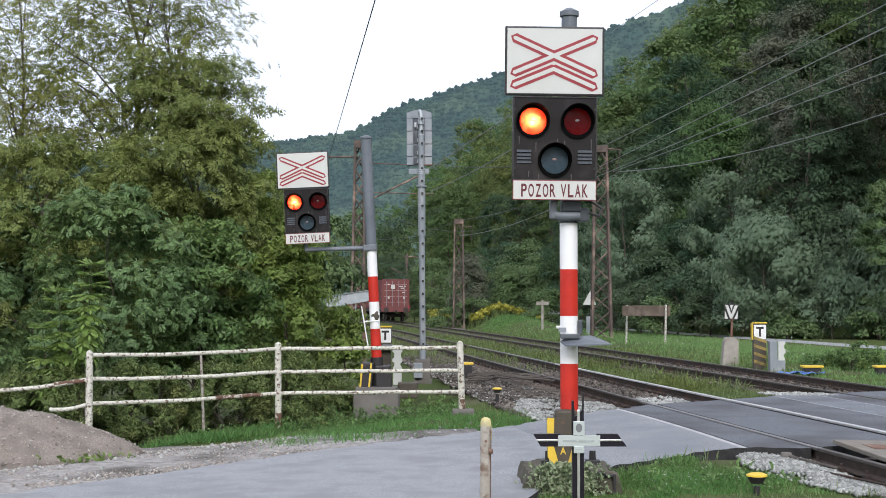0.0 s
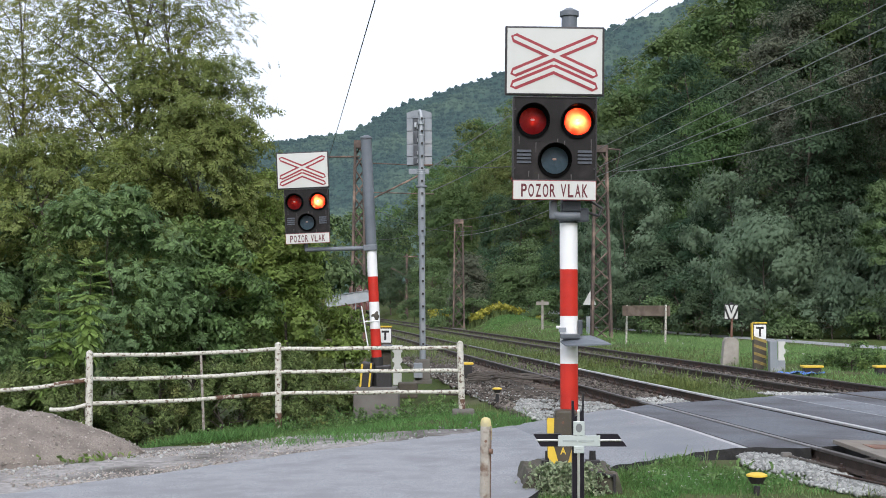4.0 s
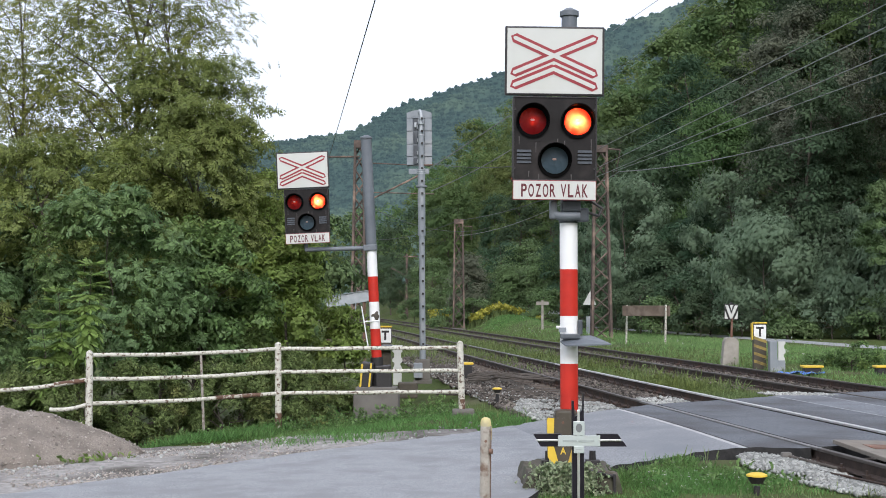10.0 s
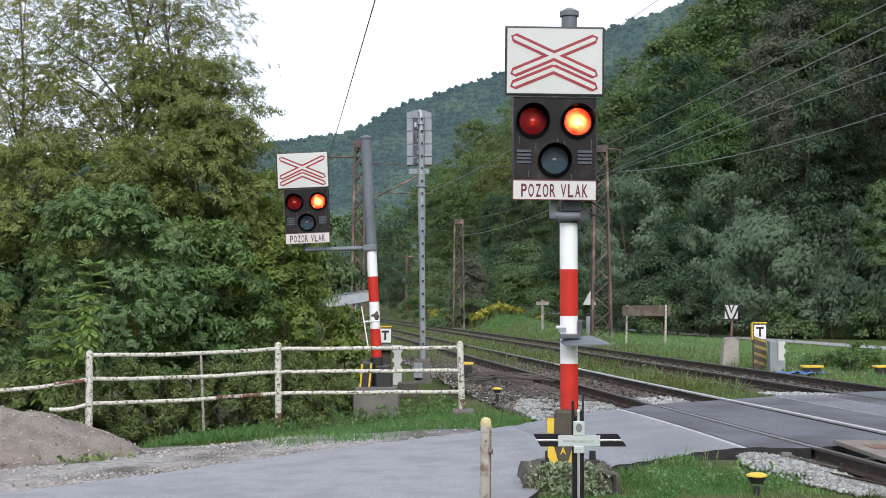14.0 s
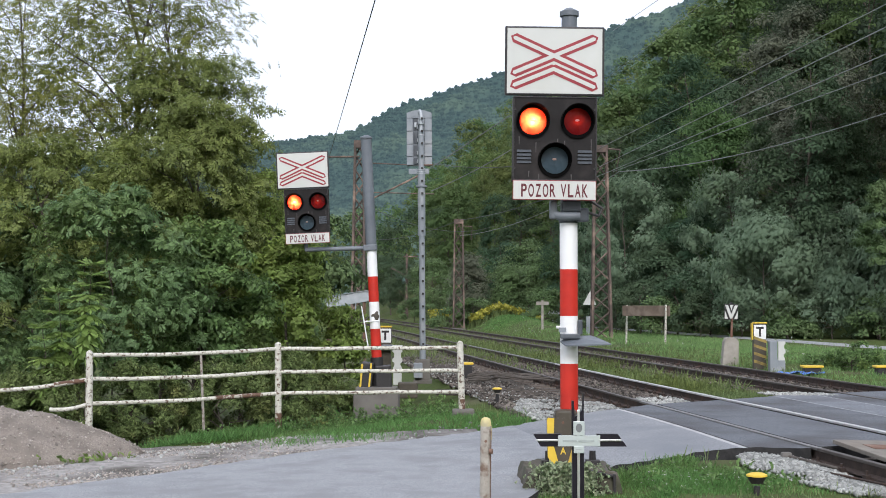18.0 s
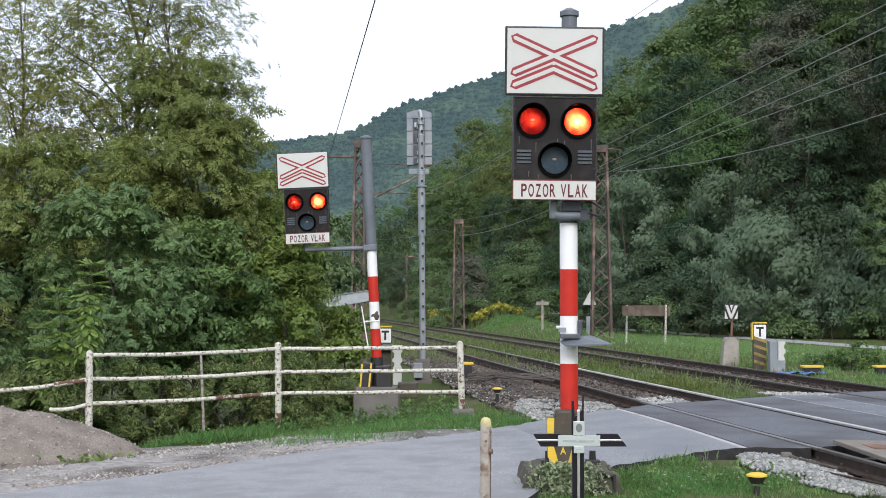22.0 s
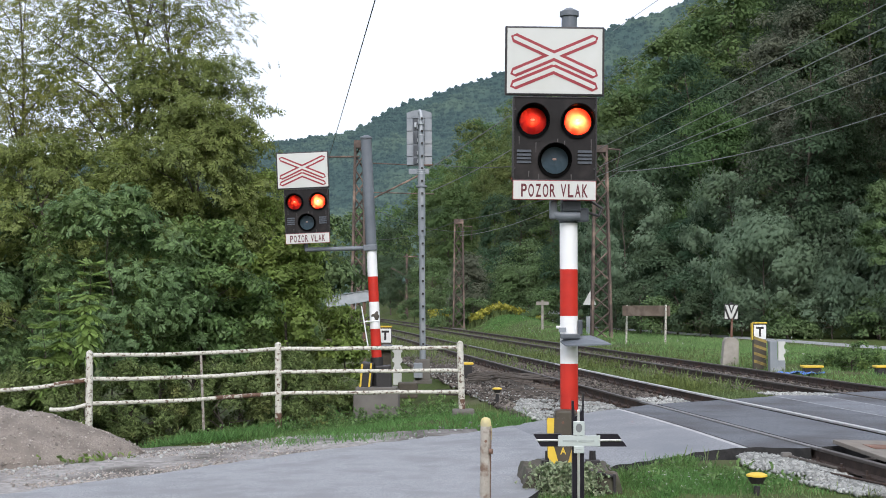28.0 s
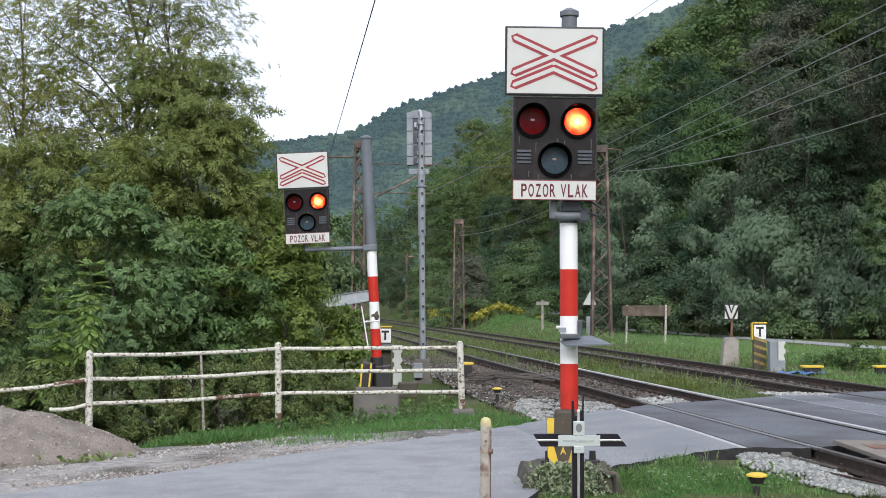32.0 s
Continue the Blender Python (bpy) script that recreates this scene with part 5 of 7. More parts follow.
vs = thing("point_sign", pose(8.39, 40, -0.2, 0, 2.0, 0), "black and white arrow sign on a short stone pillar", "railway sign")
part("pillar", plate_poly(B(), [(-0.25, -0.05), (0.22, -0.05), (0.21, 0.7), (0.17, 0.78), (0.06, 0.82), (-0.08, 0.82), (-0.16, 0.78), (-0.2, 0.7)], -0.17, 0.34), M["palestone"], vs, "weathered stone pillar with a rounded top")
part("pole", tube(B(), (0.03, 0, 0.75), (0.03, 0, 1.4), 0.035, seg=8), M["rust"], vs)
bd = part("board", box(B(), (0.0, 0, 1.56), (0.4, 0.05, 0.46), 0.01), M["black"], vs, "black board with white arrow marks")
for sgn in (-1, 1):
    part("arrow_bar", plate_poly(B(), [(sgn * 0.19, 1.76), (sgn * 0.1, 1.76), (0.0, 1.5), (0.0, 1.37), (sgn * 0.03, 1.37)][::sgn], -0.031, 0.006), M["board"], bd)
    part("arrow_bar", plate_poly(B(), [(sgn * 0.19, 1.6), (sgn * 0.19, 1.36), (sgn * 0.09, 1.36)][::sgn], -0.031, 0.006), M["board"], bd)
part("centre_bar", plate_poly(B(), [(-0.05, 1.77), (0.05, 1.77), (0.0, 1.6)], -0.034, 0.006), M["board"], bd)
part("finial", tube(B(), (0, 0, 1.78), (0, 0, 1.84), 0.05, 0.03, seg=8), M["black"], vs)


def cap_box(at, w, h, label, ma="greypaint", post=0.0):
    t = thing("cable_box", pose(*at), label, "cable box", group="yellow-topped cable boxes")
    if post:
        lid = tube(tube(B(), (0, 0, h - 0.05), (0, 0, h - 0.034), w * 0.52, w * 0.51, seg=20), (0, 0, h - 0.034), (0, 0, h - 0.018), w * 0.51, w * 0.3, seg=20)
        smooth(part("lid", lid, M["yellow"], t, "yellow domed lid"))
    else:
        part("lid", box(B(), (0, 0, h - 0.03), (w, w * 0.7, 0.062), 0.022), M["yellow"], t, "yellow rounded lid")
    if post:
        part("body", tube(B(), (0, 0, h - 0.115), (0, 0, h - 0.05), w * 0.3, w * 0.48, seg=16), M["black"], t, "black tapered body")
        part("post", tube(B(), (0, 0, -post), (0, 0, h - 0.14), 0.03, seg=8), M["black"], t)
    else:
        part("body", box(B(), (0, 0, (h - 0.07) / 2), (w * 0.8, w * 0.55, h - 0.07), 0.015), M["black"], t, "black body")
    return t


cap_box((9.36, 34.7, -0.26), 0.52, 0.3, "low cable box with a yellow lid in the grass")
cap_box((11.2, 34.7, -0.26), 0.52, 0.3, "low cable box with a yellow lid in the grass")
cap_box((0.6, 33, -0.3), 0.27, 0.49, "cable box with a yellow lid beside the track", post=0.0)
cap_box((0.99, 25, -0.3), 0.17, 0.39, "small yellow-topped cable post beside the track", post=0.1)
cap_box((2.86, 12.5, -0.47), 0.185, 0.55, "small yellow-topped cable post in the grass", post=0.2)

rb = thing("old_notice_board", Matrix(), "long rusty brown board on two pale posts", "notice board")
part("panel", box(B(), (8.1, 54.5, 1.32), (2.62, 0.08, 0.42), 0.01, Matrix.Rotation(radians(-54), 4, "Z") @ Matrix.Rotation(radians(0), 4, "Y")), M["old_board"], rb, "weathered brown panel")
for x, y in ((7.53, 56.1), (8.72, 53.6)):
    part("post", tube(B(), (x - 0.02, y - 0.1, -0.3), (x + 0.02, y - 0.1, 1.56), 0.04, seg=8), M["fence"], rb, "pale post")

sm = thing("small_sign", pose(5.39, 74, -0.25), "small weathered board on a wooden post", "sign")
part("post", box(B(), (0, 0, 1.02), (0.12, 0.12, 2.04), 0.01), M["palestone"], sm)
part("board", box(B(), (0, -0.08, 1.88), (0.68, 0.05, 0.18), 0.01), M["palestone"], sm, "pale grey board")
tr = thing("warning_triangle", pose(7.29, 68, -0.25), "white triangular sign on a grey cabinet post", "sign")
part("post", box(B(), (0, 0, 0.6), (0.3, 0.16, 1.25), 0.02), M["lightgrey"], tr)
part("triangle", plate_poly(B(), [(-0.33, 1.8), (0.33, 1.8), (0.04, 2.52)], -0.1, 0.04), M["board"], tr, "white triangle")

pn = thing("white_panel", pose(-3.5, 50, -0.6, 0, 0, 0), "long grey-white panel on posts half hidden in the bushes", "panel")
part("panel", box(B(), (0.03, 0, 2.37), (1.7, 0.07, 0.38), 0.01, Matrix.Rotation(radians(-8.8), 4, "Y")), M["galv"], pn)
part("lip", box(B(), (0.0, -0.02, 2.575), (1.7, 0.12, 0.03), 0.004, Matrix.Rotation(radians(-8.8), 4, "Y")), M["lightgrey"], pn)
for sx in (-0.7, 0.62):
    part("post", tube(B(), (sx, 0.06, 0), (sx, 0.06, 2.3 + sx * 0.15), 0.045, seg=8), M["rust"], pn)

wr = thing("marker_rod", pose(-3.66, 57.2, -0.6), "thin pale grey rod standing before the lattice mast", "rod")
part("rod", tube(B(), (0, 0, 0), (0, 0, 3.42), 0.024, seg=8), M["lightgrey"], wr)

# slab in the track and loose sheet
sl = thing("concrete_slab", Matrix.Translation(T(6.86, 14.2, -0.01)) @ pose(0, 0, 0, 3, 2, 9), "pale concrete crossing slab tipped up between the rails", "slab")
part("slab", box(B(), (0, 0, 0.0), (1.1, 1.3, 0.05), 0.012), M["slab"], sl)
part("rust_patch", box(B(), (-0.22, 0.12, 0.029), (0.3, 0.3, 0.006)), M["rust"], sl, "rust-red patch")
tp = thing("plastic_sheet", pose(9.0, 34.6, -0.2), "crumpled blue plastic sheet beside the track", "plastic sheet")
bm = B()
bmesh.ops.create_grid(bm, x_segments=14, y_segments=8, size=0.5)
for v in bm.verts:
    v.co.x *= 1.25
    v.co.z = 0.06 + 0.07 * noise.noise(v.co * 4) + 0.04 * noise.noise(v.co * 11)
    v.co.y *= 0.5
part("sheet", bm, M["blue"], tp)

# crossing gear: pipes and cables beside the first track
cl = thing("cable_bundle", Matrix(), "tangle of dark cables lying on the ballast", "cables")
rngc = random.Random(5)
for k in range(8):
    n_ = 12
    y0, reach, dep = 32.1 - 0.3 * k, 1.5 + 0.12 * k, 0.2 + 0.2 * (k % 4)
    pts = [Vector((0.55 + reach * i / n_ + 0.05 * rngc.random(), y0 - dep * math.sin(math.pi * (i / n_) ** 1.6) + 0.08 * rngc.random(), -0.12 + 0.06 * rngc.random() + 0.1 * math.sin(math.pi * i / n_))) for i in range(n_ + 1)]
    smooth(part("cable", sweep_tube(B(), pts, 0.026, 6), M["hose"], cl))
jb = thing("junction_box", pose(-0.75, 29.2, -0.42), "low dark steel junction box by the signal", "junction box")
part("body", box(B(), (0, 0, 0.18), (0.42, 0.3, 0.34), 0.03), M["brown"], jb)
pb = thing("steel_beam", pose(0.5, 29.0, -0.28, 0, 0, -4), "dark steel beam lying beside the ballast", "beam")
part("beam", box(B(), (0, 0, 0), (1.3, 0.14, 0.12), 0.01), M["underframe"], pb)
lo = thing("dead_branch", pose(-0.45, 23.4, -0.3), "bare grey branch lying in the grass", "branch")
bm = B()
for a, b in (((-0.3, 0, 0.1), (0.05, 0, -0.04)), ((0.05, 0, -0.04), (0.42, 0, -0.02)), ((0.05, 0, -0.04), (0.5, 0, -0.2)), ((0.42, 0, -0.02), (0.55, 0, -0.12))):
    tube(bm, a, b, 0.018, 0.012, seg=6)
part("branch", bm, M["bark"], lo)
dr = thing("point_rod", Matrix(), "dark rusty point rod with a counterweight in front of the crossing", "point rod")
part("rod", tube(B(), T(5.62, 14.5, -0.07), T(5.95, 13.75, -0.14), 0.018, seg=10), M["hose"], dr)
part("joint", box(B(), T(5.62, 14.5, -0.07), (0.12, 0.1, 0.08), 0.03), M["concrete"], dr)
part("rod", tube(B(), T(5.55, 14.1, -0.13), T(5.98, 12.2, -0.15), 0.012, seg=8), M["rail"], dr)


# ---- heap of gravel ----
def heap():
    bm = B()
    n, rings = 90, 30
    c = bm.verts.new((0, 0, 0.6))
    prev = None
    for i in range(1, rings + 1):
        q = i / rings
        ring = []
        for k in range(n):
            a = 2 * math.pi * k / n
            rr = q * (1.75 + 0.2 * math.sin(2 * a + 1) + 0.12 * math.sin(5 * a))
            x, y = rr * 1.12 * math.cos(a), rr * 0.85 * math.sin(a)
            z = 0.6 * (1 - q ** 2.0) + 0.05 * noise.noise((x * 1.6, y * 1.6, 4)) * (1.9 - q * 0.6) + 0.035 * noise.noise((x * 5, y * 5, 1)) - 0.03 * q - (0.16 if i == rings else 0)
            ring.append(bm.verts.new((x, y, z)))
        for k in range(n):
            if prev:
                bm.faces.new((prev[k], prev[(k + 1) % n], ring[(k + 1) % n], ring[k]))
            else:
                bm.faces.new((c, ring[k], ring[(k + 1) % n]))
        prev = ring
    bmesh.ops.recalc_face_normals(bm, faces=bm.faces)
    ob = smooth(part("heap", bm, M["gravel"]), 60)
    ob.matrix_world = pose(-6.35, 18.6, -0.42)
    tagged(ob, "heap of pale brown gravel beside the fence", "gravel heap")


heap()


# ---- goods train ----
WAGON_X, WAGON_Y = -4.46, 124.0
TRAIN = []


def bogie(parent, y):
    b = part("bogie", box(B(), (0, y, 0.55), (1.9, 1.9, 0.3), 0.05), M["underframe"], parent, "dark steel bogie")
    for dy in (-0.9, 0.9):
        for sx in (-0.75, 0.75):
            w = tube(B(), (sx - 0.06, y + dy, 0.46), (sx + 0.06, y + dy, 0.46), 0.46, seg=20)
            part("wheel", w, M["underframe"], b)


def wagon(y, kind):
    t = thing("goods_wagon", pose(WAGON_X, y, 0), "flat goods wagon with an oxide-red container" if kind == "box" else "brown open goods wagon", "goods wagon", group="goods wagons")
    L = 13.2
    u = box(B(), (0, L / 2, 1.02), (2.5, L, 0.3), 0.03)
    part("underframe", u, M["underframe"], t, "dark wagon underframe")
    bogie(t, 1.9)
    bogie(t, L - 1.9)
    for sx in (-0.87, 0.87):
        bf = tube(B(), (sx, 0, 1.05), (sx, -0.5, 1.05), 0.09, seg=10)
        tube(bf, (sx, -0.5, 1.05), (sx, -0.56, 1.05), 0.23, seg=16)
        part("buffer", bf, M["underframe"], t)
    part("end_beam", box(B(), (0, -0.04, 1.05), (2.55, 0.1, 0.34), 0.02), M["container"], t)
    for sx in (-1.2, 1.2):
        part("tail_lamp", box(B(), (sx, -0.08, 1.35), (0.14, 0.08, 0.2), 0.01), M["signred"], t, "red tail lamp plate")
    part("coupling", box(B(), (0, -0.3, 0.95), (0.16, 0.5, 0.2), 0.04), M["underframe"], t)
    if kind == "box":
        c = part("container", box(B(), (0, 6.25, 2.49), (2.44, 12.19, 2.59), 0.02), M["container"], t, "oxide-red corrugated freight container")
        for k in range(46):
            for sx in (-1.225, 1.225):
                part("rib", box(B(), (sx, 0.5 + k * 0.255, 2.49), (0.035, 0.12, 2.35)), M["container"], c)
        for sx in (-1.17, 1.17):
            part("corner_post", box(B(), (sx, 0.14, 2.49), (0.16, 0.06, 2.6), 0.01), M["container"], c)
        for z in (1.28, 3.72):
            part("end_rail", box(B(), (0, 0.14, z), (2.3, 0.06, 0.14), 0.01), M["container"], c)
        for sx in (-0.54, 0.54):
            d = part("container_door", box(B(), (sx, 0.14, 2.49), (1.05, 0.05, 2.28), 0.008), M["container"], c, "ribbed container door")
            for k in range(4):
                part("door_rib", box(B(), (sx, 0.11, 1.75 + k * 0.52), (0.98, 0.03, 0.05)), M["stripe"], d)
            for dx in (-0.25, 0.25):
                part("lock_bar", tube(B(), (sx + dx, 0.085, 1.36), (sx + dx, 0.085, 3.62), 0.025, seg=6), M["lightgrey"], d)
        part("label_plate", box(B(), (-0.23, 0.06, 3.12), (0.36, 0.012, 0.36)), M["board"], c, "white label")
        for x, z, w in ((0.5, 3.16, 0.34), (0.86, 3.16, 0.14), (0.62, 3.0, 0.3), (-0.62, 3.35, 0.16), (-0.62, 2.15, 0.14), (0.76, 2.15, 0.14), (0.7, 2.62, 0.24)):
            part("writing_bar", box(B(), (x, 0.075, z), (w, 0.012, 0.07 if z > 2.5 else 0.2)), M["board"], c)
    else:
        s = part("load_box", box(B(), (0, L / 2, 1.75), (2.6, L - 0.4, 1.2), 0.03), M["container"], t, "brown open wagon body")
        for k in range(12):
            for sx in (-1.32, 1.32):
                part("stake", box(B(), (sx, 0.8 + k * 1.08, 1.75), (0.06, 0.12, 1.2), 0.01), M["container"], s)
    TRAIN.append((t, y))


wagon(WAGON_Y, "box")
wagon(WAGON_Y + 14.3, "open")
wagon(WAGON_Y + 28.6, "open")
wagon(WAGON_Y + 42.9, "open")


# ---- plants ----
def leaflet(l, w):
    return np.array([(0, 0, 0), (w / 2, l * 0.45, 0.012), (0, l, 0), (-w / 2, l * 0.45, 0.012)])


def pinnate(pairs=3, length=0.28, ll=0.098, lw=0.046):
    """A compound leaf: leaflets in pairs along a stalk, drooping to its tip."""
    vs, fs = [], []
    def put(base, ang, l, w, droop):
        m = np.array([[math.cos(ang), -math.sin(ang), 0], [math.sin(ang), math.cos(ang), 0], [0, 0, 1]])
        q = leaflet(l, w) @ m.T
        q[:, 2] -= droop * np.hypot(q[:, 0], q[:, 1])
        k = len(vs) * 4
        vs.append(q + base)
        fs.append([k, k + 1, k + 2, k + 3])
    for i in range(pairs):
        y = length * (0.25 + 0.62 * i / pairs)
        b = np.array([0, y, -0.35 * y * y])
        put(b, radians(-62), ll, lw, 0.35)
        put(b, radians(62), ll, lw, 0.35)
    y = length * 0.86
    put(np.array([0, y, -0.35 * y * y]), 0, ll, lw, 0.4)
    return np.concatenate(vs), np.array(fs)


def simple_sprig(n=5, l=0.09, w=0.045, seed=1, tip=0.45):
    rng = np.random.default_rng(seed)
    vs, fs = [], []
    for i in range(n):
        q = leaflet(l * rng.uniform(0.7, 1.2), w)
        a, b = rng.uniform(0, 6.28), rng.uniform(-tip - 0.15, tip)
        rx = np.array([[1, 0, 0], [0, math.cos(b), -math.sin(b)], [0, math.sin(b), math.cos(b)]])
        rz = np.array([[math.cos(a), -math.sin(a), 0], [math.sin(a), math.cos(a), 0], [0, 0, 1]])
        vs.append(q @ rx.T @ rz.T + rng.normal(0, l * 0.35, 3))
        fs.append([4 * i, 4 * i + 1, 4 * i + 2, 4 * i + 3])
    return np.concatenate(vs), np.array(fs)


PIN, PIN_BIG, SPRIG, SPRIG_FAR = pinnate(), pinnate(5, 0.5, 0.2, 0.085), simple_sprig(), simple_sprig(2, 0.42, 0.26, 3, 0.14)


def willow_spray(n=4, l=0.2, w=0.05):
    """Narrow leaves that fan out from a twig."""
    vs, fs = [], []
    for i in range(n):
        a = -0.55 + 1.1 * i / (n - 1)
        q = leaflet(l * (1 - 0.25 * abs(a)), w) @ np.array([[math.cos(a), -math.sin(a), 0], [math.sin(a), math.cos(a), 0], [0, 0, 1]]).T
        vs.append(q + np.array([0.05 * (i - 1.5), 0.04 * (i % 2), 0.02 * i]))
        fs.append([4 * i, 4 * i + 1, 4 * i + 2, 4 * i + 3])
    return np.concatenate(vs), np.array(fs)


WILLOW = willow_spray()


def clump_points(rng, n_clump, per, centre, radii, clump_r, shell=0.55, flat=0.6):
    """Leaf places in clumps spread through an egg-shaped crown."""
    d = rng.normal(size=(n_clump, 3))
    d /= np.linalg.norm(d, axis=1)[:, None]
    q = shell + (1 - shell) * rng.random(n_clump) ** 0.6
    c = d * q[:, None] * radii
    e = np.clip(rng.normal(size=(n_clump, per, 3)), -1.4, 1.4) * clump_r * rng.uniform(0.6, 1.3, (n_clump, 1, 1))
    e[..., 2] *= flat
    return (c[:, None, :] + e).reshape(-1, 3) + centre, c + centre


def lobed_points(rng, n, per, centre, radii, lobe_r, shell=0.7, flat=0.55, droop=0.3, up=0.3):
    """Leaf places on domed sprays that stand out from an egg-shaped crown, with the way each leaf faces."""
    d = rng.normal(size=(n, 3))
    d /= np.linalg.norm(d, axis=1)[:, None]
    d[:, 2] = np.where(d[:, 2] < -0.75, -d[:, 2], d[:, 2])
    c = d * (shell + (1 - shell) * rng.random(n) ** 0.6)[:, None] * radii
    lr = lobe_r * rng.uniform(0.55, 1.4, (n, 1, 1))
    e = rng.normal(size=(n, per, 3))
    e /= np.linalg.norm(e, axis=2)[..., None]
    low = rng.random((n, per)) < 0.24
    e[..., 2] = np.where(low, -0.5 * np.abs(e[..., 2]), np.abs(e[..., 2]))
    off = e * lr * (1, 1, flat) * (rng.uniform(0.12, 1.12, (n, per, 1)) ** 0.6)
    h = d[:, None, :2] * (1, 1)
    off[..., 2] -= droop * (off[..., :2] * h).sum(2)
    nrm = 0.8 * e * (1, 1, 1 / max(flat, 0.3)) + 0.45 * d[:, None, :] + (0, 0, up)
    nrm /= np.linalg.norm(nrm, axis=2)[..., None]
    return (c[:, None, :] + off).reshape(-1, 3) + centre, c + centre, nrm.reshape(-1, 3)


def limbs(rng, base, top, r, tips, n_limb=9, bend=0.15, fine=40):
    """A tapered trunk with limbs that reach towards the clumps."""
    bm = B()
    base, top = Vector(base), Vector(top)
    n = 7
    pts, rad = [], []
    for i in range(n + 1):
        q = i / n
        pts.append(base.lerp(top, q) + Vector((rng.normal(0, bend) * q, rng.normal(0, bend) * q, 0)))
        rad.append(r * (1 - 0.8 * q) * (1.25 if i == 0 else 1))
    for i in range(n):
        tube(bm, pts[i], pts[i + 1], rad[i], rad[i + 1], seg=9, caps=False)
    idx = rng.choice(len(tips), min(n_limb + fine, len(tips)), replace=False)
    nodes, radii = [], []
    for j, k in enumerate(idx):
        tip = Vector(tips[k])
        if j < n_limb:
            h = max(0.25, min(0.92, (tip.z - base.z) / max(0.1, (top.z - base.z)) - 0.16))
            i = min(n - 1, int(h * n))
            a, rr = pts[i].lerp(pts[i + 1], h * n - i), rad[i] * 0.5
        else:
            d = np.array(nodes) - np.array(tip)
            i = int(np.argmin((d ** 2).sum(1) + np.where(d[:, 2] > 0.1, 4.0, 0.0)))
            a, rr = Vector(nodes[i]), max(radii[i] * 0.75, r * 0.07)
        mid = a.lerp(tip, 0.5) + Vector((rng.normal(0, 0.1), rng.normal(0, 0.1), 0.1 * (tip - a).length))
        tube(bm, a, mid, rr, rr * 0.7, seg=5, caps=False)
        tube(bm, mid, tip, rr * 0.7, rr * 0.3, seg=4, caps=False)
        for q in (0.35, 0.7):
            nodes.append(tuple(a.lerp(mid, q)))
            radii.append(rr * 0.75)
            nodes.append(tuple(mid.lerp(tip, q)))
            radii.append(rr * 0.55)
    return bm


def tree(name, base, height, radii, crown_z, material, template, n_clump, per, clump_r, label, seed, trunk_r=0.15, shell=0.5, tilt=0.5, size=(0.7, 1.3), flat=0.6, category="tree", fine=40, lean=(0, 0), group="", limb_count=9, droop=0.3, up=0.3, lobed=True, on_ground=True, brush=False):
    """A trunk with limbs, and a crown of leaf sprays set in domed lobes (or in loose clumps)."""
    rng = np.random.default_rng(seed)
    x, y = base[:2]
    z = float(ground_z(np.array(x), np.array(y))) - 0.1 if on_ground else 0.0
    t = thing(name, pose(x, y, z), label, category, group=group)
    mid, rad = np.array([lean[0], lean[1], crown_z]), np.array(radii)
    if lobed:
        pl, tips, nrm = lobed_points(rng, n_clump, per, mid, rad, clump_r, shell, flat, droop, up)
    else:
        pl, tips = clump_points(rng, n_clump, per, mid, rad, clump_r, shell, flat)
        nrm = 0.6 * (pl - mid) / rad + 0.4 * (pl - np.repeat(tips, per, 0)) / clump_r + np.array([0, 0, up])
    keep = pl[:, 2] > 0.05
    pl, nrm = pl[keep], nrm[keep]
    lead = (pl - mid) / rad * 0.7 + rng.normal(0, 0.35, pl.shape) + (0, 0, 0.9) if brush else None
    rots = face_rots(rng, nrm + rng.normal(0, tilt, pl.shape), lead)
    me = scatter("crown", *template, pl, rots, rng.uniform(*size, (len(pl), 1)), material)
    if lobed:
        soften(me, nrm, len(template[0]))
    part("trunk", limbs(rng, (0, 0, 0), (lean[0] * 0.8, lean[1] * 0.8, height * 0.92), trunk_r, tips, limb_count, fine=fine), M["bark"], t, "grey-brown trunk with limbs")
    part("crown", me, material, t, "leafy crown with gaps")
    return t


# trees and bushes behind the fence
G1, G2 = "trees by the fence", "bushes by the fence"
THIN = "tall ash tree with thin yellow-green crown"
tree("ash_tree", (-7.5, 33.0), 13.4, (3.0, 2.2, 5.0), 9.0, M["leaf_ash"], PIN, 600, 13, 0.36, THIN, 11, 0.11, 0.25, 0.3, (0.5, 0.95), 0.2, lobed=False, up=0.9, fine=300, group=G1, limb_count=18)
tree("ash_tree", (-10.6, 34.0), 13.0, (2.6, 2.4, 4.6), 8.2, M["leaf_ash"], PIN, 420, 13, 0.36, THIN, 12, 0.07, 0.1, 0.3, (0.5, 0.95), 0.2, lobed=False, up=0.9, fine=300, group=G1, limb_count=18)
tree("ash_tree", (-13.3, 35.5), 13.0, (2.6, 2.4, 4.4), 7.6, M["leaf_ash"], PIN, 270, 13, 0.36, THIN, 13, 0.08, 0.1, 0.3, (0.5, 0.95), 0.2, lobed=False, up=0.9, fine=300, group=G1, limb_count=18)
tree("ash_tree", (-6.7, 32.6), 12.6, (1.6, 1.5, 3.4), 9.2, M["leaf_ash"], PIN, 110, 13, 0.36, THIN, 10, 0.07, 0.15, 0.3, (0.5, 0.95), 0.2, lobed=False, up=0.9, fine=160, group=G1, limb_count=14)
FULL = "full green young ash tree"
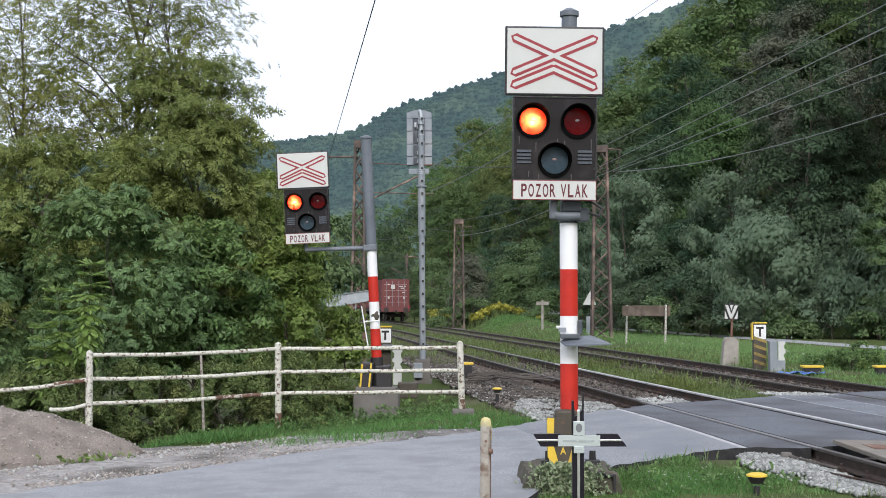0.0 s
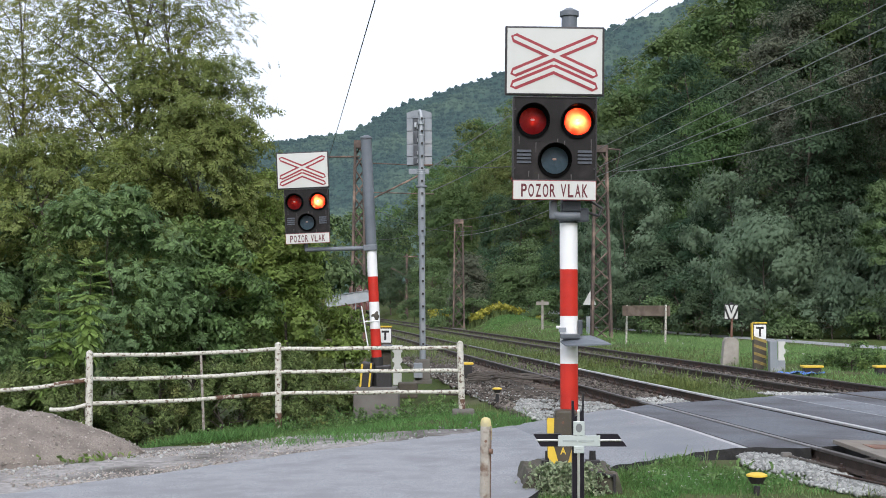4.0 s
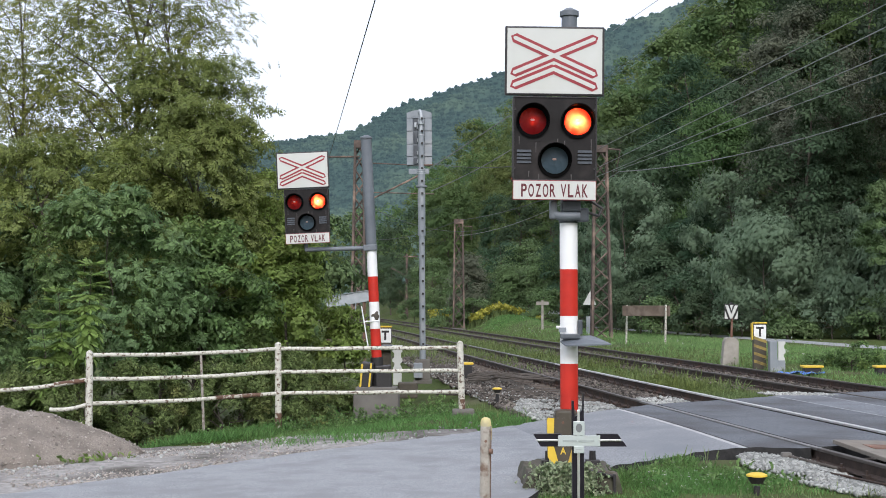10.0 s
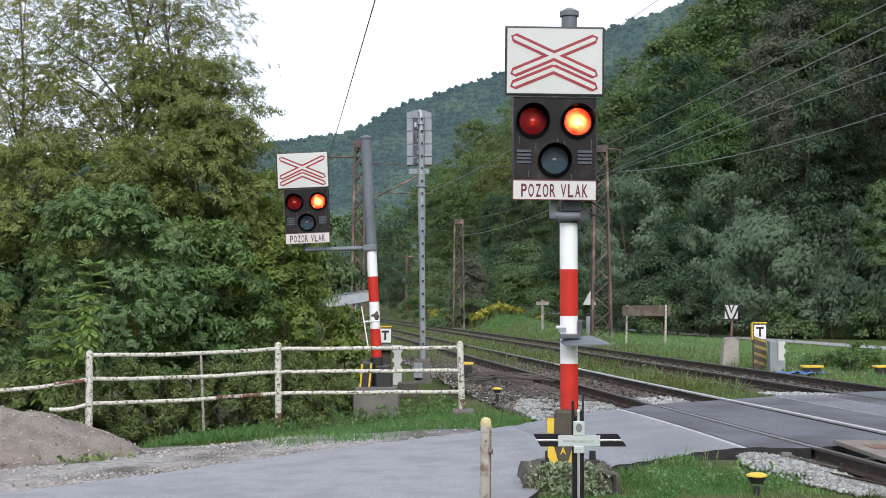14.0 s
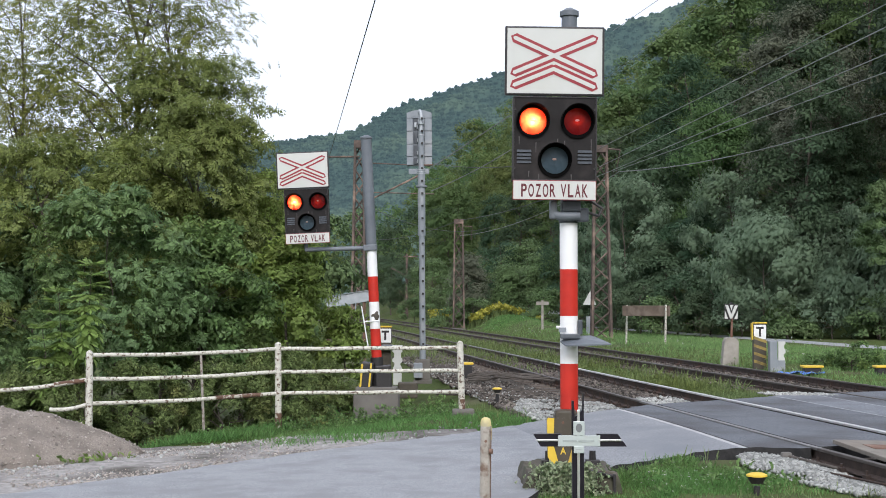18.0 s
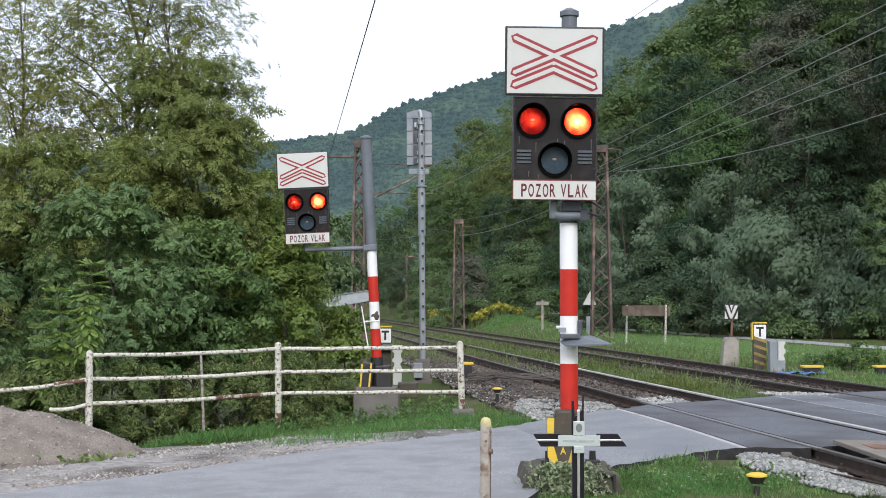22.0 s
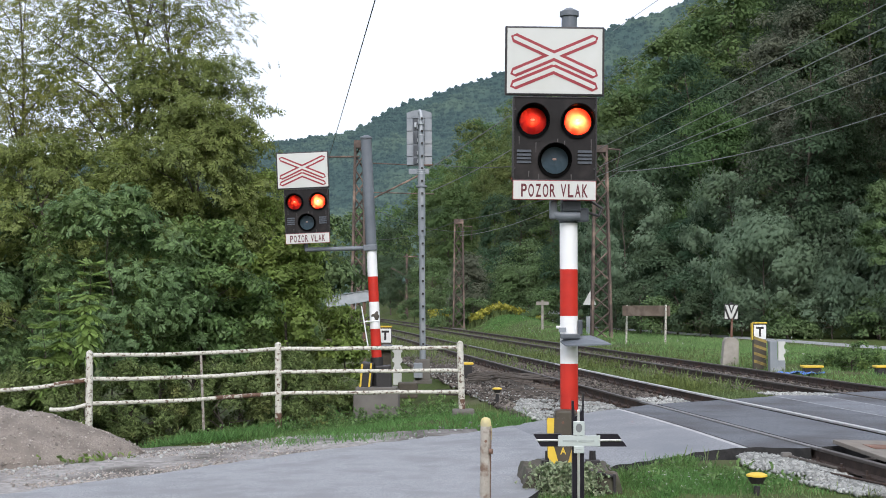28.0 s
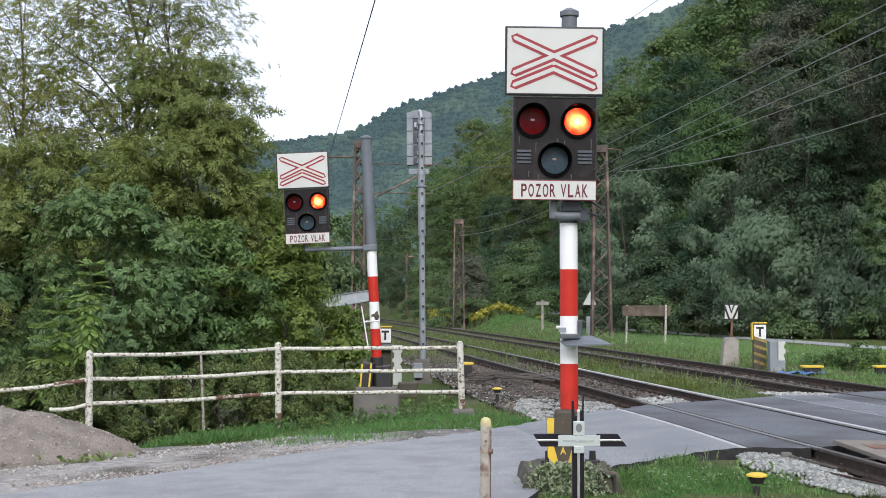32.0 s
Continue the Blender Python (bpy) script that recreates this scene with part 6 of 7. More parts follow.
tree("ash_tree", (-5.35, 29.8), 7.4, (1.75, 1.6, 2.8), 4.7, M["leaf_young"], PIN, 105, 62, 0.5, FULL, 14, 0.1, 0.45, 0.45, (0.5, 1.05), 0.5, group=G1, fine=60)
tree("ash_tree", (-4.0, 31.0), 5.6, (1.35, 1.2, 2.5), 3.5, M["leaf_lime"], PIN, 66, 56, 0.42, FULL, 24, 0.08, 0.5, 0.45, (0.5, 1.05), 0.5, group=G1)
tree("ash_tree", (-8.3, 28.8), 6.4, (3.3, 1.6, 2.6), 4.0, M["leaf_young"], PIN, 116, 64, 0.55, "dense green young ash tree", 15, 0.1, 0.55, 0.45, (0.5, 1.05), 0.5, group=G1)
tree("ash_tree", (-6.1, 31.2), 8.9, (2.2, 1.6, 2.5), 6.6, M["leaf_young"], PIN, 92, 44, 0.5, FULL, 29, 0.1, 0.25, 0.45, (0.5, 1.05), 0.42, group=G1, fine=90)
ELDER = "leafy elder bush with large divided leaves"
tree("bush", (-6.2, 25.4), 4.8, (1.7, 1.0, 2.1), 3.0, M["leaf_elder"], PIN_BIG, 84, 60, 0.4, ELDER, 16, 0.02, 0.6, 0.5, (0.2, 0.42), 0.7, category="bush", group=G2, up=0.5)
tree("bush", (-8.9, 24.6), 3.6, (1.3, 0.9, 1.8), 2.1, M["leaf_elder"], PIN_BIG, 66, 60, 0.38, ELDER, 17, 0.02, 0.6, 0.5, (0.2, 0.42), 0.7, category="bush", group=G2, up=0.5)
tree("bush", (-4.6, 26.6), 4.4, (1.3, 1.0, 1.9), 2.7, M["leaf_bush"], SPRIG, 80, 70, 0.34, "dense dark green bush", 18, 0.05, 0.5, 0.45, (0.8, 1.4), 0.6, category="bush", group=G2)
tree("bush", (-3.2, 28.4), 4.2, (0.95, 0.9, 2.0), 2.3, M["leaf_lime"], SPRIG, 60, 62, 0.32, "green bush beside the far signal", 19, 0.05, 0.5, 0.45, (0.8, 1.4), 0.6, category="bush", group=G2)
for bx_, by_, sd in ((-5.4, 24.0, 20), (-2.9, 25.2, 21), (-7.4, 23.3, 22), (-4.0, 24.6, 25), (-6.6, 22.6, 26), (-8.9, 22.8, 27), (-2.6, 26.8, 28)):
    tree("bush", (bx_, by_), 1.9, (1.0, 0.7, 1.0), 0.9, M["leaf_bramble"], SPRIG, 66, 84, 0.22, "low tangled bramble bush", sd, 0.03, 0.4, 0.6, (0.36, 0.75), 0.8, limb_count=14, category="bush", group=G2)

for bx_, by_, sd in ((-10.6, 31.5, 31), (-6.6, 33.5, 32), (-13.5, 30.5, 33), (-4.9, 33.2, 35), (-8.8, 33.0, 36)):
    tree("bush", (bx_, by_), 5.0, (2.6, 1.2, 2.5), 3.0, M["leaf_shrub"], SPRIG, 60, 44, 0.5, "dark dense shrub behind the young trees", sd, 0.06, 0.3, 0.5, (1.5, 2.6), 0.6, category="bush", group=G2)

tree("bush", (-2.12, 28.8), 2.9, (0.6, 0.5, 1.3), 1.55, M["leaf_lime"], SPRIG, 44, 34, 0.22, "straggly green bush beside the far signal", 34, 0.03, 0.3, 0.5, (0.7, 1.3), 0.7, category="bush", group=G2)


def sapling(base, stems, label, seed):
    """Upright shoots that carry whorls of divided leaves."""
    rng = np.random.default_rng(seed)
    x, y = base
    z0 = float(ground_z(np.array(x), np.array(y)))
    t = thing("sapling", pose(x, y, z0), label, "sapling")
    for dx, dy, h in stems:
        bm = tube(B(), (dx * 0.4, dy, -0.1), (dx, dy, h), 0.014, 0.005, seg=6)
        smooth(part("stem", bm, M["bark"], t))
        pl, rot, sz = [], [], []
        for q in range(9):
            zz = h - 1.25 + 1.25 * q / 8
            for k in range(9):
                a = 2 * math.pi * (k + 0.5 * (q % 2)) / 9 + rng.normal(0, 0.12)
                m = Matrix.Rotation(a, 3, "Z") @ Matrix.Rotation(0.45 - 0.16 * (8 - q) + rng.normal(0, 0.1), 3, "X")
                pl.append((dx * (0.4 + 0.6 * zz / h), dy, zz))
                rot.append(np.array(m))
                sz.append(0.8 - 0.04 * q + rng.normal(0, 0.05))
        part("leaves", scatter("leaves", *PIN_BIG, np.array(pl), np.array(rot), np.array(sz)[:, None], M["leaf_fresh"]), None, t, "whorls of fresh green divided leaves")
    return t


sapling((-6.05, 22.6), ((0.22, 0.0, 3.5), (-0.36, 0.15, 3.05), (-0.55, -0.1, 2.45)), "fresh green young sapling with whorled leaves behind the fence", 5)

# willows and trees at the foot of the hill
G3 = "trees at the foot of the hill"
for i, (x, y, h, w, kind) in enumerate((
        (10.4, 78, 9.5, 2.6, "w"), (14.2, 77, 7.4, 2.8, "d"), (15.5, 74, 9.3, 2.7, "w"), (19.3, 72, 7.4, 2.0, "w"), (20.2, 76, 12.2, 2.6, "b"), (17.0, 84, 15.0, 2.8, "m"), (22.4, 74, 7.4, 2.8, "d"), (22.5, 66, 7.4, 3.0, "w"), (15.6, 66.5, 6.1, 2.1, "w"),
        (12.4, 76, 5.2, 2.4, "d"), (20.5, 64.5, 4.2, 2.4, "w"), (10.4, 90, 7.0, 2.4, "d"), (6.6, 105, 7.0, 2.6, "g"), (-4.2, 152, 7.0, 2.4, "d"), (-6.5, 170, 8.5, 2.8, "d"), (-9.2, 190, 9.0, 3.0, "d"), (-12.4, 212, 9.5, 3.2, "d"), (4.6, 108, 7.0, 3.0, "d"), (2.6, 122, 6.2, 2.6, "g"), (4.75, 99, 4.6, 1.15, "g"), (7.1, 97, 5.7, 1.3, "g"), (9.6, 92, 9.0, 2.8, "d"), (1.8, 98, 5.5, 1.15, "b"), (-1.0, 128, 6.4, 2.4, "g"))):
    ma = {"b": M["leaf_brown"], "m": M["leaf_wood"], "g": M["leaf_shrub"], "w": M["leaf_willow"], "d": M["leaf_dark"], "a": M["leaf_ash"]}[kind]
    lab = {"g": "mid-green leafy tree at the foot of the hill", "b": "grey-brown leafy tree at the foot of the hill", "m": "bright green tree on the lower hillside", "w": "grey-green willow at the foot of the hill", "d": "dark green tree at the foot of the hill", "a": "light green tree beside the far road"}[kind]
    if kind == "w":
        tree("willow_tree", (x, y), h, (w, w, h * 0.46), h * 0.48, ma, WILLOW, 74, 140, 0.72, lab, 40 + i, 0.06, 0.62, 0.16, (0.7, 1.25), 1.0, brush=True, fine=10, group=G3, droop=-0.5, up=0.2)
    else:
        tree("tree", (x, y), h, (w, w, h * 0.46), h * 0.48, ma, SPRIG_FAR, 72, 74, 0.8, lab, 40 + i, 0.08, 0.55, 0.18, (0.28, 0.55), 0.6, fine=10, group=G3)


SPRIG_WOOD = simple_sprig(2, 0.3, 0.2, 6, 0.3)
KINDS = {
    "mid": (M["leaf_wood"], "mid-green leafy tree with a layered crown on the hillside"),
    "olive": (M["leaf_olive"], "yellowish olive-green leafy tree on the hillside"),
    "dark": (M["leaf_dark"], "dark green leafy tree on the hillside"),
    "black": (M["leaf_shade"], "hillside tree with the shade of the slope put into its blackish leaves"),
    "brown": (M["leaf_brown"], "grey-brown leafy tree on the hillside"),
}


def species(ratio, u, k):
    """Which kind grows where on the slope; blackish leaf colour stands for shade."""
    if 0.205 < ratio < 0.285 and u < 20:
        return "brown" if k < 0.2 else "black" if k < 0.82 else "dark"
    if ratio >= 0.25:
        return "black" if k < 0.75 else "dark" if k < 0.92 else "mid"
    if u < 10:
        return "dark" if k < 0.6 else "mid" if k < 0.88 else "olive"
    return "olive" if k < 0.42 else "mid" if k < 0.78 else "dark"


def forest():
    rng = np.random.default_rng(77)
    proto, used, rest = {}, set(), {k: [] for k in KINDS}
    fine_sprig = simple_sprig(3, 0.19, 0.125, 6, 0.35)
    for kind, (ma, lab) in KINDS.items():
        for v in range(4):
            near = v < 2
            proto[kind, v] = tree("hillside_tree", (0, 0), 12.5, (2.9, 2.9, 5.3), 7.0, ma, fine_sprig if near else SPRIG_WOOD, 84 if near else 68, 70 if near else 54, 0.95, lab, 300 + 7 * v + len(kind), 0.12, 0.5, 0.18, (0.55, 1.15), 0.5, fine=12, group="trees on the hillside", droop=0.45, up=0.35, on_ground=False)

    def plant(kind, px, py, v, turn, sx, sy, sz):
        m = pose(px, py, float(ground_z(np.array(px), np.array(py))) - 0.1, 0, 0, turn) @ Matrix.Diagonal((sx, sy, sz, 1))
        if (kind, v) in used:
            copy_thing(proto[kind, v], m)
        else:
            proto[kind, v].matrix_world = m
            used.add((kind, v))

    # trees that stand out at the front of the wood
    front = (("brown", 22.3, 87, 1.3, 1.3), ("brown", 23.4, 79, 0.9, 1.0), ("brown", 20.6, 80, 0.85, 0.8), ("mid", 16.3, 82, 1.0, 1.15), ("mid", 26.4, 84, 1.2, 1.45), ("black", 25.2, 89, 1.2, 1.25), ("dark", 13.0, 84, 1.05, 1.0), ("dark", 18.6, 88, 1.0, 1.1))
    for n, (kind, px, py, w, h) in enumerate(front):
        plant(kind, px, py, n % 2, 47 * n, w, w, h)
    y = 66.0
    while y < 430:
        stepy = 4.8 + 0.02 * (min(y, 230) - 60) + 0.05 * max(0.0, y - 230)
        x = -0.1 * y - 5
        while x < 0.335 * y + 7:
            px, py = x + rng.uniform(-2, 2), y + rng.uniform(-2, 2)
            u = (px - 19) * 0.958 + (py - 58) * 0.286
            k, v, s, turn = rng.random(), int(rng.integers(0, 3)), rng.uniform(0.78, 1.25), rng.uniform(0, 360)
            if u > 3.5 and not (px < 7 and py < 120) and NX * px + NY * py > 15:
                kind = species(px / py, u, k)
                z = float(ground_z(np.array(px), np.array(py))) - 0.1
                if py < 175:
                    wide = s * rng.uniform(0.85, 1.2, 2)
                    if min((px - f[1]) ** 2 + (py - f[2]) ** 2 for f in front) > 10:
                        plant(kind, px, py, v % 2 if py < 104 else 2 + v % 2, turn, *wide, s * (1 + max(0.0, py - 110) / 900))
                else:
                    h, r = 13.5 * s * (1 + (py - 110) / 900), 3.0 * s
                    far = py > 240
                    pl, _, nrm = lobed_points(rng, 15 if far else 28, 13 if far else 24, np.array([px, py, z + h * 0.57]), np.array([r, r, h * 0.43]), 1.5 if far else 1.2, 0.7, 0.55, 0.35, 0.35)
                    rest[kind].append((pl, nrm, np.full(len(pl), 2.2 if far else 1.3)))
            x += stepy
        y += stepy
    for key, t in proto.items():
        if key not in used:
            for o in list(t.children) + [t]:
                bpy.data.objects.remove(o)
    for kind, parts_ in rest.items():
        if parts_:
            pl, nrm, sz = (np.concatenate([p[q] for p in parts_]) for q in range(3))
            rots = face_rots(rng, nrm + rng.normal(0, 0.25, nrm.shape))
            me = scatter("woodland", *SPRIG_WOOD, pl, rots, (sz * rng.uniform(0.6, 1.2, len(sz)))[:, None], KINDS[kind][0])
            tagged(part("woodland", soften(me, nrm, len(SPRIG_WOOD[0]))), KINDS[kind][1].replace("tree", "wood", 1).replace(" with a layered crown", ""), "woodland", kind="stuff")


forest()
for i, (x, y, h) in enumerate(((-49, 440, 31), (-42, 450, 33), (-35, 440, 32), (-29, 450, 34), (-55, 460, 29), (-24, 445, 30))):
    tree("tree", (x, y), h, (6.5, 5, h * 0.46), h * 0.5, M["leaf_shrub"], SPRIG_FAR, 40, 24, 2.2, "tall tree at the far end of the valley", 120 + i, 0.3, 0.72, 0.2, (1.8, 3.4), 0.7, fine=6, group="trees at the end of the valley")


for bx_, by_, h, sd in ((10.95, 36.5, 0.85, 71), (11.6, 37.3, 0.65, 72), (10.4, 37.4, 0.42, 74), (12.3, 39.5, 0.45, 75)):
    tree("bush", (bx_, by_), h, (0.62, 0.5, h * 0.5), h * 0.5, M["leaf_bush"], SPRIG, 20, 24, 0.18, "low dark green scrub beside the second track", sd, 0.02, 0.4, 0.6, (0.5, 0.95), 0.8, category="bush", group="shrubs beyond the tracks")
tree("tree", (19.75, 60), 7.4, (1.5, 1.4, 2.2), 5.0, M["leaf_shrub"], SPRIG, 60, 70, 0.42, "light green leafy tree beside the far road", 73, 0.08, 0.5, 0.45, (1.0, 1.8), 0.6, fine=10, group=G3)
for i, (x, y, h) in enumerate(((2.2, 95.2, 2.0), (0.5, 96, 1.7), (-2.75, 131, 2.4), (6.3, 94, 1.9), (-1.2, 124, 1.8), (10.4, 72, 3.0), (12.2, 71, 3.4), (13.8, 70.5, 2.8), (15.6, 69.0, 3.3), (17.5, 67.5, 2.8), (19.6, 65.5, 3.2), (8.4, 80, 3.2), (6.6, 88, 2.6))):
    tree("bush", (x, y), h, (1.5, 1.2, h * 0.48), h * 0.48, M["leaf_shrub"] if x < 8 else M["leaf_dark"] if x < 15 else M["leaf_willow"], SPRIG_FAR, 30, 50, 0.42, "mid-green shrub at the foot of the hill" if x < 8 else "dark green shrub at the foot of the hill" if x < 15 else "grey-green shrub at the foot of the hill", 80 + i, 0.05, 0.6, 0.3, (0.25, 0.5), fine=8, category="bush", group="shrubs at the foot of the hill")


for i, (x, y, h, ma) in enumerate(((9.4, 74, 2.6, "leaf_dark"), (11.2, 69.6, 2.2, "leaf_shrub"), (12.9, 68.4, 2.4, "leaf_dark"), (14.7, 67.2, 2.6, "leaf_willow"), (16.5, 65.8, 2.3, "leaf_shrub"), (18.3, 64.2, 2.8, "leaf_willow"), (20.0, 62.6, 2.5, "leaf_shrub"), (16.2, 64.0, 1.0, "leaf_shrub"), (21.4, 61.0, 2.6, "leaf_willow"), (7.7, 76.5, 2.2, "leaf_dark"))):
    tree("bush", (x, y), h, (1.5, 1.0, h * 0.48), h * 0.46, M[ma], SPRIG_FAR, 36, 50, 0.4, "leafy shrub at the edge of the wood", 180 + i, 0.04, 0.45, 0.25, (0.22, 0.45), 0.7, fine=6, category="bush", group="shrubs at the foot of the hill")


# ---- grass, weeds, stones and flowers ----
BLADE = (np.array([(-0.5, 0, 0), (0.5, 0, 0), (0.22, 0.12, 0.62), (0, 0.3, 1.0)]), np.array([[0, 1, 2, 3]]))


def inside(poly, x, y):
    r = np.zeros(len(x), bool)
    for (x0, y0), (x1, y1) in zip(poly, poly[1:] + poly[:1]):
        c = ((y0 > y) != (y1 > y)) & (x < (x1 - x0) * (y - y0) / (y1 - y0 + 1e-9) + x0)
        r ^= c
    return r


def spots(rng, poly, n, thresh=0.0, fscale=0.8):
    """Random places in a plan polygon, thinned in patches."""
    xs, ys = [p[0] for p in poly], [p[1] for p in poly]
    x, y = rng.uniform(min(xs), max(xs), n * 3), rng.uniform(min(ys), max(ys), n * 3)
    k = inside(poly, x, y)
    x, y = x[k][:n], y[k][:n]
    if thresh:
        f = np.sin(x * fscale * 2.1 + 1.3 * np.sin(y * fscale * 1.7)) + np.sin(y * fscale * 2.6 + 1.1 * np.sin(x * fscale * 2.3 + 2))
        k = f + rng.normal(0, 0.5, len(x)) > thresh
        x, y = x[k], y[k]
    return x, y


def blades(name, poly, n, h, w, material, label, seed, thresh=0.0, z=None, tilt=0.4, fscale=0.8, soft=0.12):
    rng = np.random.default_rng(seed)
    x, y = spots(rng, poly, n, thresh=thresh, fscale=fscale)
    x, y = x + rng.normal(0, soft, len(x)), y + rng.normal(0, soft, len(x))
    zz = ground_z(x, y) if z is None else z(x, y)
    hh = rng.uniform(h * 0.45, h * 1.15, len(x))
    size = np.stack([np.full(len(x), w) * rng.uniform(0.7, 1.3, len(x)), hh * 0.9, hh], -1)
    tv, tf = BLADE
    rots = rand_rots(rng, len(x), tilt)
    v = np.einsum("nij,nkj->nki", rots, tv[None] * size[:, None, :]) + np.stack([x, y, zz - 0.02], -1)[:, None, :]
    f = tf[None] + (np.arange(len(x)) * 4)[:, None, None]
    ob = part(name, raw_mesh(name, v.reshape(-1, 3), f.reshape(-1, 4), material))
    return tagged(ob, label, name.replace("_", " "), kind="stuff")


def tv(v, s):
    p = T(v, s)
    return (p.x, p.y)


def verge_z(x, y):
    return ground_z(x, y) + 0.04


blades("verge_grass", [(-2.3, 18.6), (-0.6, 19.2), (0.55, 20.5), (0.75, 21.6), (0.2, 23.5), (-1.2, 23.9), (-2.6, 22.6), (-2.6, 20)], 15000, 0.09, 0.013, M["grass"], "bright green grass along the roadside fence", 1, -0.15, z=verge_z, fscale=1.7, soft=0.2)
blades("verge_grass", [tv(2.7, 19.4), tv(3.6, 19.9), tv(4.1, 20.4), tv(4.1, 22.6), tv(3.0, 23.2)], 5200, 0.11, 0.012, M["grass"], "low green grass between the fence and the chippings", 26, -0.4)
blades("verge_grass", [tv(2.6, 19.6), tv(4.1, 20.4), tv(4.3, 23.5), tv(3.0, 24.5)], 420, 0.2, 0.016, M["weeds"], "loose tufts of dry grass beside the chippings", 27, 0.2, fscale=2.2, soft=0.05)
blades("verge_grass", [(-5.0, 20.6), (-2.6, 21.5), (-2.6, 24.2), (-5.0, 23.8)], 13000, 0.17, 0.012, M["grass"], "green grass under the fence", 2, -0.4, z=verge_z)
blades("verge_grass", [tv(0.2, 25), tv(2.8, 21.4), tv(3.4, 22.5), tv(3.2, 30), tv(2.2, 40), tv(0, 40)], 9000, 0.2, 0.013, M["grass"], "grass and weeds beside the first track", 3, 0.2)
blades("verge_grass", [(1.8, 12.6), (3.65, 12.6), (3.4, 13.8), (3.1, 14.4), (2.8, 14.75), (2.2, 14.5), (1.75, 14.1)], 24000, 0.07, 0.008, M["grass"], "lush green grass at the roadside", 4, -1.0, fscale=1.6)
blades("verge_grass", [tv(3.15, 13.7), tv(4.45, 14.1), tv(4.45, 14.45), tv(3.4, 14.25), tv(3.1, 14.0)], 4600, 0.11, 0.009, M["grass"], "tall grass against the broken road edge", 15, -0.9, z=lambda x, y: ground_z(x, y) + 0.05)
blades("verge_grass", [tv(3.3, 13.9), tv(4.7, 14.15), tv(4.6, 14.4), tv(3.4, 14.25)], 70, 0.22, 0.004, M["weeds"], "thin seed stalks against the road edge", 25, -0.6, z=lambda x, y: ground_z(x, y) + 0.04, tilt=0.15)
blades("verge_grass", [tv(8.05, 24.2), tv(9.7, 25.2), tv(9.7, 33), tv(8.05, 31)], 12000, 0.15, 0.012, M["weeds"], "lush grass between the tracks beside the crossing", 16, -1.0)
blades("meadow_grass", [(2.6, 83), (6.6, 82), (6.9, 91), (2.9, 92)], 9000, 0.2, 0.03, M["grass"], "bright green grass on the bank", 17, -1.2)
blades("track_weeds", [tv(4.4, 40), tv(13.4, 40), tv(13.4, 135), tv(3.6, 135)], 45000, 0.2, 0.024, M["weeds"], "pale weeds growing through the far tracks", 18, -0.3, z=lambda x, y: np.maximum(ground_z(x, y), -0.2), fscale=1.1)
blades("verge_grass", [(0.3, 12.3), (1.9, 12.5), (1.9, 13.15), (0.75, 13.2), (0.72, 13.6)], 1500, 0.07, 0.011, M["grass"], "short grass round the foundation block", 14, -0.2, z=lambda x, y: np.full(len(x), -0.24))
blades("verge_grass", [tv(3.6, 7), tv(5.6, 7), tv(5.5, 12.4), tv(4.4, 12.8)], 6000, 0.13, 0.01, M["weeds"], "short weeds among white stones", 5, 0.4)
blades("meadow_grass", [tv(12.9, 24), tv(20.3, 26), tv(20.3, 110), tv(13.4, 130)], 95000, 0.17, 0.018, M["meadow"], "tall meadow grass beyond the tracks", 6, -0.9)
blades("meadow_grass", [tv(12.6, 26), tv(14.4, 26), tv(14.4, 120), tv(12.8, 120)], 16000, 0.26, 0.018, M["weeds"], "dry weeds along the second track", 7, 0.1)
blades("track_weeds", [tv(8.0, 24.4), tv(9.75, 25), tv(9.75, 110), tv(8.0, 110)], 26000, 0.15, 0.016, M["weeds"], "weeds between the two tracks", 8, -0.5)
blades("track_weeds", [tv(8.1, 24.4), tv(9.6, 25), tv(9.6, 90), tv(8.1, 90)], 9000, 0.13, 0.016, M["meadow"], "grass between the two tracks", 9, 0.2)
blades("track_weeds", [tv(7.95, 27), tv(9.95, 27), tv(9.95, 62), tv(7.95, 62)], 9000, 0.33, 0.016, M["weeds"], "tall patchy weeds between the two tracks", 28, 0.7, fscale=0.7)
blades("track_weeds", [tv(6.15, 34), tv(7.45, 34), tv(7.45, 64), tv(6.15, 64)], 4200, 0.28, 0.016, M["weeds"], "tall patchy weeds between the rails of the first track", 29, 0.7, z=lambda x, y: np.full(len(x), -0.18), fscale=0.6)
blades("track_weeds", [tv(6.3, 26), tv(7.3, 26), tv(7.3, 110), tv(6.3, 110)], 9000, 0.11, 0.016, M["weeds"], "thin weeds between the rails", 10, 0.0)
blades("track_weeds", [tv(10.4, 26), tv(11.5, 26), tv(11.5, 110), tv(10.4, 110)], 10000, 0.12, 0.016, M["weeds"], "thin weeds between the rails", 11, -0.2)
blades("track_weeds", [tv(4.3, 46), tv(5.8, 46), tv(5.8, 130), tv(3.0, 130)], 12000, 0.3, 0.03, M["weeds"], "weeds beside the first track", 12, 0.0)

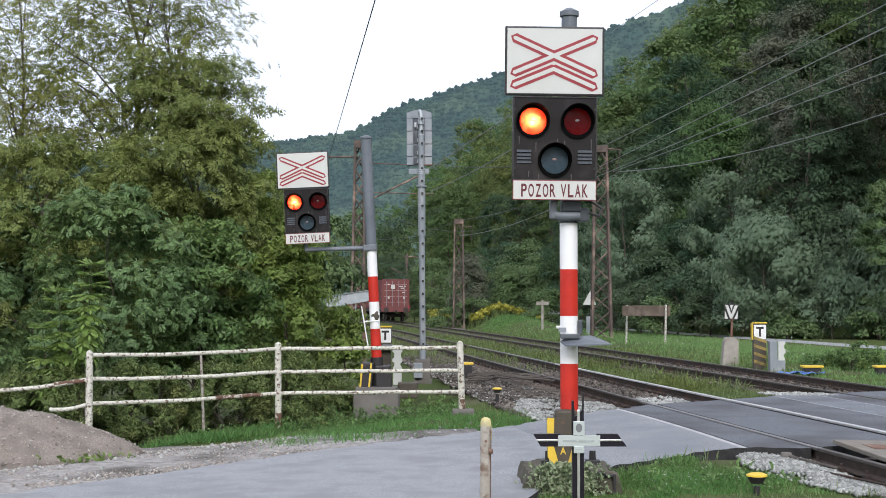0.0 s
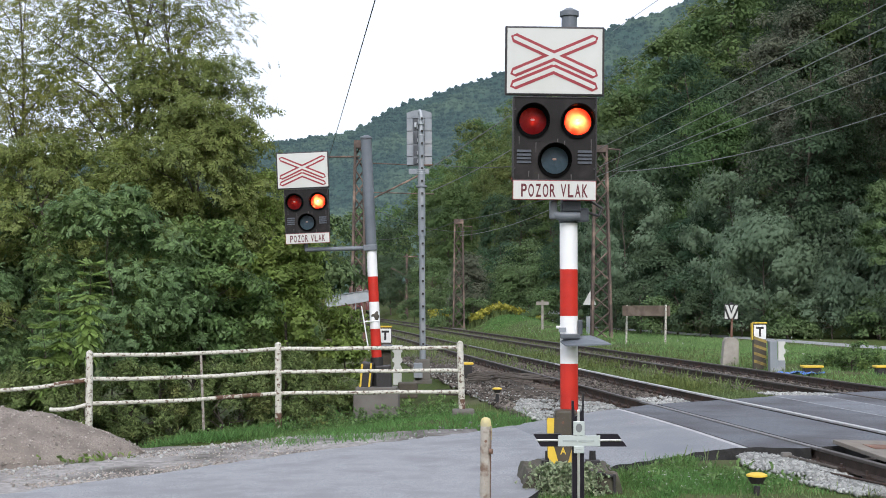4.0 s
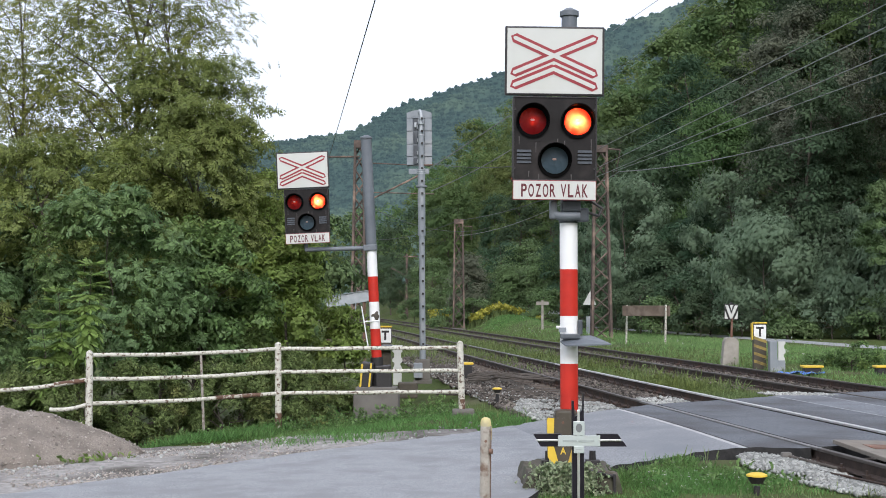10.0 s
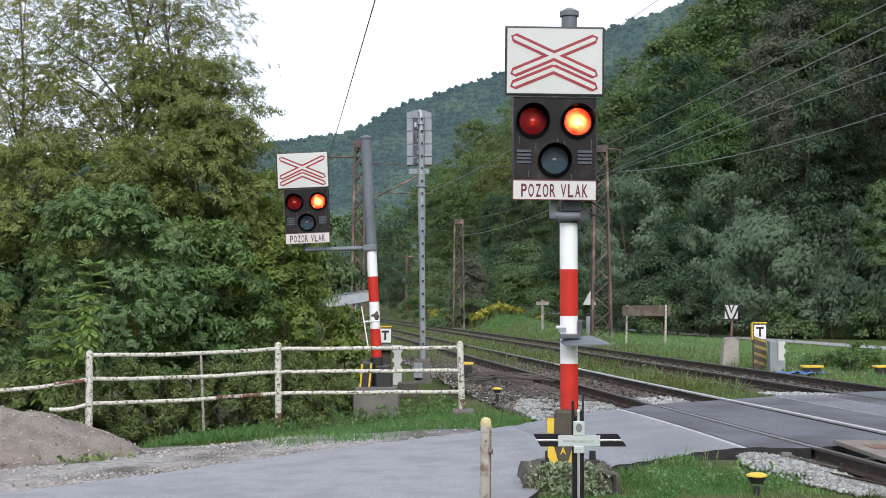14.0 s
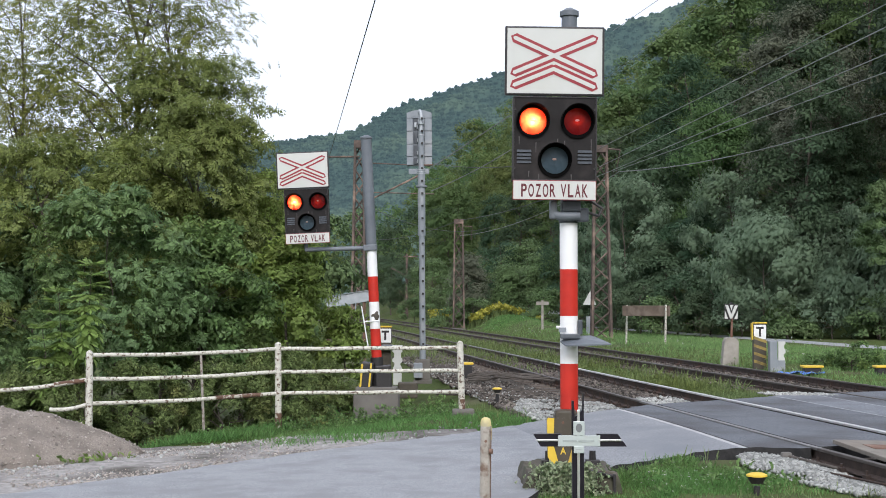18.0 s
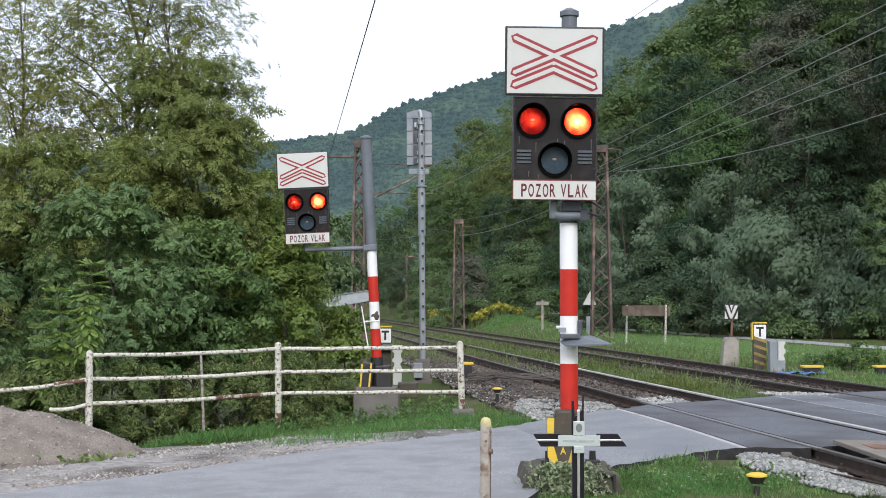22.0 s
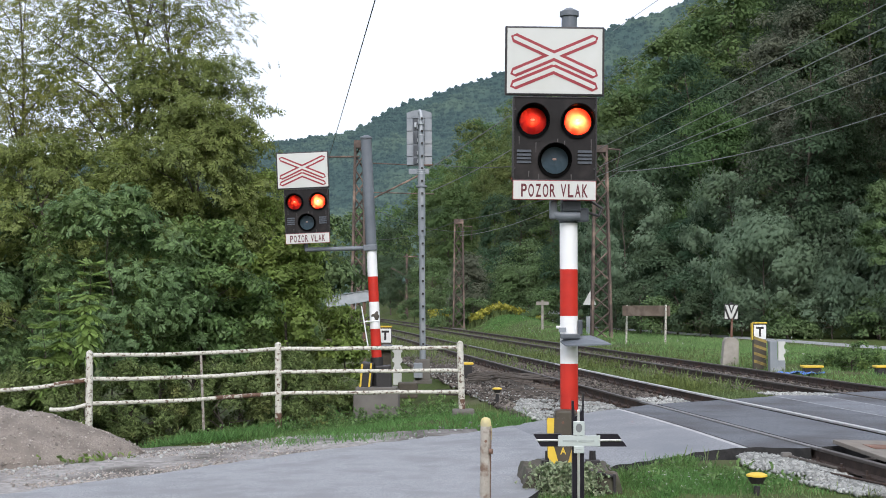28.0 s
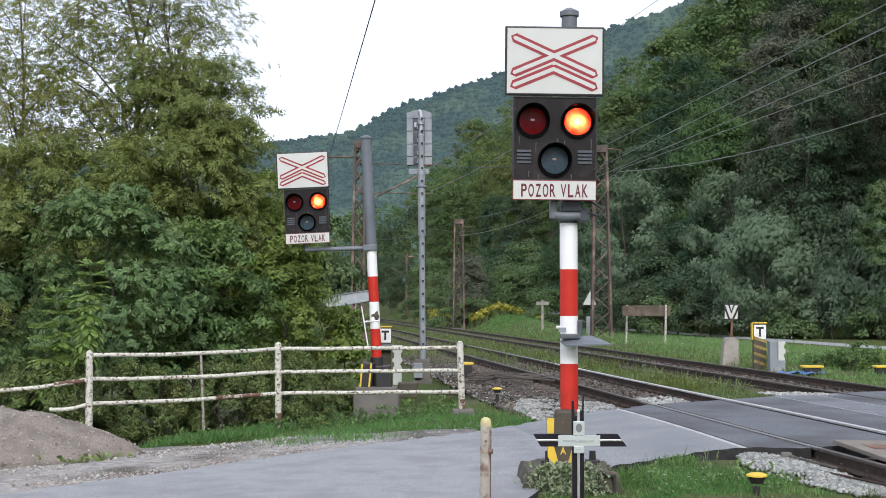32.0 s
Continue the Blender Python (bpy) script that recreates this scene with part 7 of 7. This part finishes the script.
_t = (1 + 5 ** 0.5) / 2
ICO = np.array([(-1, _t, 0), (1, _t, 0), (-1, -_t, 0), (1, -_t, 0), (0, -1, _t), (0, 1, _t), (0, -1, -_t), (0, 1, -_t), (_t, 0, -1), (_t, 0, 1), (-_t, 0, -1), (-_t, 0, 1)]) / 1.9
ICO = ICO * np.random.default_rng(8).uniform(0.75, 1.2, (12, 1)) * np.array([1.0, 0.75, 0.5])
ICO_F = np.array([(0, 11, 5), (0, 5, 1), (0, 1, 7), (0, 7, 10), (0, 10, 11), (1, 5, 9), (5, 11, 4), (11, 10, 2), (10, 7, 6), (7, 1, 8), (3, 9, 4), (3, 4, 2), (3, 2, 6), (3, 6, 8), (3, 8, 9), (4, 9, 5), (2, 4, 11), (6, 2, 10), (8, 6, 7), (9, 8, 1)])


CHIP = np.array([(-1, -1, -1), (1, -1, -1), (1, 1, -1), (-1, 1, -1), (-1, -1, 1), (1, -1, 1), (1, 1, 1), (-1, 1, 1)]) * 0.6
CHIP = (CHIP + np.random.default_rng(12).uniform(-0.28, 0.28, (8, 3))) * np.array([1.15, 0.8, 0.55])
CHIP_F = np.array([(0, 3, 2, 1), (4, 5, 6, 7), (0, 1, 5, 4), (1, 2, 6, 5), (2, 3, 7, 6), (3, 0, 4, 7)])


def stones(name, poly, n, size, material, label, seed, z, thresh=0.0, fscale=0.8):
    rng = np.random.default_rng(seed)
    x, y = spots(rng, poly, n, thresh=thresh, fscale=fscale)
    pl = np.stack([x, y, (z(x, y) if callable(z) else np.full(len(x), z)) + size * 0.15 * rng.random(len(x))], -1)
    ob = part(name, scatter(name, *((CHIP, CHIP_F) if n > 1000 else (ICO, ICO_F)), pl, rand_rots(rng, len(x), 0.9), rng.uniform(0.4, 1.2, (len(x), 1)) * size, material))
    return tagged(ob, label, "stones", kind="stuff")


def dirt_z(x, y):
    """Height of the dirt verge beside the road."""
    out = []
    for a, b in zip(x, y):
        v, s = NX * a + NY * b, -NY * a + NX * b
        wid = float(np.interp(v, [-14, -4, -1, 1.5, 3], [14, 8.5, 5.8, 2.6, 1.0]))
        out.append(forecourt(v, min(0.97, max(0.0, (s - lerp(ROAD_FAR, v) + 0.6) / wid))).z)
    return np.array(out)


def bed_z(x, y):
    return np.maximum(ground_z(x, y), -0.24) + 0.02


stones("ballast_stone", [tv(3.9, 21.6), tv(5.9, 21.9), tv(5.9, 46), tv(4.0, 46)], 6500, 0.055, M["stone"], "dark ballast stones beside the first track", 1, bed_z, -0.9)
stones("ballast_stone", [tv(6.2, 22.4), tv(7.4, 22.9), tv(7.4, 46), tv(6.2, 46)], 3500, 0.045, M["stone"], "dark ballast stones between the rails", 2, -0.18)
stones("ballast_stone", [tv(3.9, 23), tv(5.9, 23), tv(5.9, 42), tv(4.0, 42)], 2300, 0.034, M["stone_white"], "pale stones among the dark ballast", 14, bed_z)
stones("ballast_stone", [tv(10.3, 24.6), tv(11.6, 25), tv(11.6, 50), tv(10.3, 50)], 3000, 0.05, M["stone"], "dark ballast stones of the second track", 3, -0.18)
stones("ballast_stone", [tv(4.05, 20.15), tv(4.6, 20.5), tv(5.95, 21.55), tv(5.9, 24.2), tv(4.6, 25.2), tv(4.05, 22.8)], 6200, 0.04, M["stone_white"], "white limestone chippings beside the crossing", 4, lambda x, y: bed_z(x, y) + 0.03, 0.25, 2.6)
stones("ballast_stone", [tv(6.2, 22.2), tv(7.4, 22.9), tv(7.4, 25.2), tv(6.2, 24.6)], 420, 0.055, M["stone_white"], "white limestone chippings between the rails", 5, -0.16, 0.2)
stones("ballast_stone", [tv(8.75, 23.2), tv(9.4, 23.1), tv(9.9, 23.0), tv(9.9, 23.6), tv(9.2, 24.0), tv(8.75, 24.0)], 430, 0.036, M["stone_white"], "white limestone chippings between the tracks", 6, -0.02, -0.4)
stones("ballast_stone", [tv(5.08, 14.5), tv(5.3, 14.85), tv(5.92, 14.7), tv(5.92, 12.2), tv(5.25, 11.8), tv(4.98, 13.0), tv(4.92, 13.9)], 5600, 0.034, M["stone_white"], "white limestone chippings in front of the crossing", 7, lambda x, y: bed_z(x, y) + 0.05 * step(13.2, 14.6, y - 0.125 * x), -0.8)
stones("ballast_stone", [tv(6.15, 9), tv(7.45, 9), tv(7.45, 14.6), tv(6.15, 14.6)], 1500, 0.055, M["stone"], "dark ballast stones in front of the crossing", 8, -0.18)
stones("loose_stone", [(-7.5, 12), (-2.0, 16.4), (-1.6, 18.4), (-2.8, 20.5), (-6, 19.5)], 7000, 0.014, M["gravel_stone"], "loose grey stones on the dirt verge", 9, dirt_z, -0.6)
stones("loose_stone", [(-7.5, 12), (-2.0, 16.4), (-1.6, 18.4), (-2.8, 20.5), (-6, 19.5)], 700, 0.033, M["stone_white"], "pale loose stones on the dirt verge", 10, dirt_z, 0.2)
stones("loose_stone", [(-1.9, 17.9), (-0.3, 18.8), (0.9, 20.4), (0.7, 21), (-0.5, 19.5), (-2.0, 18.6)], 200, 0.028, M["stone_white"], "pale loose stones along the road edge", 11, dirt_z, 0.3)


def heap_stones():
    rng = np.random.default_rng(3)
    n = 10000
    q, a = rng.random(n) ** 0.5, rng.uniform(0, 2 * np.pi, n)
    rr = q * (1.75 + 0.2 * np.sin(2 * a + 1) + 0.12 * np.sin(5 * a))
    x, y = rr * 1.12 * np.cos(a), rr * 0.85 * np.sin(a)
    z = 0.6 * (1 - q ** 2.0) - 0.03 * q
    z = z + np.array([0.05 * noise.noise((a_ * 1.6, b_ * 1.6, 4)) * (1.9 - c_ * 0.6) + 0.035 * noise.noise((a_ * 5, b_ * 5, 1)) for a_, b_, c_ in zip(x, y, q)])
    pl = np.stack([x - 6.35, y + 18.6, z - 0.42], -1)
    ob = part("loose_stone", scatter("loose_stone", CHIP, CHIP_F, pl, rand_rots(rng, n, 0.9), rng.uniform(0.0, 1.0, (n, 1)) ** 10 * 0.026 + 0.005, M["gravel_stone"]))
    tagged(ob, "small stones on the gravel heap", "stones", kind="stuff")


heap_stones()


def flowers(name, centre, radii, n, label, seed, height):
    rng = np.random.default_rng(seed)
    x = centre[0] + radii[0] * rng.uniform(-1, 1, n) + rng.normal(0, 0.15, n)
    y = rng.normal(centre[1], radii[1], n)
    z = ground_z(x, y) + rng.uniform(height * 0.75, height * 1.15, n)
    tvv, tf = simple_sprig(5, 0.16, 0.13, 5)
    g = part("stems", blade_mesh(x, y, ground_z(x, y), height, rng), M["weeds"])
    t = part(name, scatter(name, tvv, tf, np.stack([x, y, z], -1), rand_rots(rng, n, 0.6), rng.uniform(0.7, 1.6, (n, 1)), M["goldenrod"]))
    tagged(t, label, "flowers", kind="stuff")
    tagged(g, "green stems of yellow goldenrod", "stems", kind="stuff")


def blade_mesh(x, y, z, h, rng):
    n = len(x) * 3
    x, y, z = (np.repeat(a, 3) for a in (x, y, z))
    size = np.stack([np.full(n, 0.1), np.full(n, 0.3), rng.uniform(0.6, 1.05, n) * h], -1)
    rots = rand_rots(rng, n, 0.2)
    v = np.einsum("nij,nkj->nki", rots, BLADE[0][None] * size[:, None, :]) + np.stack([x, y, z], -1)[:, None, :]
    return raw_mesh("stems", v.reshape(-1, 3), (BLADE[1][None] + (np.arange(n) * 4)[:, None, None]).reshape(-1, 4), M["weeds"])


flowers("goldenrod", (4.3, 93.4), (2.2, 0.7), 760, "bank of yellow goldenrod in bloom", 1, 0.72)
flowers("goldenrod", (-0.15, 104), (0.7, 1.5), 280, "clump of yellow goldenrod beside the mast", 2, 1.15)


def ivy():
    rng = np.random.default_rng(31)
    n = 2000
    x = rng.normal(1.2, 0.14, n)
    z = 0.06 - 0.46 * rng.random(n) ** 0.9
    y = 13.2 - 0.07 * rng.random(n) + 0.3 * np.maximum(z + 0.03, 0)
    tvv, tf = simple_sprig(5, 0.055, 0.045, 9)
    m = mat("variegated_ivy", (0.11, 0.2, 0.08), (0.4, 0.42, 0.28), 26, 0.5, bump=0, island=0.4, translucent=0.2)
    ob = part("ivy", scatter("ivy", tvv, tf, np.stack([x, y, z], -1), rand_rots(rng, n, 1.0), rng.uniform(0.3, 0.7, (n, 1)), m))
    tagged(ob, "pale variegated ivy climbing the foundation block", "ivy", kind="stuff")


ivy()


def weed_leaves(poly, n, size, material, label, seed, z=None, thresh=0.0, lift=0.05):
    rng = np.random.default_rng(seed)
    x, y = spots(rng, poly, n, thresh=thresh, fscale=1.4)
    zz = (ground_z(x, y) if z is None else z(x, y)) + rng.uniform(0.0, lift, len(x))
    tvv, tf = simple_sprig(6, 0.07, 0.035, 13, 0.9)
    ob = part("weed_leaves", scatter("weed_leaves", tvv, tf, np.stack([x, y, zz], -1), rand_rots(rng, len(x), 0.4), rng.uniform(0.5, 1.3, (len(x), 1)) * size, material))
    tagged(ob, label, "weeds", kind="stuff")


weed_leaves([(1.8, 12.6), (3.3, 12.6), (3.2, 14.4), (2.8, 14.75), (1.8, 14.1)], 90, 0.8, M["leaf_bush"], "broad-leaved weeds in the roadside grass", 1, lift=0.12)
weed_leaves([(1.9, 12.7), (3.2, 12.7), (3.1, 14.2), (1.9, 14.0)], 70, 0.16, M["petals"], "white clover heads in the roadside grass", 8, lift=0.1)
weed_leaves([(-5.2, 21.2), (-2.7, 21.6), (0.4, 22.6), (0.2, 24.0), (-2.6, 23.6), (-5.2, 24.0)], 500, 1.0, M["leaf_bush"], "broad-leaved weeds under the fence", 2, lift=0.2)
weed_leaves([tv(0.4, 25), tv(2.9, 22), tv(3.4, 26), tv(3.0, 36), tv(1, 38)], 350, 1.1, M["leaf_bush"], "broad-leaved weeds beside the first track", 3, lift=0.25)
weed_leaves([tv(8.1, 25), tv(9.6, 25), tv(9.6, 70), tv(8.1, 70)], 350, 1.2, M["weeds"], "pale weeds between the tracks", 4, lift=0.25)
weed_leaves([tv(12.8, 26), tv(20, 30), tv(20, 90), tv(13, 110)], 900, 0.9, M["meadow"], "tall herbs in the meadow", 5, lift=0.35)
weed_leaves([tv(12.8, 36), tv(20, 36), tv(18, 110), tv(13, 110)], 240, 0.55, M["petals"], "white umbel flowers in the meadow", 6, lift=0.55, thresh=0.3)
weed_leaves([(-6.6, 17.5), (-4.6, 17.3), (-3.9, 17.9), (-5, 18.2)], 40, 1.6, M["leaf_bush"], "small weeds on the foot of the gravel heap", 7, lift=0.04)
stones("loose_stone", [(-5.2, 12.9), (-4.2, 13.9), (-1.7, 17.2), (-0.3, 18.5), (-0.7, 18.7), (-2.3, 17.5), (-5.2, 14.6)], 2400, 0.024, M["gravel_stone"], "pale rubble along the road edge", 12, dirt_z, 0.4, 1.5)
stones("loose_stone", [(-7, 13.5), (-2.6, 17.6), (-2.4, 19.5), (-4.4, 19.4), (-7, 16.5)], 160, 0.045, M["stone_white"], "pale rubble on the dirt verge", 13, dirt_z, 0.3, 1.5)


# ---- what moves ----
def motions():
    # the goods train draws away along the second track
    for t, y0 in TRAIN:
        rows = []
        for k in range(0, 33):
            d = 10.0 * k - 1.7
            y = y0 + d
            # beyond the straight the line bends away to the left
            bend = max(0.0, y - 188)
            q = min(bend, 60)
            rows.append((k, pose(WAGON_X - 0.1249 * (y - WAGON_Y) - 0.005 * q * q - 0.6 * (bend - q), y, 0, 0, 0, 7.12 + math.degrees(math.atan(0.01 * q)))))
        walk(t, rows)
    # the lamps flash by turns: each added dimming wheel brings a lighter or darker tint before the bulb
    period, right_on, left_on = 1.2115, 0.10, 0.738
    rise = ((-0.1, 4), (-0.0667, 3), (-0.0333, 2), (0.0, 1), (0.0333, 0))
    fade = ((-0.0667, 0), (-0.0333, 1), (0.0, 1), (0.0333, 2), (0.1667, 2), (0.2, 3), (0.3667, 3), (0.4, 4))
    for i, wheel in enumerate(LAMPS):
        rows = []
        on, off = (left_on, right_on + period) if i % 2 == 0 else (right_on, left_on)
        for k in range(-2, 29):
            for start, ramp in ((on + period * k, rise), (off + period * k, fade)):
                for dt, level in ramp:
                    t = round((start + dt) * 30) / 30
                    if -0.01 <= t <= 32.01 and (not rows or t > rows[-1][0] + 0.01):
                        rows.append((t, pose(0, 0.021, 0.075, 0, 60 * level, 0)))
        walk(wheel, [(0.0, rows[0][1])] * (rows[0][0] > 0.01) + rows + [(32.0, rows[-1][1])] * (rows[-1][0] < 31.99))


motions()
